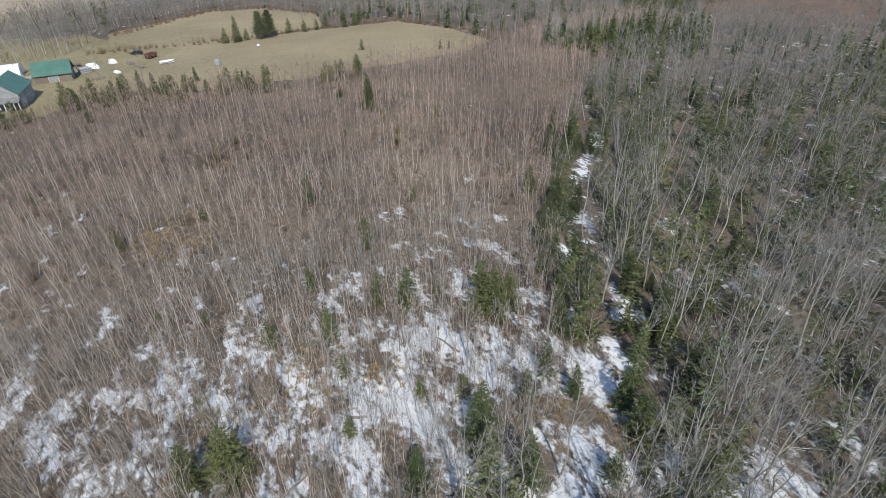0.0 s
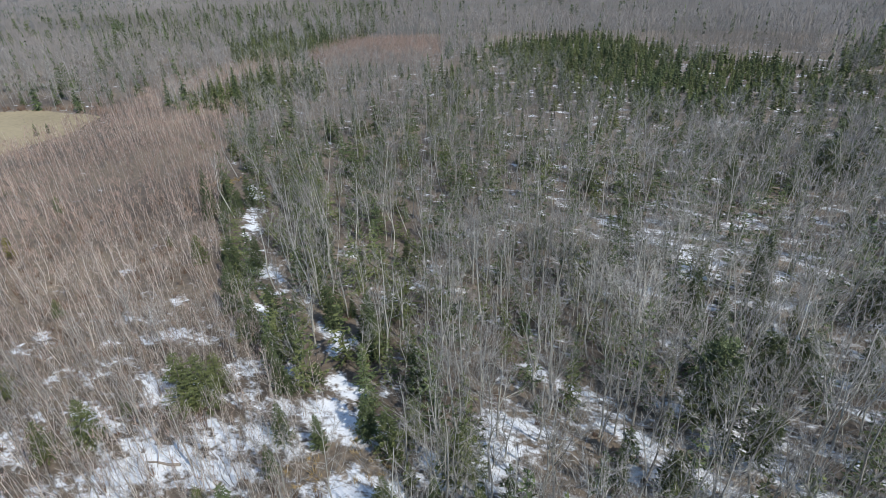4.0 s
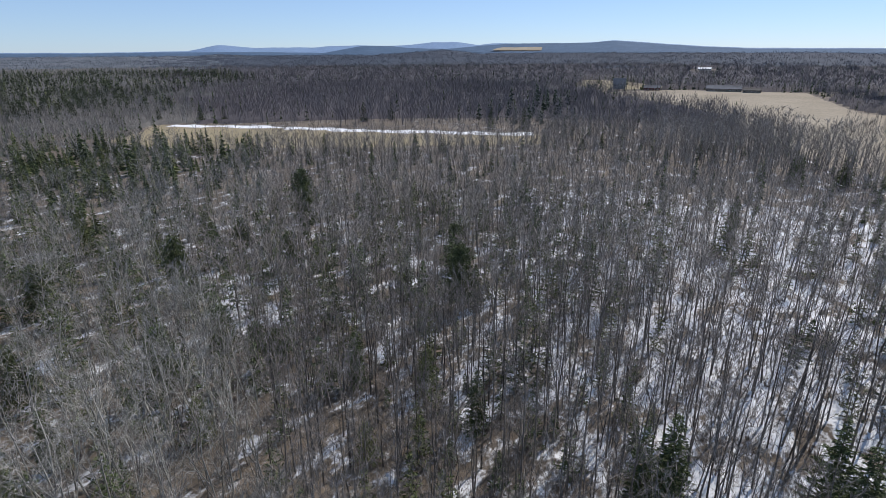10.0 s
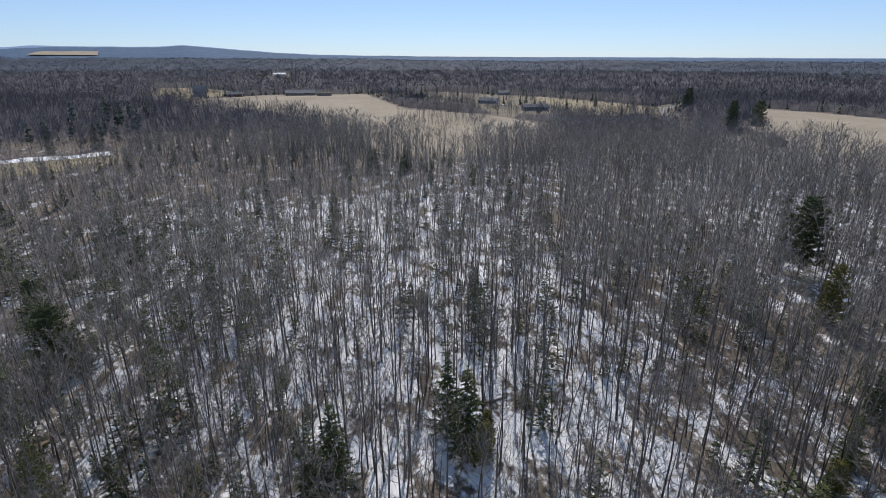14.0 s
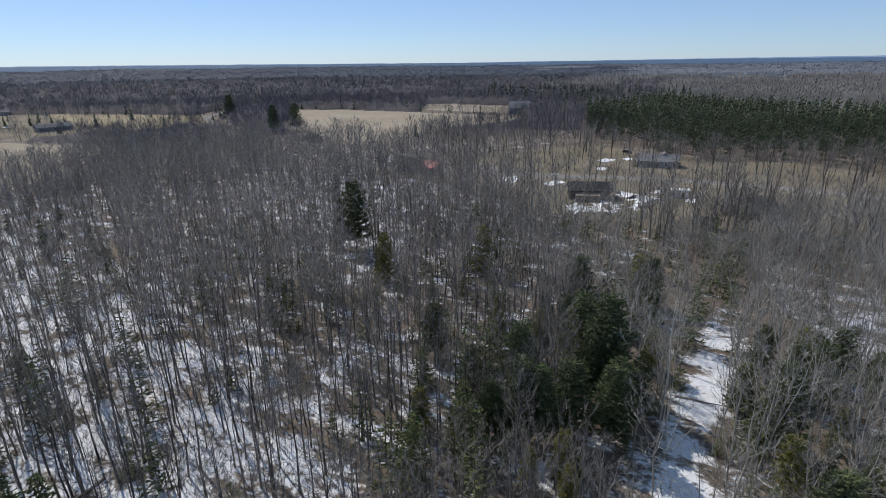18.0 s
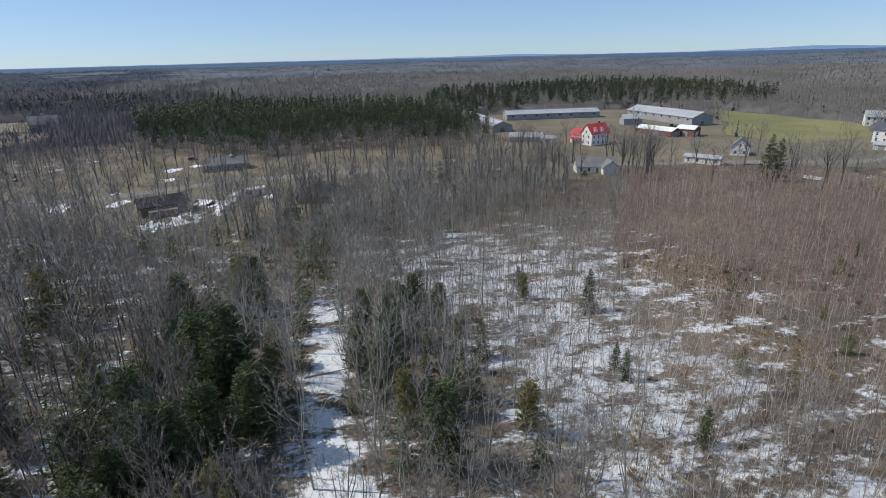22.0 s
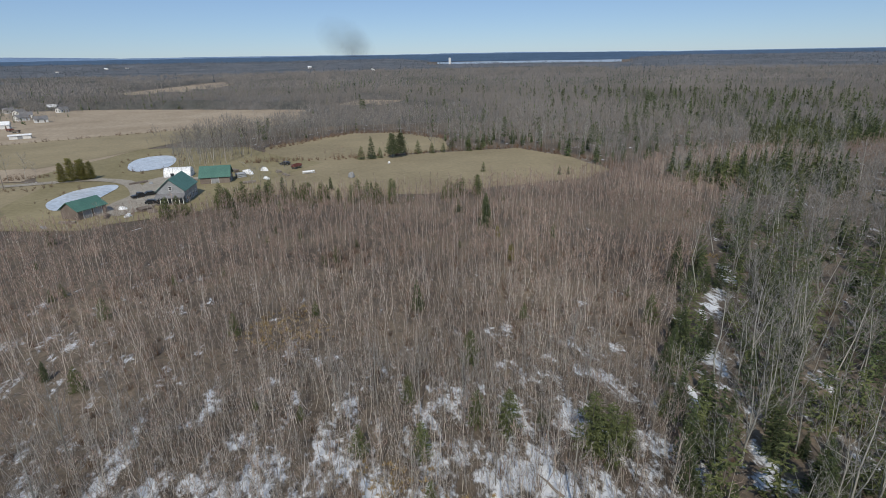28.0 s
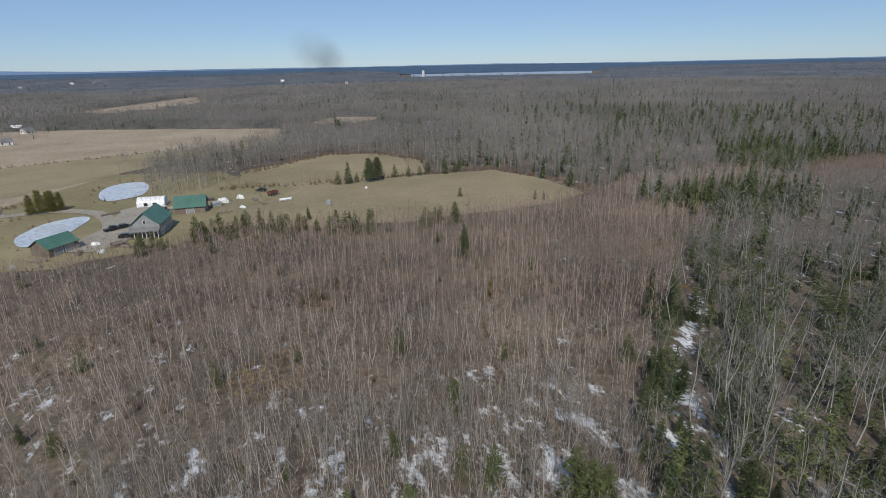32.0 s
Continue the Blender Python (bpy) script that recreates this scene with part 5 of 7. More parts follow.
stand("spruce_stand", SPR_MID, x[k & kk], y[k & kk], (0.6, 1.1), [M_BARK, M_SPRUCE], "dark green stand of young spruce")
stand("fir_stand", SPR_MID, x[k & ~kk], y[k & ~kk], (0.55, 1.0), [M_BARK, M_FIR], "bright green firs mixed with spruce")
stand("bare_woods", FARB, x[~k], y[~k], (0.6, 0.95), [M_BARK, M_TWIG], "bare grey hardwoods among the spruce")
x, y = scatter(3.2, 230, 420, lambda x, y: inside(PALE_GROVE, x, y))
stand("pale_grove", FARB, x, y, (0.55, 0.85), [M_PALEBARK, M_FARTWIG], "small grove of pale bare birch behind the spruce")
x, y = scatter(3.9, 110, 420, lambda x, y: (inside(NE_FIRS, x, y) | inside(NE_BELT, x, y)) & ~open_land(x, y))
k = thin(x, y, 0.8, 22, 16)
kk = rng.uniform(0, 1, len(x)) < 0.55
stand("fir_belt", SPR_MID, x[k & kk], y[k & kk], (0.7, 1.25), [M_BARK, M_FIR], "belt of green fir behind the hay field")
stand("fir_belt", SPR_MID, x[k & ~kk], y[k & ~kk], (0.75, 1.4), [M_BARK, M_SPRUCE], "dark spruce mixed into the green belt")
stand("bare_woods", FARB, x[~k], y[~k], (0.6, 1.05), [M_PALEBARK, M_TWIG], "pale bare hardwoods among the fir belt")
x, y = scatter(6.2, 230, 640, lambda x, y: inside(PINE_STAND, x, y))
k = thin(x, y, 1.06, 30, 19)
stand("bare_woods", FARB, x[~k], y[~k], (0.8, 1.2), [M_BARK, M_TWIG], "bare grey hardwoods in gaps of the plantation")
x, y = x[k], y[k]
near = np.hypot(x, y) < 400
stand("pine_plantation", PINE_MID, x[near], y[near], (0.68, 1.02), [M_BARK, M_PLANTATION], "even dark green plantation of red pine")
stand("pine_plantation", PINE_FAR, x[~near], y[~near], (0.72, 1.02), [M_BARK, M_PLANTATION], "far rows of the dark pine plantation")
x, y = scatter(8.2, 350, 1500, lambda x, y: inside(PINE_STAND_EAST, x, y))
k = thin(x, y, 0.84, 90, 18)
kk = rng.uniform(0, 1, len(x)) < 0.7
near = np.hypot(x, y) < 640
stand("pine_woods", PINE_MID, x[k & kk & near], y[k & kk & near], (0.5, 0.95), [M_BARK, M_PLANTATION], "round-topped dark green belt of pines")
stand("pine_woods", PINE_FAR, x[k & kk & ~near], y[k & kk & ~near], (0.5, 1.1), [M_BARK, M_PLANTATION], "dark green belt of far pines")
stand("pine_woods", SPR_FAR, x[k & ~kk], y[k & ~kk], (0.8, 1.4), [M_BARK, M_FIR], "spruces in the far green belt")
x, y = scatter(8.5, 450, 900, lambda x, y: inside(WEST_BELT, x, y) & ~open_land(x, y))
k = thin(x, y, 0.62, 60, 33)
kk = rng.uniform(0, 1, len(x)) < 0.5
stand("pine_woods", PINE_FAR, x[k & kk], y[k & kk], (0.6, 1.05), [M_BARK, M_PLANTATION], "dark belt of pines behind the western field")
stand("pine_woods", SPR_FAR, x[k & ~kk], y[k & ~kk], (0.9, 1.5), [M_BARK, M_FARPINE], "spruces in the belt behind the western field")
x, y = scatter(8, 290, 1100, lambda x, y: inside(NW_PINES, x, y) & ~open_land(x, y))
k = thin(x, y, 0.8, 60, 27)
near = np.hypot(x, y) < 680
stand("pine_woods", PINE_MID, x[k & near], y[k & near], (0.7, 1.1), [M_BARK, M_PLANTATION], "dark green pine woods behind the long barns")
stand("pine_woods", PINE_FAR, x[k & ~near], y[k & ~near], (0.75, 1.2), [M_BARK, M_PLANTATION], "far part of the dark green pine woods")
x, y = scatter(9, 290, 1100, lambda x, y: (inside(N_PINES, x, y) | inside(SE_GROVE, x, y)) & ~open_land(x, y))
k = thin(x, y, 0.62, 45, 17)
kk = rng.uniform(0, 1, len(x)) < 0.6
stand("pine_woods", PINE_FAR, x[k & kk], y[k & kk], (0.6, 1.1), [M_BARK, M_FARPINE], "dark green groves of pine beyond the fields")
stand("pine_woods", SPR_FAR, x[k & ~kk], y[k & ~kk], (0.6, 1.2), [M_BARK, M_PLANTATION], "spruces among the pine groves")
x, y = scatter(5.2, 130, 360, lambda x, y: inside(MIX_STAND, x, y) & in_woods(x, y))
k = thin(x, y, 0.72, 22, 23)
kk = rng.uniform(0, 1, len(x)) < 0.5
stand("scattered_conifers", SPR_MID, x[k & kk], y[k & kk], (0.8, 1.6), [M_BARK, M_SPRUCE], "dark spruces mixed through bare woods")
stand("scattered_conifers", SPR_MID, x[k & ~kk], y[k & ~kk], (0.8, 1.4), [M_BARK, M_FIR], "green firs mixed through bare woods")
x, y = scatter(8.5, 240, 640, lambda x, y: inside([(190, 290), (240, 400), (330, 600), (520, 545), (490, 340), (420, 250), (325, 222), (262, 262)], x, y) & in_woods(x, y))
k = thin(x, y, 0.72, 55, 37)
stand("scattered_conifers", SPR_MID, x[k], y[k], (0.9, 1.7), [M_BARK, M_SPRUCE], "dark spruces rising from bare woods beyond the hay field")
x, y = scatter(24, 240, 640, lambda x, y: in_woods(x, y) & (y > 60) & (x > -60))
k = thin(x, y, 0.55, 70, 29)
stand("lone_pines", PINE_MID, x[k], y[k], (0.55, 0.95), [M_BARK, M_PINE], "round-topped pines rising from bare woods")
x, y = scatter(7.5, 80, 300, in_woods)
k = rng.uniform(0, 1, len(x)) < np.where((np.degrees(np.arctan2(x, y)) % 360 < 140), 0.55, np.where(x > -60, 0.34, 0.14)) * (0.4 + 1.2 * vnoise(x, y, 40, 52))
near = np.hypot(x, y) < 150
stand("scattered_conifers", SPR_MID, x[k & ~near], y[k & ~near], (0.5, 1.2), [M_BARK, M_SPRUCE], "spruce and fir scattered through bare woods")
stand("scattered_conifers", UNDER, x[k & near], y[k & near], (0.8, 1.6), [M_BARK, M_SPRUCE], "young dark spruce scattered under bare poles")
x, y = scatter(17, 560, 1500, lambda x, y: in_woods(x, y) & (vnoise(x, y, 240, 91) > 0.66))
k = rng.uniform(0, 1, len(x)) < 0.75
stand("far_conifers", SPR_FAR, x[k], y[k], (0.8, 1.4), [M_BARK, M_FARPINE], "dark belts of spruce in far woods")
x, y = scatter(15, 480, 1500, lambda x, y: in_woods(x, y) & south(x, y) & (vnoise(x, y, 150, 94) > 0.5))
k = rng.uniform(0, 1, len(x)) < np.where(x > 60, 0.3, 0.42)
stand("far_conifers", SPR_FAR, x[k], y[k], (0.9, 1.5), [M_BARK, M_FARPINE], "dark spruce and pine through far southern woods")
x, y = scatter(30, 1500, 2900, lambda x, y: ~open_land(x, y) & (vnoise(x, y, 330, 92) > 0.64) & (land_z(x, y) > 9.2))
stand("far_conifers", SPR_FAR, x, y, (1.0, 1.7), [M_BARK, M_HAZEPINE], "belts of spruce near the horizon, coloured blue-green for haze")
x, y = scatter(12, 290, 900, in_woods)
k = thin(x, y, np.where((x > 0) & (y > 0), 0.66, 0.5), 90, 9)
stand("far_conifers", SPR_FAR, x[k], y[k], (0.7, 1.3), [M_BARK, M_SPRUCE], "dark conifers dotted through far woods", squash=0.25)
x, y = scatter(44, 900, 3200, lambda x, y: ~open_land(x, y) & (land_z(x, y) > -1) & ~((np.degrees(np.arctan2(x, y)) > 12.2) & (np.degrees(np.arctan2(x, y)) < 31.8) & (np.hypot(x, y) > 2080)))
k = thin(x, y, 0.5, 260, 12)
stand("far_conifers", SPR_FAR, x[k], y[k], (1.1, 1.9), [M_BARK, M_HAZEPINE], "dark conifers among woods near the horizon, tinted blue for haze")


# shrubs, dead grass, fallen wood
def brush(g, n, h, r, rad):
    a, q = g.uniform(0, 6.28, n), g.uniform(0.1, 1, n)
    b = np.column_stack([np.cos(a) * q * r * 0.3, np.sin(a) * q * r * 0.3, np.zeros(n)])
    t = np.column_stack([np.cos(a) * q * r, np.sin(a) * q * r, h * g.uniform(0.5, 1.1, n)])
    V, F = spikes(b, t, np.full(n, rad), 1)
    return V, F, np.zeros(len(F), int)


SHRUBS = [brush(g, 34, h, r, 0.016) for h, r in ((1.4, 0.9), (2.0, 1.1), (2.6, 1.2), (1.0, 0.8))]
TUFTS = [brush(g, 26, h, r, 0.03) for h, r in ((0.5, 0.5), (0.7, 0.6), (0.4, 0.7))]
x, y = scatter(2.9, 2, 125, lambda x, y: ~open_land(x, y))
k = rng.uniform(0, 1, len(x)) < np.where(inside(CLEARING, x, y), 0.3, np.where(in_thicket(x, y), 0.55, 0.22)) * (0.2 + 1.5 * vnoise(x, y, 11, 61))
stand("brushwood", SHRUBS, x[k], y[k], (0.5, 1.3), [M_BRUSH], "leafless brown brushwood in gaps of the woods", "shrubs")
x, y = scatter(0.9, 20, 130, lambda x, y: ~open_land(x, y))
d = np.min([np.hypot(x - a, y - b) / c for a, b, c in GRASS_PATCHES], axis=0)
k = rng.uniform(0, 1, len(x)) < np.clip(1.3 - d, 0, 0.8)
stand("dead_grass", TUFTS, x[k], y[k], (0.6, 1.5), [M_DEADGRASS], "golden dead grass tufts between saplings", "grass")

# ---- buildings ----


def box_bm(bm, x0, x1, y0, y1, z0, z1):
    vs = [bm.verts.new(p) for p in ((x0, y0, z0), (x1, y0, z0), (x1, y1, z0), (x0, y1, z0), (x0, y0, z1), (x1, y0, z1), (x1, y1, z1), (x0, y1, z1))]
    for q in ((3, 2, 1, 0), (4, 5, 6, 7), (0, 1, 5, 4), (1, 2, 6, 5), (2, 3, 7, 6), (3, 0, 4, 7)):
        bm.faces.new([vs[i] for i in q])
    return bm


def box(x0, x1, y0, y1, z0, z1):
    return box_bm(bmesh.new(), x0, x1, y0, y1, z0, z1)


def gable_wall(L, W, eave, ridge):
    """The body of a house up to the roof, gables at both ends of the length."""
    bm = bmesh.new()
    prof = [(-W / 2, 0), (W / 2, 0), (W / 2, eave), (0, ridge), (-W / 2, eave)]
    a = [bm.verts.new((-L / 2, y, z)) for y, z in prof]
    b = [bm.verts.new((L / 2, y, z)) for y, z in prof]
    bm.faces.new(a[::-1]), bm.faces.new(b)
    for i in range(5):
        j = (i + 1) % 5
        bm.faces.new((a[i], a[j], b[j], b[i]))
    bmesh.ops.recalc_face_normals(bm, faces=bm.faces)
    return bm


def gable_roof(L, W, eave, ridge, over=0.45, thick=0.18):
    """Two thick slopes with overhanging eaves and verges."""
    bm = bmesh.new()
    sl = (ridge - eave) / (W / 2)
    e = W / 2 + over
    prof = [(-e, ridge - sl * e + 0.05), (0, ridge + 0.05), (e, ridge - sl * e + 0.05), (e, ridge - sl * e + 0.05 + thick), (0, ridge + 0.05 + thick), (-e, ridge - sl * e + 0.05 + thick)]
    a = [bm.verts.new((-L / 2 - over, y, z)) for y, z in prof]
    b = [bm.verts.new((L / 2 + over, y, z)) for y, z in prof]
    for q in ((0, 1, 4, 5), (1, 2, 3, 4)):
        bm.faces.new([a[i] for i in q]), bm.faces.new([b[i] for i in q])
    for i in range(6):
        j = (i + 1) % 6
        bm.faces.new((a[i], a[j], b[j], b[i]))
    bmesh.ops.recalc_face_normals(bm, faces=bm.faces)
    return bm


SHARED = {}


def opening(parent, kind, w, h, at, turn, frame_mat, fill_mat):
    """A window or door: a frame and, in it, a pane or leaf. Alike ones share their meshes."""
    key = (kind, w, h, frame_mat.name, fill_mat.name)
    if key not in SHARED:
        bm = bmesh.new()
        t = 0.1
        for x0, x1, z0, z1 in ((-w / 2 - t, -w / 2, -t, h + t), (w / 2, w / 2 + t, -t, h + t), (-w / 2, w / 2, h, h + t), (-w / 2, w / 2, -t, 0)):
            box_bm(bm, x0, x1, -0.07, 0.05, z0, z1)
        if kind == "window" and h > 0.9:
            box_bm(bm, -w / 2, w / 2, -0.05, 0.03, h / 2 - 0.03, h / 2 + 0.03)
        fr = bpy.data.meshes.new(kind)
        bm.to_mesh(fr), bm.free()
        fr.materials.append(frame_mat)
        bm = box(-w / 2, w / 2, -0.02, 0.02, 0, h)
        fl = bpy.data.meshes.new("pane" if kind == "window" else "leaf")
        bm.to_mesh(fl), bm.free()
        fl.materials.append(fill_mat)
        SHARED[key] = (fr, fl)
    fr, fl = SHARED[key]
    ob = new(kind, fr)
    ob.parent = parent
    ob.matrix_basis = Matrix.LocRotScale(at, Euler((0, 0, turn)), None)
    ch = new("pane" if kind == "window" else "leaf", fl)
    ch.parent = ob


def building(name, label, x, y, heading, L, W, eave, ridge, wall, roof, category="house", windows=True, doors=1, chimney=None, pitch=3.0, frame_mat=None, big_door=0):
    """A gabled building with its openings. heading: degrees from +x to its ridge."""
    base = new(name)
    base.matrix_basis = pose(x, y, 0.05, 0, 0, heading)
    part("wall", gable_wall(L, W, eave, ridge), wall, base)
    part("roof", gable_roof(L, W, eave, ridge), roof, base)
    frame_mat = frame_mat or M_WHITE
    storeys = [0.9] if eave < 4.6 else [0.9, 3.7]
    if windows:
        n = max(1, int(L / pitch))
        for s, turn in ((-1, 0.0), (1, math.pi)):
            for zi, z in enumerate(storeys):
                for k in range(n):
                    u = (k + 0.5) / n * L - L / 2
                    if doors and zi == 0 and k == n // 2 and s < 0:
                        opening(base, "door", 0.95, 2.05, (u, s * W / 2, 0.1), turn, frame_mat, M_WOODWALL)
                    else:
                        opening(base, "window", 0.9, 1.3, (u, s * W / 2, z), turn, frame_mat, M_GLASS)
        for s, turn in ((1, math.pi / 2), (-1, -math.pi / 2)):
            for z in storeys:
                for u in (-W * 0.24, W * 0.24):
                    opening(base, "window", 0.9, 1.3, (s * L / 2, u, z), turn, frame_mat, M_GLASS)
            if ridge - eave > 2.6:
                opening(base, "window", 0.8, 1.1, (s * L / 2, 0, eave + 0.2), turn, frame_mat, M_GLASS)
    for k in range(big_door):
        u = (k - (big_door - 1) / 2) * 3.4
        opening(base, "door", 2.6, min(2.4, eave - 0.4), (u, -W / 2, 0.05), 0.0, frame_mat, M_GREY)
        opening(base, "door", 2.6, min(2.4, eave - 0.4), (L / 2, 0 if big_door < 2 else (k - 0.5) * 3.2, 0.05), math.pi / 2, frame_mat, M_GREY)
    if chimney:
        bm = box(chimney - 0.4, chimney + 0.4, 0.2, 1.0, ridge - 1.2, ridge + 1.1)
        ch = part("chimney", bm, M_REDWALL, base)
        part("cap", box(chimney - 0.5, chimney + 0.5, 0.1, 1.1, ridge + 1.1, ridge + 1.22), M_GREY, ch)
    return tagged(base, label, category)


def long_barn(label, x, y, heading, L, W, eave, ridge, wall, roof, openings=8):
    b = building("long_barn", label, x, y, heading, L, W, eave, ridge, wall, roof, "barn", windows=False, doors=0)
    for k in range(openings):
        u = (k + 0.5) / openings * L - L / 2
        for s, turn in ((-1, 0.0), (1, math.pi)):
            opening(b, "window", 1.6, 0.9, (u, s * W / 2, eave - 1.7), turn, M_GREY, M_GLASS)
    for s, turn in ((1, math.pi / 2), (-1, -math.pi / 2)):
        opening(b, "door", 3.2, 3.0, (s * L / 2, 0, 0.05), turn, M_WHITE, M_WOODWALL)
    bm = box(-L / 2 - 0.3, L / 2 + 0.3, -0.25, 0.25, ridge + 0.2, ridge + 0.5)
    part("ridge_vent", bm, M_TIN, b)
    return b


# green-roofed house with its garage, shed and hoop house
hg = building("farmhouse", "grey house with green metal roof among young birch", -45.6, 191.0, 84, 13, 8.4, 4.3, 7.9, M_GREY, M_GREENROOF)
porch = part("porch", box(-8.6, -6.55, -4.2, 4.2, 0, 0.3), M_WOODWALL, hg, "glazed front porch")
for k in range(7):
    part("glazing", box(-8.62, -8.5, -4.0 + k * 1.16, -4.0 + k * 1.16 + 0.95, 0.7, 2.1), M_GLASS, porch)
    part("post", box(-8.66, -8.46, -4.2 + k * 1.16, -4.02 + k * 1.16, 0.3, 2.4), M_WHITE, porch)
bm = bmesh.new()
vs = [bm.verts.new(p) for p in ((-8.9, -4.5, 2.4), (-6.5, -4.5, 3.3), (-6.5, 4.5, 3.3), (-8.9, 4.5, 2.4), (-8.9, -4.5, 2.52), (-6.5, -4.5, 3.42), (-6.5, 4.5, 3.42), (-8.9, 4.5, 2.52))]
for q in ((3, 2, 1, 0), (4, 5, 6, 7), (0, 1, 5, 4), (1, 2, 6, 5), (2, 3, 7, 6), (3, 0, 4, 7)):
    bm.faces.new([vs[i] for i in q])
part("porch_roof", bm, M_GREYROOF, hg, "grey shingled porch roof")
building("garage", "brown garage with green metal roof beside a frozen pond", -69.3, 177.4, 56, 9.2, 7.2, 2.8, 5.0, M_WOODWALL, M_GREENROOF, "garage", windows=False, doors=0, big_door=2)
building("shed", "low shed with broad green metal roof", -37.2, 216.3, 0, 10.4, 8.4, 2.6, 5.8, M_WOODWALL, M_GREENROOF, "shed", windows=False, doors=0, big_door=1)


def hoop_house(x, y, heading, L, R):
    base = new("hoop_house")
    base.matrix_basis = pose(x, y, 0.05, 0, 0, heading)
    bm = bmesh.new()
    n, rows = 14, 6
    grid = [[bm.verts.new((-L / 2 + L * i / rows, -R * math.cos(math.pi * k / n), R * 1.15 * math.sin(math.pi * k / n))) for k in range(n + 1)] for i in range(rows + 1)]
    for i in range(rows):
        for k in range(n):
            bm.faces.new((grid[i][k], grid[i + 1][k], grid[i + 1][k + 1], grid[i][k + 1]))
    bm.faces.new(grid[0]), bm.faces.new(grid[-1][::-1])
    bmesh.ops.recalc_face_normals(bm, faces=bm.faces)
    part("cover", bm, M_TARP, base)
    for i in range(rows + 1):
        bm = bmesh.new()
        ring = []
        for k in range(n + 1):
            cy, cz = -R * 1.015 * math.cos(math.pi * k / n), R * 1.167 * math.sin(math.pi * k / n)
            ring.append([bm.verts.new((-L / 2 + L * i / rows + dx, cy * f, cz * f)) for dx, f in ((-0.05, 1), (0.05, 1), (0.05, 1.02), (-0.05, 1.02))])
        for k in range(n):
            for q in range(4):
                bm.faces.new((ring[k][q], ring[k + 1][q], ring[k + 1][(q + 1) % 4], ring[k][(q + 1) % 4]))
        part("hoop", bm, M_TIN, base)
    for s, turn in ((1, math.pi / 2), (-1, -math.pi / 2)):
        opening(base, "door", 1.2, 2.0, (s * L / 2, 0, 0.05), turn, M_GREY, M_TARP)
    for u in (-2.4, 0.8):
        part("vent_opening", box(u, u + 1.3, -R * 1.02, -R * 0.93, 0.5, 1.7), M_GLASS, base)
    return tagged(base, "white plastic-covered hoop house beside a driveway", "greenhouse")


hoop_house(-53.6, 231.5, -3, 10, 3.1)

# the poultry farm
long_barn("long grey poultry barn with pale metal roof", -383, 160, 86, 70, 13, 4.2, 6.4, M_GREY, M_TIN)
long_barn("long grey barn with pale metal roof near a green field", -338, 226, 6, 66, 16, 5, 8, M_GREY, M_TIN)
long_barn("weathered long barn half hidden by pines", -354, 101, 2, 68, 13, 4, 6.4, M_GREY, M_TIN)
building("shed", "small grey gabled shed beside long barns", -328, 193, 80, 12, 9, 4, 6.2, M_GREY, M_TIN, "shed", windows=False, doors=0, big_door=1)
building("shed", "red-walled low shed with white metal roof", -279, 182, 18, 24, 8, 3, 4.6, M_REDWALL, M_TARP, "shed", windows=False, doors=0, big_door=2)
building("shed", "red shed with white snowy metal roof", -269, 194, 30, 10, 8, 4, 5.6, M_REDWALL, M_TARP, "shed", windows=False, doors=0, big_door=1)
building("shed", "grey shed with pale roof beside the farm lane", -280, 103, 66, 17, 10, 3, 4.6, M_GREY, M_TIN, "shed", windows=False, doors=0, big_door=2)
building("shed", "small white outbuilding beside a grey shed", -270.5, 112, 60, 8, 5, 2.6, 3.8, M_WHITE, M_TIN, "shed", windows=False, doors=0, big_door=1)
rh = building("farmhouse", "white farmhouse with bright red metal roof and dormers", -258.5, 132.5, 108, 12.5, 8, 6, 10.4, M_WHITE, M_REDROOF, chimney=2.5)
for u in (-3, 1.5):
    d = part("dormer", gable_wall(2.4, 1.8, 1.4, 2.2), M_WHITE, rh)
    d.matrix_basis = pose(u, -2.4, 6.6, 0, 0, 90)
    r = part("dormer_roof", gable_roof(2.4, 1.8, 1.4, 2.2, 0.2, 0.1), M_REDROOF, d)
wing = part("wing", gable_wall(9, 6.5, 4.6, 7.4), M_WHITE, rh)
wing.matrix_basis = pose(-2.5, 7.6, 0, 0, 0, 90)
part("wing_roof", gable_roof(9, 6.5, 4.6, 7.4), M_REDROOF, wing)
pr = part("porch_roof", gable_roof(8, 2.4, 2.6, 3.1, 0.2), M_REDROOF, wing)
pr.matrix_basis = pose(0, 4.2, 0)
g2 = building("bungalow", "low white house with grey shingles and white gables", -194.3, 100.3, 76, 15.5, 8, 2.8, 5.6, M_WHITE, M_GREYROOF)
w2 = part("wing", gable_wall(6, 6, 2.8, 5.2), M_WHITE, g2)
w2.matrix_basis = pose(4.5, -4.6, 0, 0, 0, 90)
part("wing_roof", gable_roof(6, 6, 2.8, 5.2), M_GREYROOF, w2)
building("cottage", "small white gabled cottage behind trees", -209, 178, 138, 8, 7.4, 3.8, 7.4, M_WHITE, M_GREYROOF)
building("bungalow", "pale mobile home behind bare trees", -196, 150, 40, 14, 5, 2.7, 3.6, M_WHITE, M_TIN, pitch=3.5)

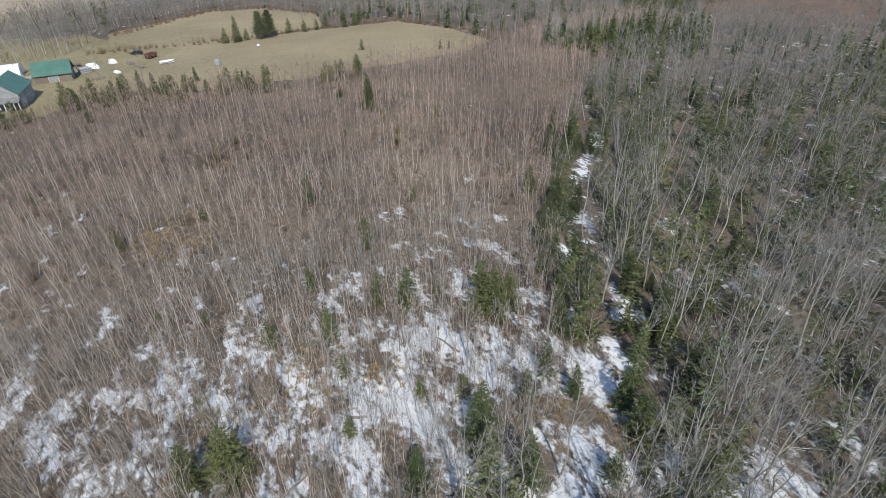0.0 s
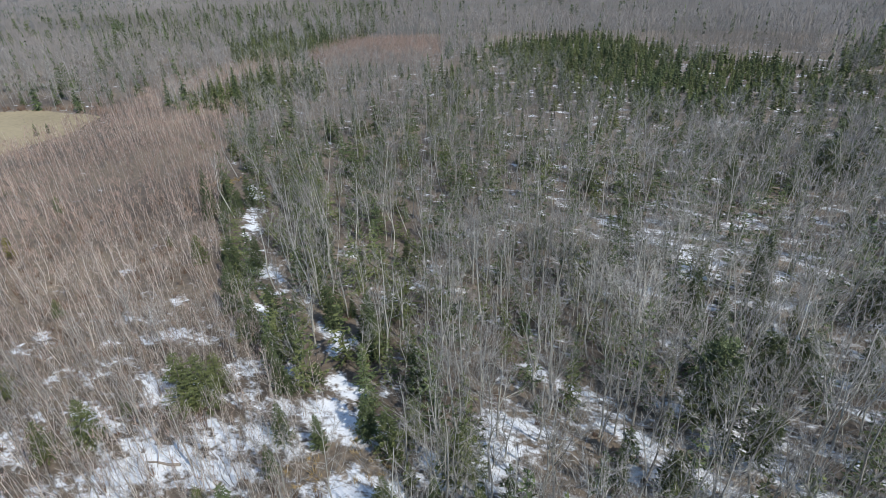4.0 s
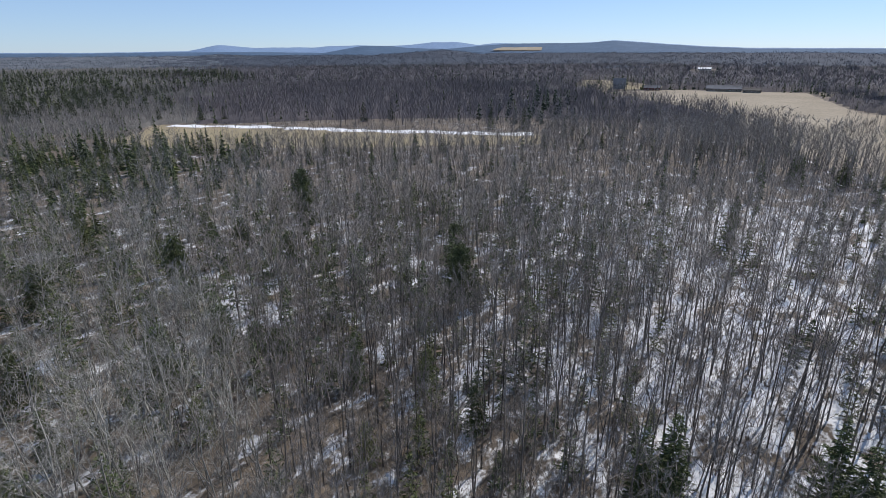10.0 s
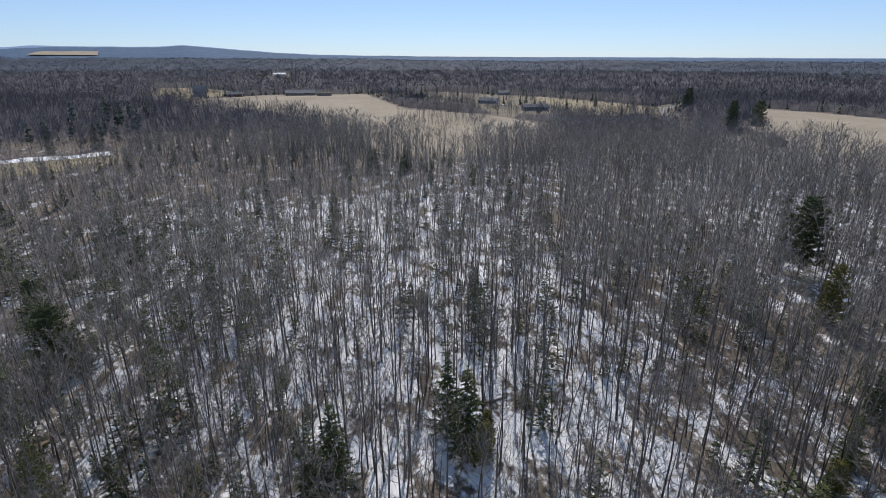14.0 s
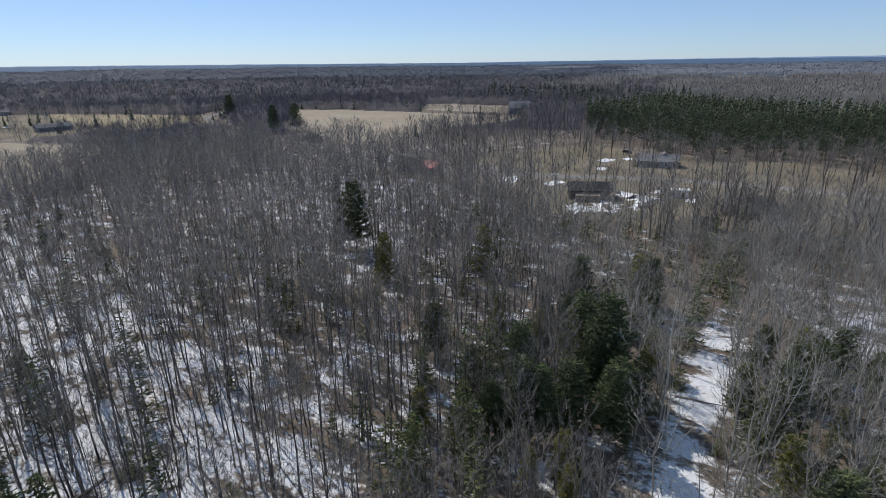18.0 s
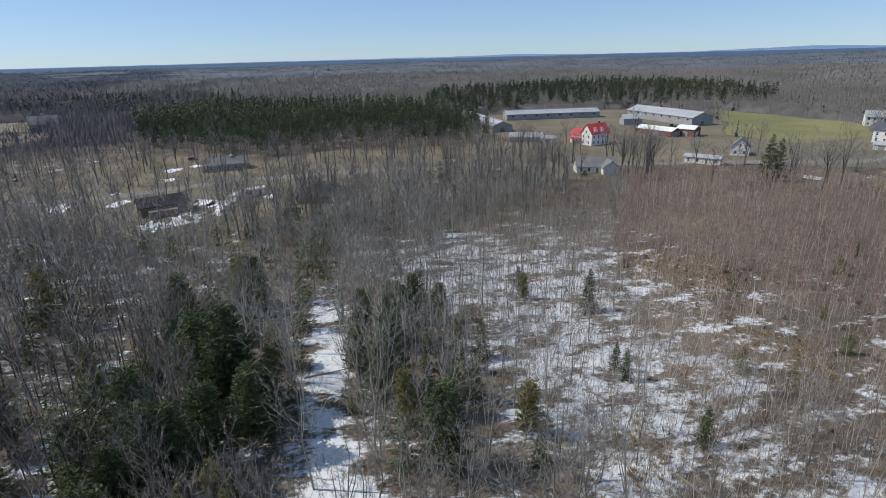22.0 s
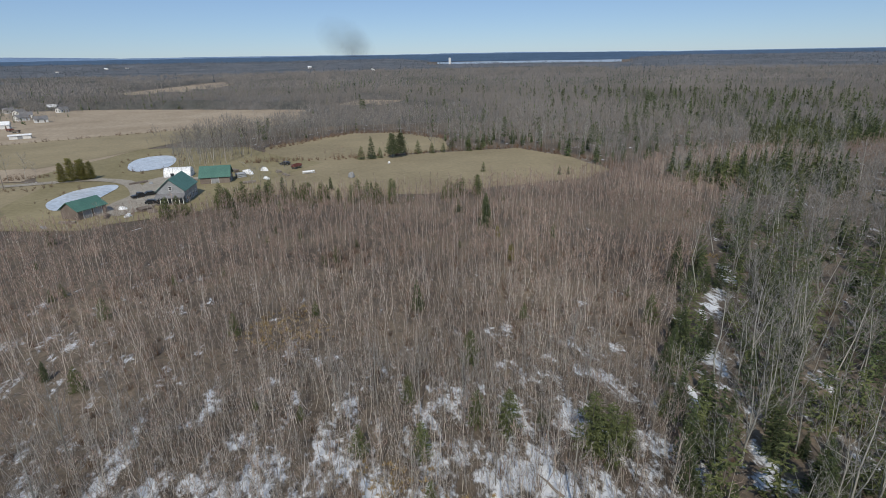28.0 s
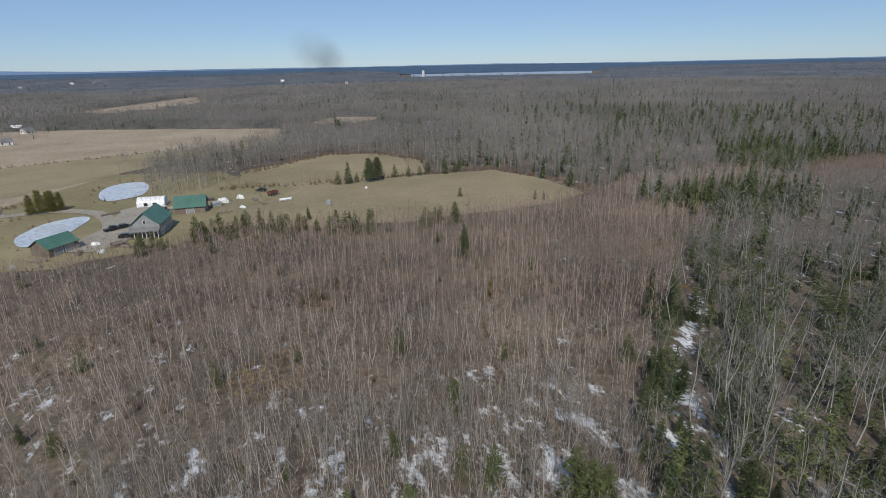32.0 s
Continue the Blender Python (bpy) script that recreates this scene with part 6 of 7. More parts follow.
# the white farm with the long dark barn
building("farmhouse", "tall white farmhouse with slate grey roof at the road", -216, 266, 30, 10, 9, 6.2, 9.4, M_WHITE, M_SLATEROOF, chimney=1.5)
building("farm_wing", "long white farmhouse wing with slate grey roof", -198, 271, 8, 24, 8, 3.4, 6.2, M_WHITE, M_SLATEROOF)
building("farm_wing", "white connecting building with slate grey roof", -206, 266, 50, 10, 7, 4, 7, M_WHITE, M_SLATEROOF)
building("farm_wing", "tall white end building next to a dark barn", -185.5, 275, 20, 7.5, 7, 6, 8.4, M_WHITE, M_SLATEROOF)
building("shed", "small white shed in front of the farmhouse", -199.5, 244.5, 30, 6, 4.5, 2.4, 3.6, M_WHITE, M_TIN, "shed", windows=False, doors=0, big_door=1)
building("house", "white house beyond the farm", -268, 317, 50, 9, 8, 5.5, 8.6, M_WHITE, M_TIN)
db = building("barn", "long faded red barn with blue-black metal roof", -168, 270.5, -13, 23, 12, 3.3, 7.0, M_DUSTYRED, M_SLATE, "barn", windows=False, doors=0)
for k in range(6):
    opening(db, "door" if k % 3 == 1 else "window", 1.8, 2.2 if k % 3 == 1 else 1.2, (-9 + k * 3.5, -6, 0.1 if k % 3 == 1 else 0.9), 0.0, M_WOODWALL, M_GLASS)

# trailers and far houses
for x, y, hd, L, W, e, lab in ((-173.5, 382, 18, 11, 3, 2.2, "long white trailer parked in a hay field"), (-210, 421, 12, 7, 3, 2.3, "white trailer among farm gear"), (-217, 373, 70, 9, 4, 2.3, "white shed trailer near the road"),
                               (-256, 384, 50, 6, 5, 4, "small white house by the road"), (-363, 343, 25, 14, 4, 2.4, "pale trailer at the wood edge")):
    building("trailer", lab, x, y, hd, L, W, e, e + 0.5, M_WHITE, M_TARP, "trailer", windows=False, doors=0, big_door=1)
for x, y, hd in ((-494, 995, 10), (-270, 587, 40), (-262, 640, 20), (-222, 575, 60), (-212, 447, 15), (-203, 484, 30), (-244, 612, 5), (-232, 530, 25), (-250, 560, 70), (-225, 505, 50)):
    building("house", "far white house beside a country road", x, y, hd, 8.5, 6.5, 2.8, 4.8, M_WHITE, M_GREYROOF if hd > 15 else M_TARP, "house", pitch=4.0)

for az, r, L, hd in VILLAGE:
    hx, hy = r * math.sin(radians(az)), r * math.cos(radians(az))
    ob = building("house", "white building of a far village", hx, hy, hd, L * 0.6, 7, 5.5, 8, M_WHITE, M_GREYROOF if hd else M_TARP, "house", pitch=6.0)
    ob.location.z = float(land_z(hx, hy)) - 0.2

# the roadside hamlet
hh = building("bungalow", "grey-green roofed bungalow in front of pines", -247.5, -47, 106, 16.5, 9, 2.8, 5.2, M_GREY, M_GREYROOF, chimney=5)
pd = part("porch_gable", gable_wall(4, 5, 2.8, 4.6), M_GREY, hh)
pd.matrix_basis = pose(3, 1.5, 1.2, 0, 0, 90)
part("porch_gable_roof", gable_roof(4, 5, 2.8, 4.6), M_GREYROOF, pd)
gr = building("garage", "dark garage with black shingle roof in snow", -177, -54.5, 114, 14, 8, 3.2, 5.4, M_WOODWALL, M_DARKROOF, "garage", windows=False, doors=0, big_door=2)
part("lean_to", box(-5, 3, -7.2, -4.02, 0, 2.2), M_WOODWALL, gr)
hip = new("house")
hip.matrix_basis = pose(-178, -5, 0.05, 0, 0, 72)
part("wall", box(-7.5, 7.5, -5, 5, 0, 2.4), M_WOODWALL, hip)
bm = bmesh.new()
low = [bm.verts.new((sx * 8.1, sy * 5.6, z)) for z in (2.3, 2.5) for sx, sy in ((-1, -1), (1, -1), (1, 1), (-1, 1))]
ends = [bm.verts.new((-2.6, 0, 6.6)), bm.verts.new((2.6, 0, 6.6))]
bm.faces.new(low[3::-1])
for a, b in ((0, 1), (1, 2), (2, 3), (3, 0)):
    bm.faces.new((low[a], low[b], low[b + 4], low[a + 4]))
bm.faces.new((low[4], low[5], ends[1], ends[0])), bm.faces.new((low[6], low[7], ends[0], ends[1]))
bm.faces.new((low[5], low[6], ends[1])), bm.faces.new((low[7], low[4], ends[0]))
part("roof", bm, M_DARKROOF, hip)
part("gable", gable_wall(5, 4, 2.4, 4.6), M_GREY, hip).matrix_basis = pose(-6.2, 0, 1.0, 0, 0, 0)
part("gable_roof", gable_roof(5, 4, 2.4, 4.6, 0.3), M_GREYROOF, hip).matrix_basis = pose(-6.2, 0, 1.0, 0, 0, 0)
for s, turn in ((-1, 0.0), (1, math.pi)):
    for u in (-5, -1.5, 2, 5.5):
        opening(hip, "window", 0.9, 1.2, (u, s * 5, 0.8), turn, M_WHITE, M_GLASS)
tagged(hip, "low house under a steep dark hipped roof", "house")
building("shed", "little dark shed at the wood edge", -157, -14.5, 95, 4.5, 3.4, 2.2, 3.3, M_WOODWALL, M_DARKROOF, "shed", windows=False, doors=0, big_door=1)
building("house", "grey house with partly red roof among trees", -188, -134, 94, 14, 9, 3, 5.6, M_GREY, M_DARKROOF)
building("shed", "red-roofed wing of a house among trees", -186, -124.5, 94, 6, 7, 3, 5, M_GREY, M_REDROOF, "shed", windows=False, doors=0)
building("shed", "dark shed below tall conifers", -234, -241, 60, 12, 7, 3, 5, M_WOODWALL, M_DARKROOF, "shed", windows=False, doors=0, big_door=1)
building("barn", "grey gambrel barn at a field edge", -452, -206, 110, 18, 12, 5, 10.5, M_GREY, M_GREYROOF, "barn", windows=False, doors=0, big_door=1)
building("camper", "white camper trailer parked on a lawn", -192, -29, 116, 6.5, 2.6, 2.6, 2.9, M_WHITE, M_TARP, "trailer", pitch=2.2)

# far farm south
building("barn", "tall grey barn beyond a straw field", 129, -682, 10, 14, 12, 5.5, 12, M_GREY, M_GREYROOF, "barn", windows=False, doors=0, big_door=1)
building("house", "low dark house beyond a straw field", 91, -674, 4, 17, 8, 3, 5.4, M_REDWALL, M_GREYROOF)
building("house", "long low brown house beside a road", 18, -684, 0, 34, 10, 3.2, 6.2, M_WOODWALL, M_GREYROOF)
building("house", "low brown outbuilding at a field edge", -9, -673, 0, 17, 8, 2.8, 4.6, M_WOODWALL, M_DARKROOF)
building("house", "pale grey house behind bare trees", -166, -530, -30, 18, 9, 3, 5.4, M_GREY, M_GREYROOF)
building("house", "blue-grey low house near a road", -184, -452, -5, 22, 8, 3, 5.2, M_GREY, M_GREYROOF)
building("house", "white house on a far rise", 75, -1330, 0, 26, 12, 5, 8, M_WHITE, M_TARP)
building("house", "grey house in far woods", -222, -646, 0, 14, 8, 3, 5, M_GREY, M_GREYROOF)
building("house", "dark house in far woods", -113, -628, 0, 18, 9, 3.5, 6, M_WOODWALL, M_DARKROOF)

# ---- vehicles and yard things ----


def car(x, y, heading, paint, label, pickup=False):
    base = new("car")
    base.matrix_basis = pose(x, y, 0.14, 0, 0, heading)
    bm = bmesh.new()
    if pickup:
        prof = [(-2.7, 0.45), (2.6, 0.45), (2.65, 0.95), (1.3, 1.1), (0.8, 1.8), (-0.7, 1.85), (-0.8, 1.15), (-2.7, 1.1)]
    else:
        prof = [(-2.2, 0.4), (2.2, 0.4), (2.25, 0.85), (1.2, 1.0), (0.5, 1.5), (-1.3, 1.52), (-2.0, 1.05), (-2.25, 0.95)]
    a = [bm.verts.new((px, -0.88, pz)) for px, pz in prof]
    b = [bm.verts.new((px, 0.88, pz)) for px, pz in prof]
    bm.faces.new(a), bm.faces.new(b[::-1])
    for i in range(len(prof)):
        j = (i + 1) % len(prof)
        bm.faces.new((a[i], b[i], b[j], a[j]))
    bmesh.ops.recalc_face_normals(bm, faces=bm.faces)
    bmesh.ops.bevel(bm, geom=list(bm.edges), offset=0.06, segments=2, affect="EDGES")
    body = part("body", bm, paint, base)
    part("side_glass", box(-0.6 if pickup else -1.2, 0.55, -0.9, 0.9, 1.1, 1.42), M_GLASS, body)
    for sx in (-1.4, 1.45):
        for sy in (-0.8, 0.8):
            bm = bmesh.new()
            bmesh.ops.create_cone(bm, cap_ends=True, segments=16, radius1=0.36, radius2=0.36, depth=0.24, matrix=Matrix.Translation((sx, sy, 0.3)) @ Matrix.Rotation(math.pi / 2, 4, "X"))
            wh = part("wheel", bm, M_RUBBER, base)
            bm = bmesh.new()
            bmesh.ops.create_cone(bm, cap_ends=True, segments=12, radius1=0.2, radius2=0.2, depth=0.27, matrix=Matrix.Translation((sx, sy, 0.3)) @ Matrix.Rotation(math.pi / 2, 4, "X"))
            part("rim", bm, M_TIN, wh)
    return tagged(base, label, "car")


car(-59, 196.5, 40, M_BLACKPAINT, "dark pickup truck parked on a gravel drive", True)
car(-56, 199, 30, M_BLACKPAINT, "dark car parked near the green-roofed house")
car(-52.5, 186, 10, M_BLACKPAINT, "dark car parked in front of a porch")
car(-13, 242, 160, M_BLACKPAINT, "dark vehicle standing in the back yard")
car(-276, -67, 70, M_BLACKPAINT, "dark car parked by a bungalow")
car(-172, -500, 20, M_WHITEPAINT, "white car parked near a far house")
car(-207, 257, 60, M_BLACKPAINT, "dark car parked beside the white farm")
car(-197, 252, 80, M_BLACKPAINT, "dark pickup truck at the white farm", True)


def mound(L, W, H, g):
    """A covered heap: a lumpy dome that reaches the ground all round."""
    bm = bmesh.new()
    n, rows = 18, 6
    rings = []
    for i in range(rows):
        f = 1 - i / rows
        ring = []
        for k in range(n):
            a = 2 * math.pi * k / n
            q = (f ** 0.45) * (1 + 0.12 * math.sin(3 * a + L) + float(g.uniform(-0.07, 0.07)))
            ring.append(bm.verts.new((L / 2 * q * math.cos(a), W / 2 * q * math.sin(a), H * (1 - f ** 1.8) * float(g.uniform(0.86, 1.1)) if i else 0.0)))
        rings.append(ring)
    top = bm.verts.new((0, 0, H))
    for a, b in zip(rings[:-1], rings[1:]):
        for k in range(n):
            bm.faces.new((a[k], a[(k + 1) % n], b[(k + 1) % n], b[k]))
    for k in range(n):
        bm.faces.new((rings[-1][k], rings[-1][(k + 1) % n], top))
    bm.faces.new(rings[0][::-1])
    return bm


def hull(L, W, H):
    """A boat under its cover: pointed bow, flat stern, ridged top."""
    bm = bmesh.new()
    secs = [(-0.5, 0.8), (-0.2, 1.0), (0.15, 0.95), (0.35, 0.6), (0.5, 0.05)]
    rows = [[bm.verts.new((L * u, W / 2 * w * y, H * z)) for y, z in ((-0.55, 0.0), (-1.0, 0.6), (0.0, 1.0), (1.0, 0.6), (0.55, 0.0))] for u, w in secs]
    for a, b in zip(rows[:-1], rows[1:]):
        for k in range(5):
            bm.faces.new((a[k], a[(k + 1) % 5], b[(k + 1) % 5], b[k]))
    bm.faces.new(rows[0]), bm.faces.new(rows[-1][::-1])
    bmesh.ops.recalc_face_normals(bm, faces=bm.faces)
    return bm


def pile(base, piece, L, W, H, mat, g):
    """Stacked boards, logs or sheets, each piece a part."""
    layers, per = max(2, int(H / 0.3)), max(3, int(W / 0.5))
    for i in range(layers):
        for k in range(per - i % 2):
            y0, l = (k - per / 2 + 0.5 * (i % 2)) * W / per, L * float(g.uniform(0.75, 1.0))
            bm = box(-l / 2, l / 2, y0, y0 + W / per * 0.88, i * H / layers, (i + 0.92) * H / layers)
            bmesh.ops.bevel(bm, geom=list(bm.edges), offset=0.03, segments=1, affect="EDGES")
            part(piece, bm, mat, base)


def wheel(base, x, y, r, w=0.3):
    bm = bmesh.new()
    bmesh.ops.create_cone(bm, cap_ends=True, segments=16, radius1=r, radius2=r, depth=w, matrix=Matrix.Translation((x, y, r)) @ Matrix.Rotation(math.pi / 2, 4, "X"))
    wh = part("wheel", bm, M_RUBBER, base)
    bm = bmesh.new()
    bmesh.ops.create_cone(bm, cap_ends=True, segments=12, radius1=r * 0.5, radius2=r * 0.5, depth=w + 0.04, matrix=Matrix.Translation((x, y, r)) @ Matrix.Rotation(math.pi / 2, 4, "X"))
    part("rim", bm, M_TIN, wh)


def wagon(base, L, W, mat):
    part("bed", box(-L / 2, L / 2, -W / 2, W / 2, 0.9, 1.1), mat, base)
    for s in (-1, 1):
        part("side_board", box(-L / 2, L / 2, s * W / 2 - 0.05, s * W / 2 + 0.05, 1.1, 1.8), mat, base)
        part("end_board", box(s * L / 2 - 0.05, s * L / 2 + 0.05, -W / 2, W / 2, 1.1, 1.8), mat, base)
        for u in (-L * 0.33, L * 0.33):
            wheel(base, u, s * (W / 2 - 0.15), 0.45)
    part("drawbar", box(L / 2, L / 2 + 1.6, -0.07, 0.07, 0.5, 0.64), M_GREY, base)


def tractor(base, mat):
    bm = box(-0.2, 2.3, -0.45, 0.45, 0.9, 1.75)
    bmesh.ops.bevel(bm, geom=list(bm.edges), offset=0.1, segments=2, affect="EDGES")
    part("bonnet", bm, mat, base)
    part("chassis", box(-1.4, 2.2, -0.35, 0.35, 0.6, 0.95), M_GREY, base)
    cab = part("cab", box(-1.5, -0.1, -0.7, 0.7, 1.0, 2.6), M_GLASS, base)
    part("cab_roof", box(-1.65, 0.05, -0.8, 0.8, 2.6, 2.75), mat, cab)
    part("exhaust", box(1.3, 1.4, 0.3, 0.4, 1.7, 2.5), M_GREY, base)
    for s in (-1, 1):
        wheel(base, -0.9, s * 0.85, 0.85, 0.4)
        wheel(base, 1.8, s * 0.75, 0.5, 0.3)


g = np.random.default_rng(21)
HOUSE_CLUTTER = (
        (-27, 227, 6, 3, 1.6, M_TARP, "tarp_heap", "heap under pale tarpaulins beside a shed"), (-21, 231, 4, 2, 1.5, M_TARP, "tarp_heap", "white wrapped bales in the back yard"),
        (-29, 221, 4, 3, 1.6, M_TIN, "scrap_heap", "grey scrap heap next to the green shed"), (-3, 220, 5, 1.9, 1.1, M_TARP, "boat", "covered white boat on the grass"),
        (13, 207, 2.6, 2, 2.0, M_GREY, "tarp_heap", "grey covered stack in the hay field"), (31, 231, 1.6, 1.2, 0.8, M_TARP, "feed_tub", "small white tub in the field"),
        (16, 178, 7, 3, 1.0, M_POLE, "lumber_pile", "pale lumber pile at the field edge"), (-53, 178, 4, 3, 1.0, M_WOODWALL, "woodpile", "firewood pile near the garage"),
        (-60, 181, 3, 2, 0.9, M_TARP, "tarp_heap", "white tarpaulin heap by the drive"), (-66, 221, 7, 1.6, 0.6, M_WOODWALL, "lumber_pile", "weathered lumber stack beside the drive"))
OTHER_CLUTTER = (
        (-61, 219, 3, 1.6, 0.6, M_GREY, "rock_heap", "pale rock heap on the lawn island"), (-111, 178, 7, 2, 1.0, M_POLE, "lumber_pile", "long pale pile at the thicket edge"),
        (-104, 180, 5, 2, 1.2, M_TARP, "tarp_heap", "white covered heap at the thicket edge"), (-198, 425, 5, 2.4, 2, M_REDWALL, "farm_wagon", "rusty farm wagon in the field"),
        (-190, 415, 4.5, 2.2, 2, M_WOODWALL, "farm_wagon", "old weathered farm wagon beside a trailer"), (-300, 205, 7, 4, 3, M_DEADGRASS, "tractor", "yellow farm tractor between barns"),
        (-33, 233, 5, 2.2, 1.0, M_WOODWALL, "lumber_pile", "brown boards stacked behind the green shed"), (-15, 226, 4, 2, 0.8, M_POLE, "lumber_pile", "grey planks lying in the back yard"), (-8, 232, 4.4, 2, 1.6, M_REDWALL, "farm_wagon", "small rusty wagon in the back yard"),
        (-25, 209, 5, 2, 0.7, M_POLE, "lumber_pile", "pale boards lying behind the green shed"), (-19, 214, 4, 1.6, 0.9, M_TARP, "tarp_heap", "pale sheet over a heap on the grass"), (-12, 219, 6, 1.5, 0.6, M_POLE, "lumber_pile", "long pale planks on brown grass"),
        (-50, 175, 3, 1.6, 0.7, M_POLE, "lumber_pile", "pale boards before the glazed porch"), (-56, 172, 3, 2, 0.8, M_TARP, "tarp_heap", "white sheeting at the thicket edge"), (-62, 173, 4, 1.5, 0.6, M_WOODWALL, "woodpile", "split firewood at the drive end"),
        (-71, 169, 5, 1.4, 0.6, M_POLE, "lumber_pile", "pale planks along the garage"), (-46, 174, 2.4, 1.8, 1.1, M_GREY, "tarp_heap", "grey covered stack before the house"), (-76, 166, 3, 1.4, 0.5, M_GREY, "rock_heap", "grey stones behind the garage"),
        (-172, -35, 4, 2, 0.8, M_WOODWALL, "woodpile", "stacked boards behind the garage"), (-166, -45, 6, 2, 0.7, M_WOODWALL, "woodpile", "firewood rows behind the garage"))
for x, y, L, W, H, mat, nm, lab in HOUSE_CLUTTER + OTHER_CLUTTER:
    turn = float(g.uniform(0, 180))
    if nm in ("lumber_pile", "woodpile", "scrap_heap", "farm_wagon", "tractor"):
        ob = new(nm)
        if nm == "farm_wagon":
            wagon(ob, L, W, mat)
        elif nm == "tractor":
            tractor(ob, mat)
        else:
            pile(ob, {"lumber_pile": "board", "woodpile": "log", "scrap_heap": "metal_sheet"}[nm], L, W, H, mat, g)
    else:
        ob = part(nm, hull(L, W, H) if nm == "boat" else mound(L, W, H, g), mat)
    ob.matrix_basis = pose(x, y, 0.2, 0, 0, turn)
    tagged(ob, lab, nm.replace("_", " "))


def pole(x, y, h=10.5):
    base = new("utility_pole")
    base.matrix_basis = pose(x, y, 0, 0, 0, 30)
    V, F = tube([(0, 0, -0.1), (0.05, 0, h * 0.5), (0, 0, h)], (0.17, 0.15, 0.12), 8)
    ob = new("pole", mesh_of("pole", V, F, [M_POLE]))
    ob.parent = base
    arm = part("crossarm", box(-1.2, 1.2, -0.19, -0.08, h - 0.9, h - 0.72), M_POLE, base)
    for u in (-1.0, 0.0, 1.0):
        bm = bmesh.new()
        bmesh.ops.create_cone(bm, cap_ends=True, segments=8, radius1=0.06, radius2=0.04, depth=0.2, matrix=Matrix.Translation((u, -0.13, h - 0.6)))
        part("insulator", bm, M_GREY, arm)
    return tagged(base, "weathered wooden utility pole beside the road", "pole", "utility poles along the road")


for x, y in ((-112.6, 226), (-150, 238), (-176.7, 232), (-240, 320), (-212, 20), (-206, 90)):
    pole(x, y)

for i, (x, y, r) in enumerate(((-187, -44, 4), (-183, -38, 4.5), (-189, -24, 2.4), (-166, -46, 6), (-160, -54, 5), (-172, -36, 3.5), (-251, -70, 4), (-258, -62, 3), (-196, -36, 2.5), (-192, -73, 4), (-205, -78, 4), (-236, 52, 2.5), (-212, 64, 2.5), (-160, 168, 3), (-190, -90, 5), (-230, -66, 3))):
    pts = []
    for k in range(22):
        q = r * (0.25 + 1.1 * float(vnoise(k * 1.9, i * 7.7, 1.0, 3)))
        pts.append((x + q * math.cos(k * math.pi / 11) * 1.5, y + q * math.sin(k * math.pi / 11)))
    sheet("snow_patch", pts, M_SNOW, "patch of old snow on a lawn", 0.225, 0.5, "snow")
g = np.random.default_rng(41)
BUSH = [conifer(g, 2.6, 9, 9, 0.5, 0.03, -0.1, 10, 0.3, 0.05, 0.05, 0.35, True) for _ in range(2)]
bushes = [tree_thing("evergreen_bush", p, (M_BARK, M_SPRUCE), "round clipped evergreen bush beside a house wall", "bush", "evergreen bushes at the houses") for p in BUSH]
plant(bushes, [(-241.5, -55), (-246, -38), (-241, -41), (-188, 93), (-200, 108), (-186, 104)], [1.1, 1.2, 0.9, 0.9, 0.8, 0.8])

# far water and the tank above it
lake = [(2250 * math.sin(radians(a)), 2250 * math.cos(radians(a))) for a in range(13, 32)] + [(2940 * math.sin(radians(a)), 2940 * math.cos(radians(a))) for a in range(31, 12, -1)]
sheet("lake", lake, M_LAKE, "pale frozen lake on the horizon", 9.6, 1.0, "water")


def water_tank(x, y):
    base = new("water_tank")
    base.matrix_basis = pose(x, y, float(land_z(x, y)) - 0.3)
    bm = bmesh.new()
    bmesh.ops.create_cone(bm, cap_ends=True, segments=24, radius1=5, radius2=5, depth=24, matrix=Matrix.Translation((0, 0, 12)))
    part("tank", bm, M_WHITE, base)
    bm = bmesh.new()
    bmesh.ops.create_cone(bm, cap_ends=True, segments=24, radius1=5.1, radius2=0.6, depth=2.2, matrix=Matrix.Translation((0, 0, 25.1)))
    part("roof", bm, M_TIN, base)
    return tagged(base, "white water tank standing beside a far lake", "tank")


water_tank(554, 2182)

# trees of the yards and hedgerows
g = np.random.default_rng(31)
YARD_PAIRS = [bare_tree(g, h, 24, 120, 330, 0.26, 0.27, 0.23, 0.0195, 1.15, 4, 4, True, 0.05, 3, 1) for h in (12, 14, 15)]
protos = [tree_thing("yard_tree", p, (M_BARK, M_DARKTWIG), "large bare maple standing near houses", "tree", "bare trees round the houses") for p in YARD_PAIRS]
YARD_TREES = [(-246, 50), (-245, 62), (-208, 63), (-189, 40), (-204, 28), (-198, 71), (-192, 84), (-176, 108), (-150, 170), (-164, 130), (-228, 72), (-236, 84), (-218, 92), (-215, 48), (-163, 5), (-158, -6), (-150, 8), (-172, 30), (-165, 50), (-169, 68), (-205, 56), (-163, 74), (-160, -28), (-158, -70), (-166, -82), (-160, -95), (-172, -100), (-186, -108), (-200, -112), (-232, -8), (-240, 25), (-222, 40), (-185, 118), (-206, 130), (-188, 140), (-182, 158)]
HEDGE_TREES = [(-62, 292), (-55, 286), (-50, 296), (-44, 288), (-38, 300), (-48, 308), (-58, 304), (-33, 292), (-36, 310), (-150, 150), (-146, 158), (-160, 160), (-152, 166), (-170, 168), (-240, -210), (-232, -220), (-250, -215), (-225, -205), (-228, 300), (-245, 110), (-250, 150), (-232, 112), (-300, -420), (-212, 190)]
spots = YARD_TREES + HEDGE_TREES
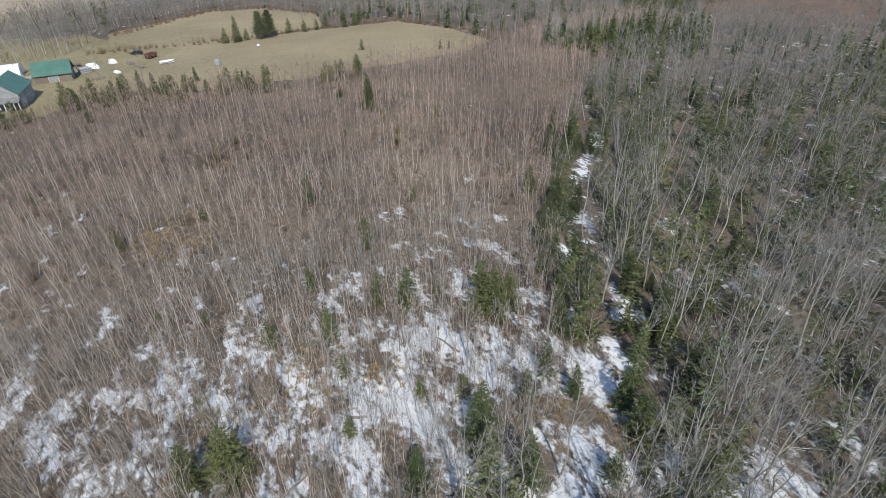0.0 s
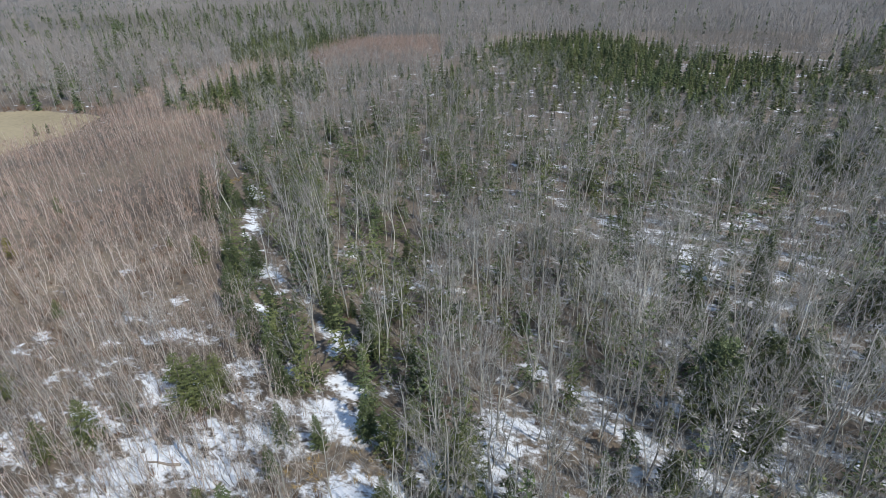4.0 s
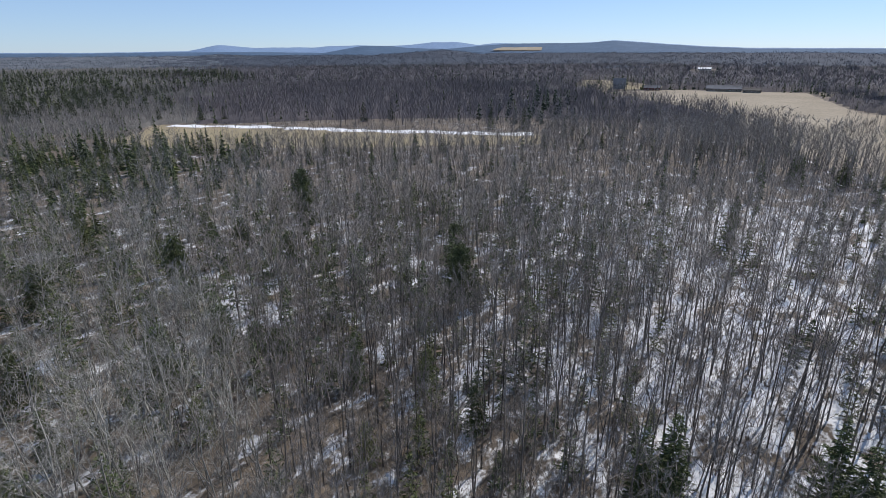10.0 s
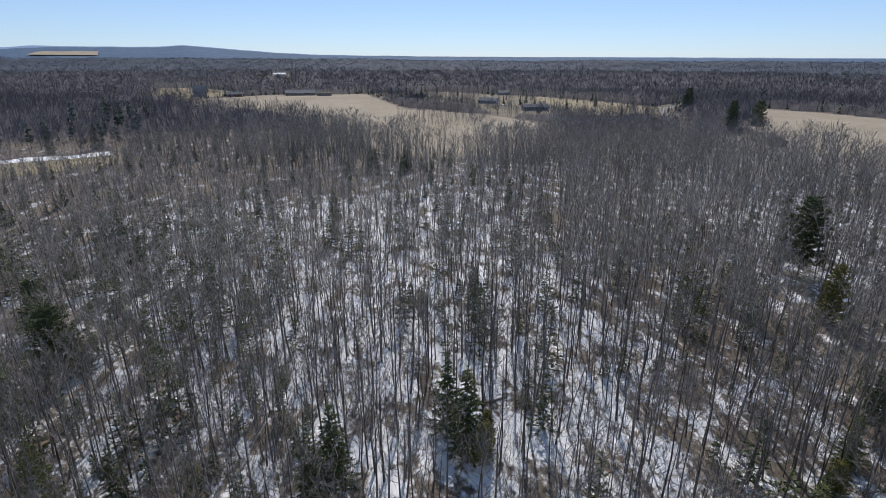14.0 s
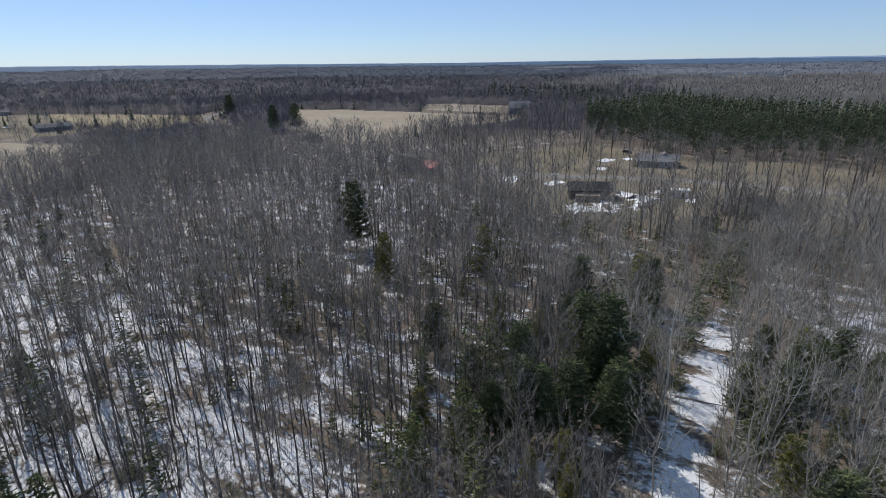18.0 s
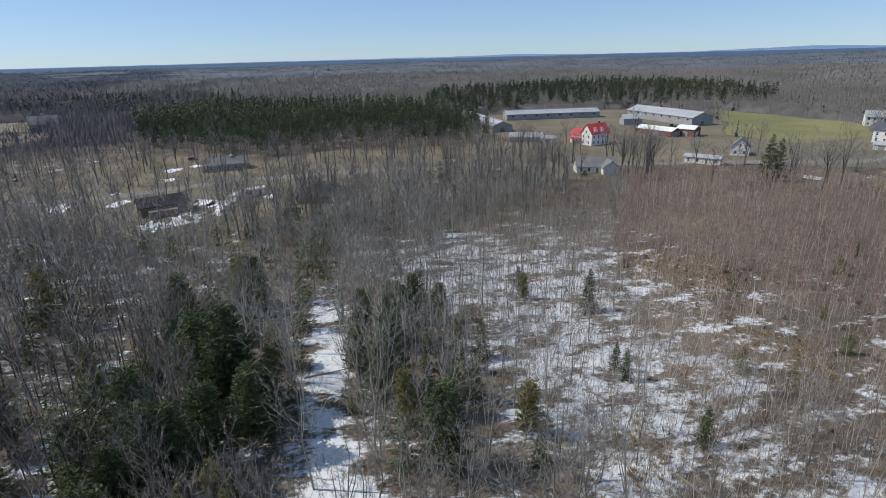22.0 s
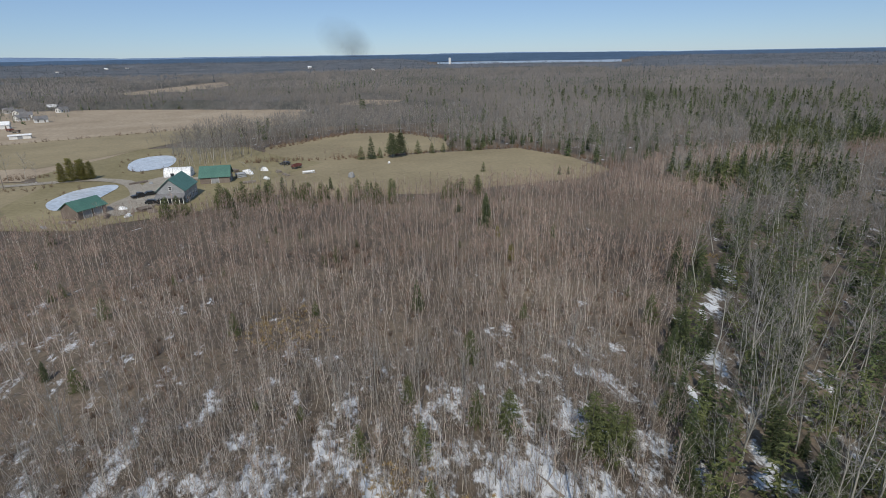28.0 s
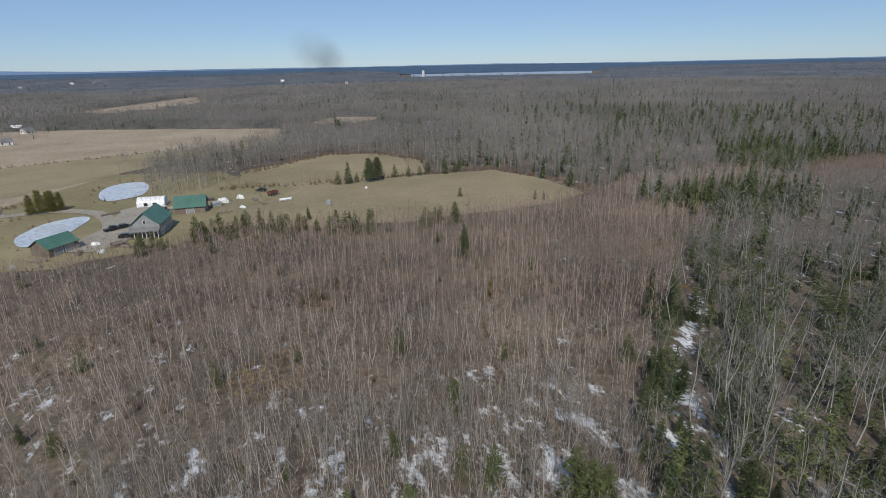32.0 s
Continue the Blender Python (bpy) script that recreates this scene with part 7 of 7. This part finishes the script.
plant(protos, spots, rng.uniform(0.9, 1.25, len(spots)))

ROW = [(-148, -18), (-158, 10), (-168, 42), (-172, 70), (-182, 96), (-190, 118)]
x, y = scatter(5.5, 120, 240, lambda x, y: (line_dist(ROW, x, y) < 13) & (line_dist([(-150, 77), (-188, 97)], x, y) > 9))
k = rng.uniform(0, 1, len(x)) < 0.72
stand("roadside_trees", [joined(p) for p in YARD_PAIRS], x[k], y[k], (0.85, 1.3), [M_BARK, M_DARKTWIG], "row of large bare maples before the houses")
x, y = scatter(4.2, 120, 260, lambda x, y: inside(HAMLET, x, y) & (x > -172) | inside([(-150, -20), (-176, -90), (-200, -150), (-172, -150), (-150, -60)], x, y))
for hx, hy, hr in ((-177, -54.5, 11), (-178, -5, 11), (-157, -14.5, 4), (-188, -134, 10), (-186, -124.5, 7)):
    far = np.hypot(x - hx, y - hy) > hr
    x, y = x[far], y[far]
k = rng.uniform(0, 1, len(x)) < 0.75
stand("yard_edge_trees", MIDS, x[k], y[k], (0.95, 1.4), [M_BARK, M_DARKTWIG], "dark bare trees screening the roadside houses")
x, y = scatter(4.6, 95, 180, lambda x, y: inside([(-96, 10), (-112, 20), (-128, 44), (-146, 76), (-160, 60), (-152, -20), (-108, -14)], x, y))
k = rng.uniform(0, 1, len(x)) < 0.3
stand("yard_edge_trees", MIDS, x[k], y[k], (0.6, 1.0), [M_BARK, M_DARKTWIG], "dark bare trees between clearing and house lots")
x, y = scatter(2.3, 105, 220, lambda x, y: inside([(-150, -28), (-168, 0), (-170, 22), (-182, 50), (-178, 96), (-150, 88), (-138, 60), (-118, 12), (-120, -14)], x, y))
k = rng.uniform(0, 1, len(x)) < 0.55 + 0.8 * vnoise(x, y, 14, 63)
for hx, hy, hr in ((-178, -5, 10), (-157, -14.5, 4)):
    k &= np.hypot(x - hx, y - hy) > hr
stand("red_brush", SAP_FAR, x[k], y[k], (0.35, 0.8), [M_REDTWIG, M_REDTWIG], "reddish brown brush along the house lots", "shrubs")
x, y = scatter(4.4, 120, 480, lambda x, y: inside([(-30, 262), (-62, 250), (-70, 300), (-40, 340), (-5, 400), (5, 420), (-2, 300)], x, y) & ~inside(BACK_FIELD, x, y))
k = rng.uniform(0, 1, len(x)) < 0.3 + 0.6 * vnoise(x, y, 13, 81)
x, y = x[k], y[k]
stand("hedgerow_trees", MIDB + MIDS, x, y, (0.35, 0.95), [M_PALEBARK, M_TWIG], "grey bare trees between pond and fields")
x, y = scatter(2.6, 150, 330, lambda x, y: (line_dist([(-172, 252), (-150, 250), (-128, 244), (-112, 246), (-95, 250)], x, y) < 4) | (line_dist([(-108, 172), (-125, 172), (-142, 168)], x, y) < 3))
stand("roadside_brush", SHRUBS, x, y, (0.6, 1.4), [M_BRUSH], "brown brush along the road and field edge", "shrubs")

x, y = scatter(10, 170, 310, lambda x, y: (inside(HAMLET, x, y) & (x < -180)) | inside([(-180, 88), (-205, 62), (-270, 35), (-290, 60), (-262, 96), (-225, 112)], x, y))
for hx, hy, hr in ((-247.5, -47, 16), (-177, -54.5, 12), (-178, -5, 12), (-188, -134, 12), (-192, -29, 6), (-212, 20, 5)):
    far = np.hypot(x - hx, y - hy) > hr
    x, y = x[far], y[far]
k = (rng.uniform(0, 1, len(x)) < 0.8) & (line_dist(ROAD, x, y) > 6)
stand("lawn_trees", [joined(p) for p in YARD_PAIRS], x[k], y[k], (0.7, 1.2), [M_BARK, M_DARKTWIG], "bare maples standing about the lawns")
x, y = scatter(9, 380, 680, lambda x, y: (line_dist(ROAD, x, y) < 36) & (line_dist(ROAD, x, y) > 9) & (y > 0))
k = rng.uniform(0, 1, len(x)) < 0.5
c = rng.uniform(0, 1, len(x)) < 0.3
stand("roadside_trees", DIST, x[k & ~c], y[k & ~c], (0.6, 1.0), [M_FARTWIG, M_HAZEWOOD], "bare trees round far roadside houses")
stand("roadside_conifers", SPR_FAR, x[k & c], y[k & c], (0.5, 0.9), [M_BARK, M_SPRUCE], "dark conifers round far roadside houses")
x, y = scatter(2.4, 150, 420, lambda x, y: (line_dist([(-30, 254), (0, 250), (30, 250), (66, 254), (98, 254), (116, 215), (118, 188)], x, y) < 3) | (line_dist([(-20, 292), (22, 336), (50, 330), (72, 296)], x, y) < 3.5))
stand("roadside_brush", SHRUBS, x, y, (0.7, 1.8), [M_BRUSH], "brown brush along the hay field edges", "shrubs")

x, y = scatter(9, 380, 700, lambda x, y: inside([(-300, 400), (-205, 415), (-192, 500), (-208, 620), (-300, 640)], x, y))
for hx, hy in ((-270, 587), (-262, 640), (-222, 575), (-212, 447), (-203, 484), (-244, 612), (-232, 530), (-250, 560), (-225, 505), (-210, 421)):
    far = np.hypot(x - hx, y - hy) > 7
    x, y = x[far], y[far]
k = (rng.uniform(0, 1, len(x)) < 0.6) & (line_dist(ROAD, x, y) > 6)
c = rng.uniform(0, 1, len(x)) < 0.35
stand("village_trees", DIST, x[k & ~c], y[k & ~c], (0.6, 1.0), [M_FARTWIG, M_HAZEWOOD], "bare trees between far white houses")
stand("village_conifers", SPR_FAR, x[k & c], y[k & c], (0.45, 0.9), [M_BARK, M_SPRUCE], "dark conifers between far white houses")
x, y = scatter(6, 330, 760, lambda x, y: inside([(-54, -400), (-120, -392), (-150, -440), (-140, -480), (-80, -470)], x, y) | (line_dist([(139, -640), (60, -700), (-60, -700), (-110, -620)], x, y) < 9) | (line_dist([(20, -455), (60, -500), (110, -545)], x, y) < 7))
k = rng.uniform(0, 1, len(x)) < 0.6
stand("field_trees", POLE, x[k], y[k], (0.6, 1.0), [M_BARK, M_DARKTWIG], "bare trees standing about the straw field")
x, y = scatter(4.6, 180, 340, lambda x, y: line_dist([(95, -262), (75, -272), (22, -300), (-21, -268), (-64, -250), (-91, -232), (-157, -262), (-200, -250)], x, y) < 8)
stand("field_edge_trees", MIDS, x, y, (0.8, 1.2), [M_BARK, M_DARKTWIG], "tall bare trees along the edge of the straw field")
x, y = scatter(3.4, 300, 460, lambda x, y: inside([(-52, -350), (-114, -362), (-128, -402), (-62, -424), (-46, -384)], x, y))
stand("field_brush", SAP_FAR, x, y, (0.5, 0.95), [M_BARK, M_DARKTWIG], "brown brush standing in the straw field", "shrubs")
x, y = scatter(10, 380, 900, lambda x, y: inside(SOUTH_LAWN, x, y) | inside(SOUTH_YARD, x, y) | inside(SW_FIELD, x, y))
for hx, hy, hr in ((129, -682, 14), (91, -674, 12), (18, -684, 20), (-166, -530, 14), (-184, -452, 16), (-222, -646, 12), (-113, -628, 13)):
    far = np.hypot(x - hx, y - hy) > hr
    x, y = x[far], y[far]
k = rng.uniform(0, 1, len(x)) < 0.62
c = rng.uniform(0, 1, len(x)) < 0.1
stand("lawn_trees", POLE, x[k & ~c], y[k & ~c], (0.6, 1.05), [M_BARK, M_DARKTWIG], "bare trees about far lawns")
stand("lawn_conifers", SPR_MID, x[k & c], y[k & c], (0.9, 1.5), [M_BARK, M_SPRUCE], "dark spruces about far lawns")
x, y = scatter(2.8, 250, 420, lambda x, y: line_dist([(-156, 268), (-194, 343), (-120, 376), (-48, 406)], x, y) < 2.5)
stand("roadside_brush", SHRUBS, x, y, (0.6, 1.4), [M_BRUSH], "brown brush between meadow and hay field", "shrubs")
x, y = scatter(2.6, 150, 330, lambda x, y: line_dist([(-140, 224), (-112, 220), (-98, 222)], x, y) < 3)
stand("roadside_brush", SHRUBS, x, y, (0.6, 1.3), [M_BRUSH], "brown brush between road and pond", "shrubs")

x, y = scatter(3.6, 200, 340, lambda x, y: inside([(-60, 246), (-40, 248), (-24, 272), (-42, 304), (-66, 298), (-58, 270)], x, y))
k = (rng.uniform(0, 1, len(x)) < 0.55) & (np.hypot(x + 53.6, y - 231.5) > 12)
stand("pond_birches", MIDS, x[k], y[k], (0.45, 0.95), [M_BIRCH, M_TWIG], "clump of pale bare birches beside the pond")
x, y = scatter(3.4, 170, 330, lambda x, y: (line_dist(POND_A, x, y) < 3.5) & ~inside(POND_A, x, y) & (x < -80) | (line_dist(POND_B, x, y) < 4) & ~inside(POND_B, x, y))
k = rng.uniform(0, 1, len(x)) < 0.6
stand("pond_brush", SHRUBS, x[k], y[k], (0.6, 1.5), [M_BRUSH], "brown brush round the frozen ponds", "shrubs")
x, y = scatter(4.0, 230, 345, lambda x, y: (line_dist([(-22, 254), (0, 251), (66, 255), (98, 254)], x, y) < 3))
k = rng.uniform(0, 1, len(x)) < 0.6
stand("hedgerow_saplings", POLE, x[k], y[k], (0.2, 0.5), [M_BARK, M_REDTWIG], "thin bare saplings between the hay fields")

x, y = scatter(8, 380, 560, lambda x, y: (line_dist([(-252, 362), (-246, 392), (-246, 425), (-252, 450), (-268, 490)], x - 6, y) < 9) & (line_dist(ROAD, x, y) > 5))
stand("roadside_conifers", SPR_MID, x, y, (1.0, 1.9), [M_BARK, M_SPRUCE], "dark spruces along the wood edge behind the farm")
x, y = scatter(2.6, 240, 330, lambda x, y: line_dist([(-186, 262), (-172, 258), (-156, 258)], x, y) < 2.5)
stand("roadside_brush", SHRUBS, x, y, (0.7, 1.3), [M_BRUSH], "brown brush before the red barn", "shrubs")

# a pale clearing on the far hill
V = [(r * math.sin(radians(a)), r * math.cos(radians(a)), EYE_Z + math.tan(radians(el)) * r) for a, r, el in ((156.9, 3290, 0.06), (161.8, 3290, 0.03), (161.9, 3580, 0.34), (160.4, 3600, 0.36), (159.2, 3560, 0.32), (158.1, 3600, 0.35), (157.4, 3480, 0.25))]
tagged(new("far_clearing", mesh_of("far_clearing", V, [(0, k, k + 1) for k in range(1, 6)], [M_PALESTRAW])), "pale hayfield on a distant wooded hill", "field", kind="structure")

# fallen trunks in the clearings
LOGS = [(-36, 36, 40, 6), (-40, 33, 15, 5), (-33, 38, 70, 4), (22, 40, 110, 4), (30, 18, 60, 5), (26, 16, 20, 4), (8, 36, 140, 3.5), (-2, 30, 30, 5), (-52, 2, 80, 6), (-70, -8, 100, 6), (-20, -60, 10, 7), (4, -66, 60, 6), (48, -4, 120, 5), (-58, 30, 35, 5)]
me_log = None
for x, y, hd, L in LOGS:
    if me_log is None:
        n = 7
        VV = []
        for i, (px, pr) in enumerate(((0, .16), (.3, .14), (.65, .11), (1, .05))):
            for k in range(n):
                VV.append((px * 5, 0.12 * math.sin(i * 2.1) + pr * math.cos(2 * math.pi * k / n), 0.17 + pr * math.sin(2 * math.pi * k / n)))
        tris = [t for i in range(3) for k in range(n) for t in ((i * n + k, i * n + (k + 1) % n, (i + 1) * n + (k + 1) % n), (i * n + k, (i + 1) * n + (k + 1) % n, (i + 1) * n + k))]
        tris += [(0, k + 1, k) for k in range(1, n - 1)] + [(3 * n, 3 * n + k, 3 * n + k + 1) for k in range(1, n - 1)]
        me_log = mesh_of("fallen_log", VV, tris, [M_POLE])
    ob = new("fallen_log", me_log)
    ob.matrix_basis = pose(x, y, 0, 0, 0, hd) @ Matrix.Diagonal((L / 5, 1, 1, 1))
    tagged(ob, "weathered fallen trunk on snowy ground", "log", "fallen trunks in the clearings")


# thin smoke far beyond the lake shore
def smoke_material():
    m, n, l, p = tree_of("thin_smoke")
    tc = n.new("ShaderNodeTexCoord")
    gr = n.new("ShaderNodeTexGradient")
    gr.gradient_type = "SPHERICAL"
    l.new(tc.outputs["Object"], gr.inputs["Vector"])
    t = noise_tex(n, l, 1.3, 6, 0.62, stretch=(1.0, 1.0, 0.5))
    r1 = ramp(n, [(0.0, (0, 0, 0)), (0.75, (1, 1, 1))])
    r2 = ramp(n, [(0.2, (0.35, 0.35, 0.35)), (0.7, (1, 1, 1))])
    l.new(gr.outputs["Fac"], r1.inputs["Fac"])
    l.new(t.outputs["Fac"], r2.inputs["Fac"])
    half = mixed(n, l, 1.0, r1.outputs["Color"], r2.outputs["Color"], "MULTIPLY")
    l.new(mixed(n, l, 1.0, half, (0.34, 0.34, 0.34), "MULTIPLY"), p.inputs["Alpha"])
    p.inputs["Base Color"].default_value = (0.10, 0.11, 0.125, 1)
    p.inputs["Roughness"].default_value = 1.0
    return m


M_SMOKE = smoke_material()
for az, el, w, h, tilt in ((4.9, 0.9, 110, 120, 15), (4.0, 1.4, 230, 150, 30)):
    bm = bmesh.new()
    bmesh.ops.create_grid(bm, x_segments=8, y_segments=8, size=1.0, matrix=Matrix.Rotation(math.pi / 2, 4, "X"))
    ob = part("smoke", bm, M_SMOKE)
    d = 4000
    ob.matrix_basis = pose(d * math.sin(radians(az)), d * math.cos(radians(az)), EYE_Z + math.tan(radians(el)) * d, 0, 0, -az) @ pose(0, 0, 0, 0, tilt, 0) @ Matrix.Diagonal((w, 30, h, 1))
    tagged(ob, "thin grey smoke drifting beyond far woods", "smoke", kind="stuff")
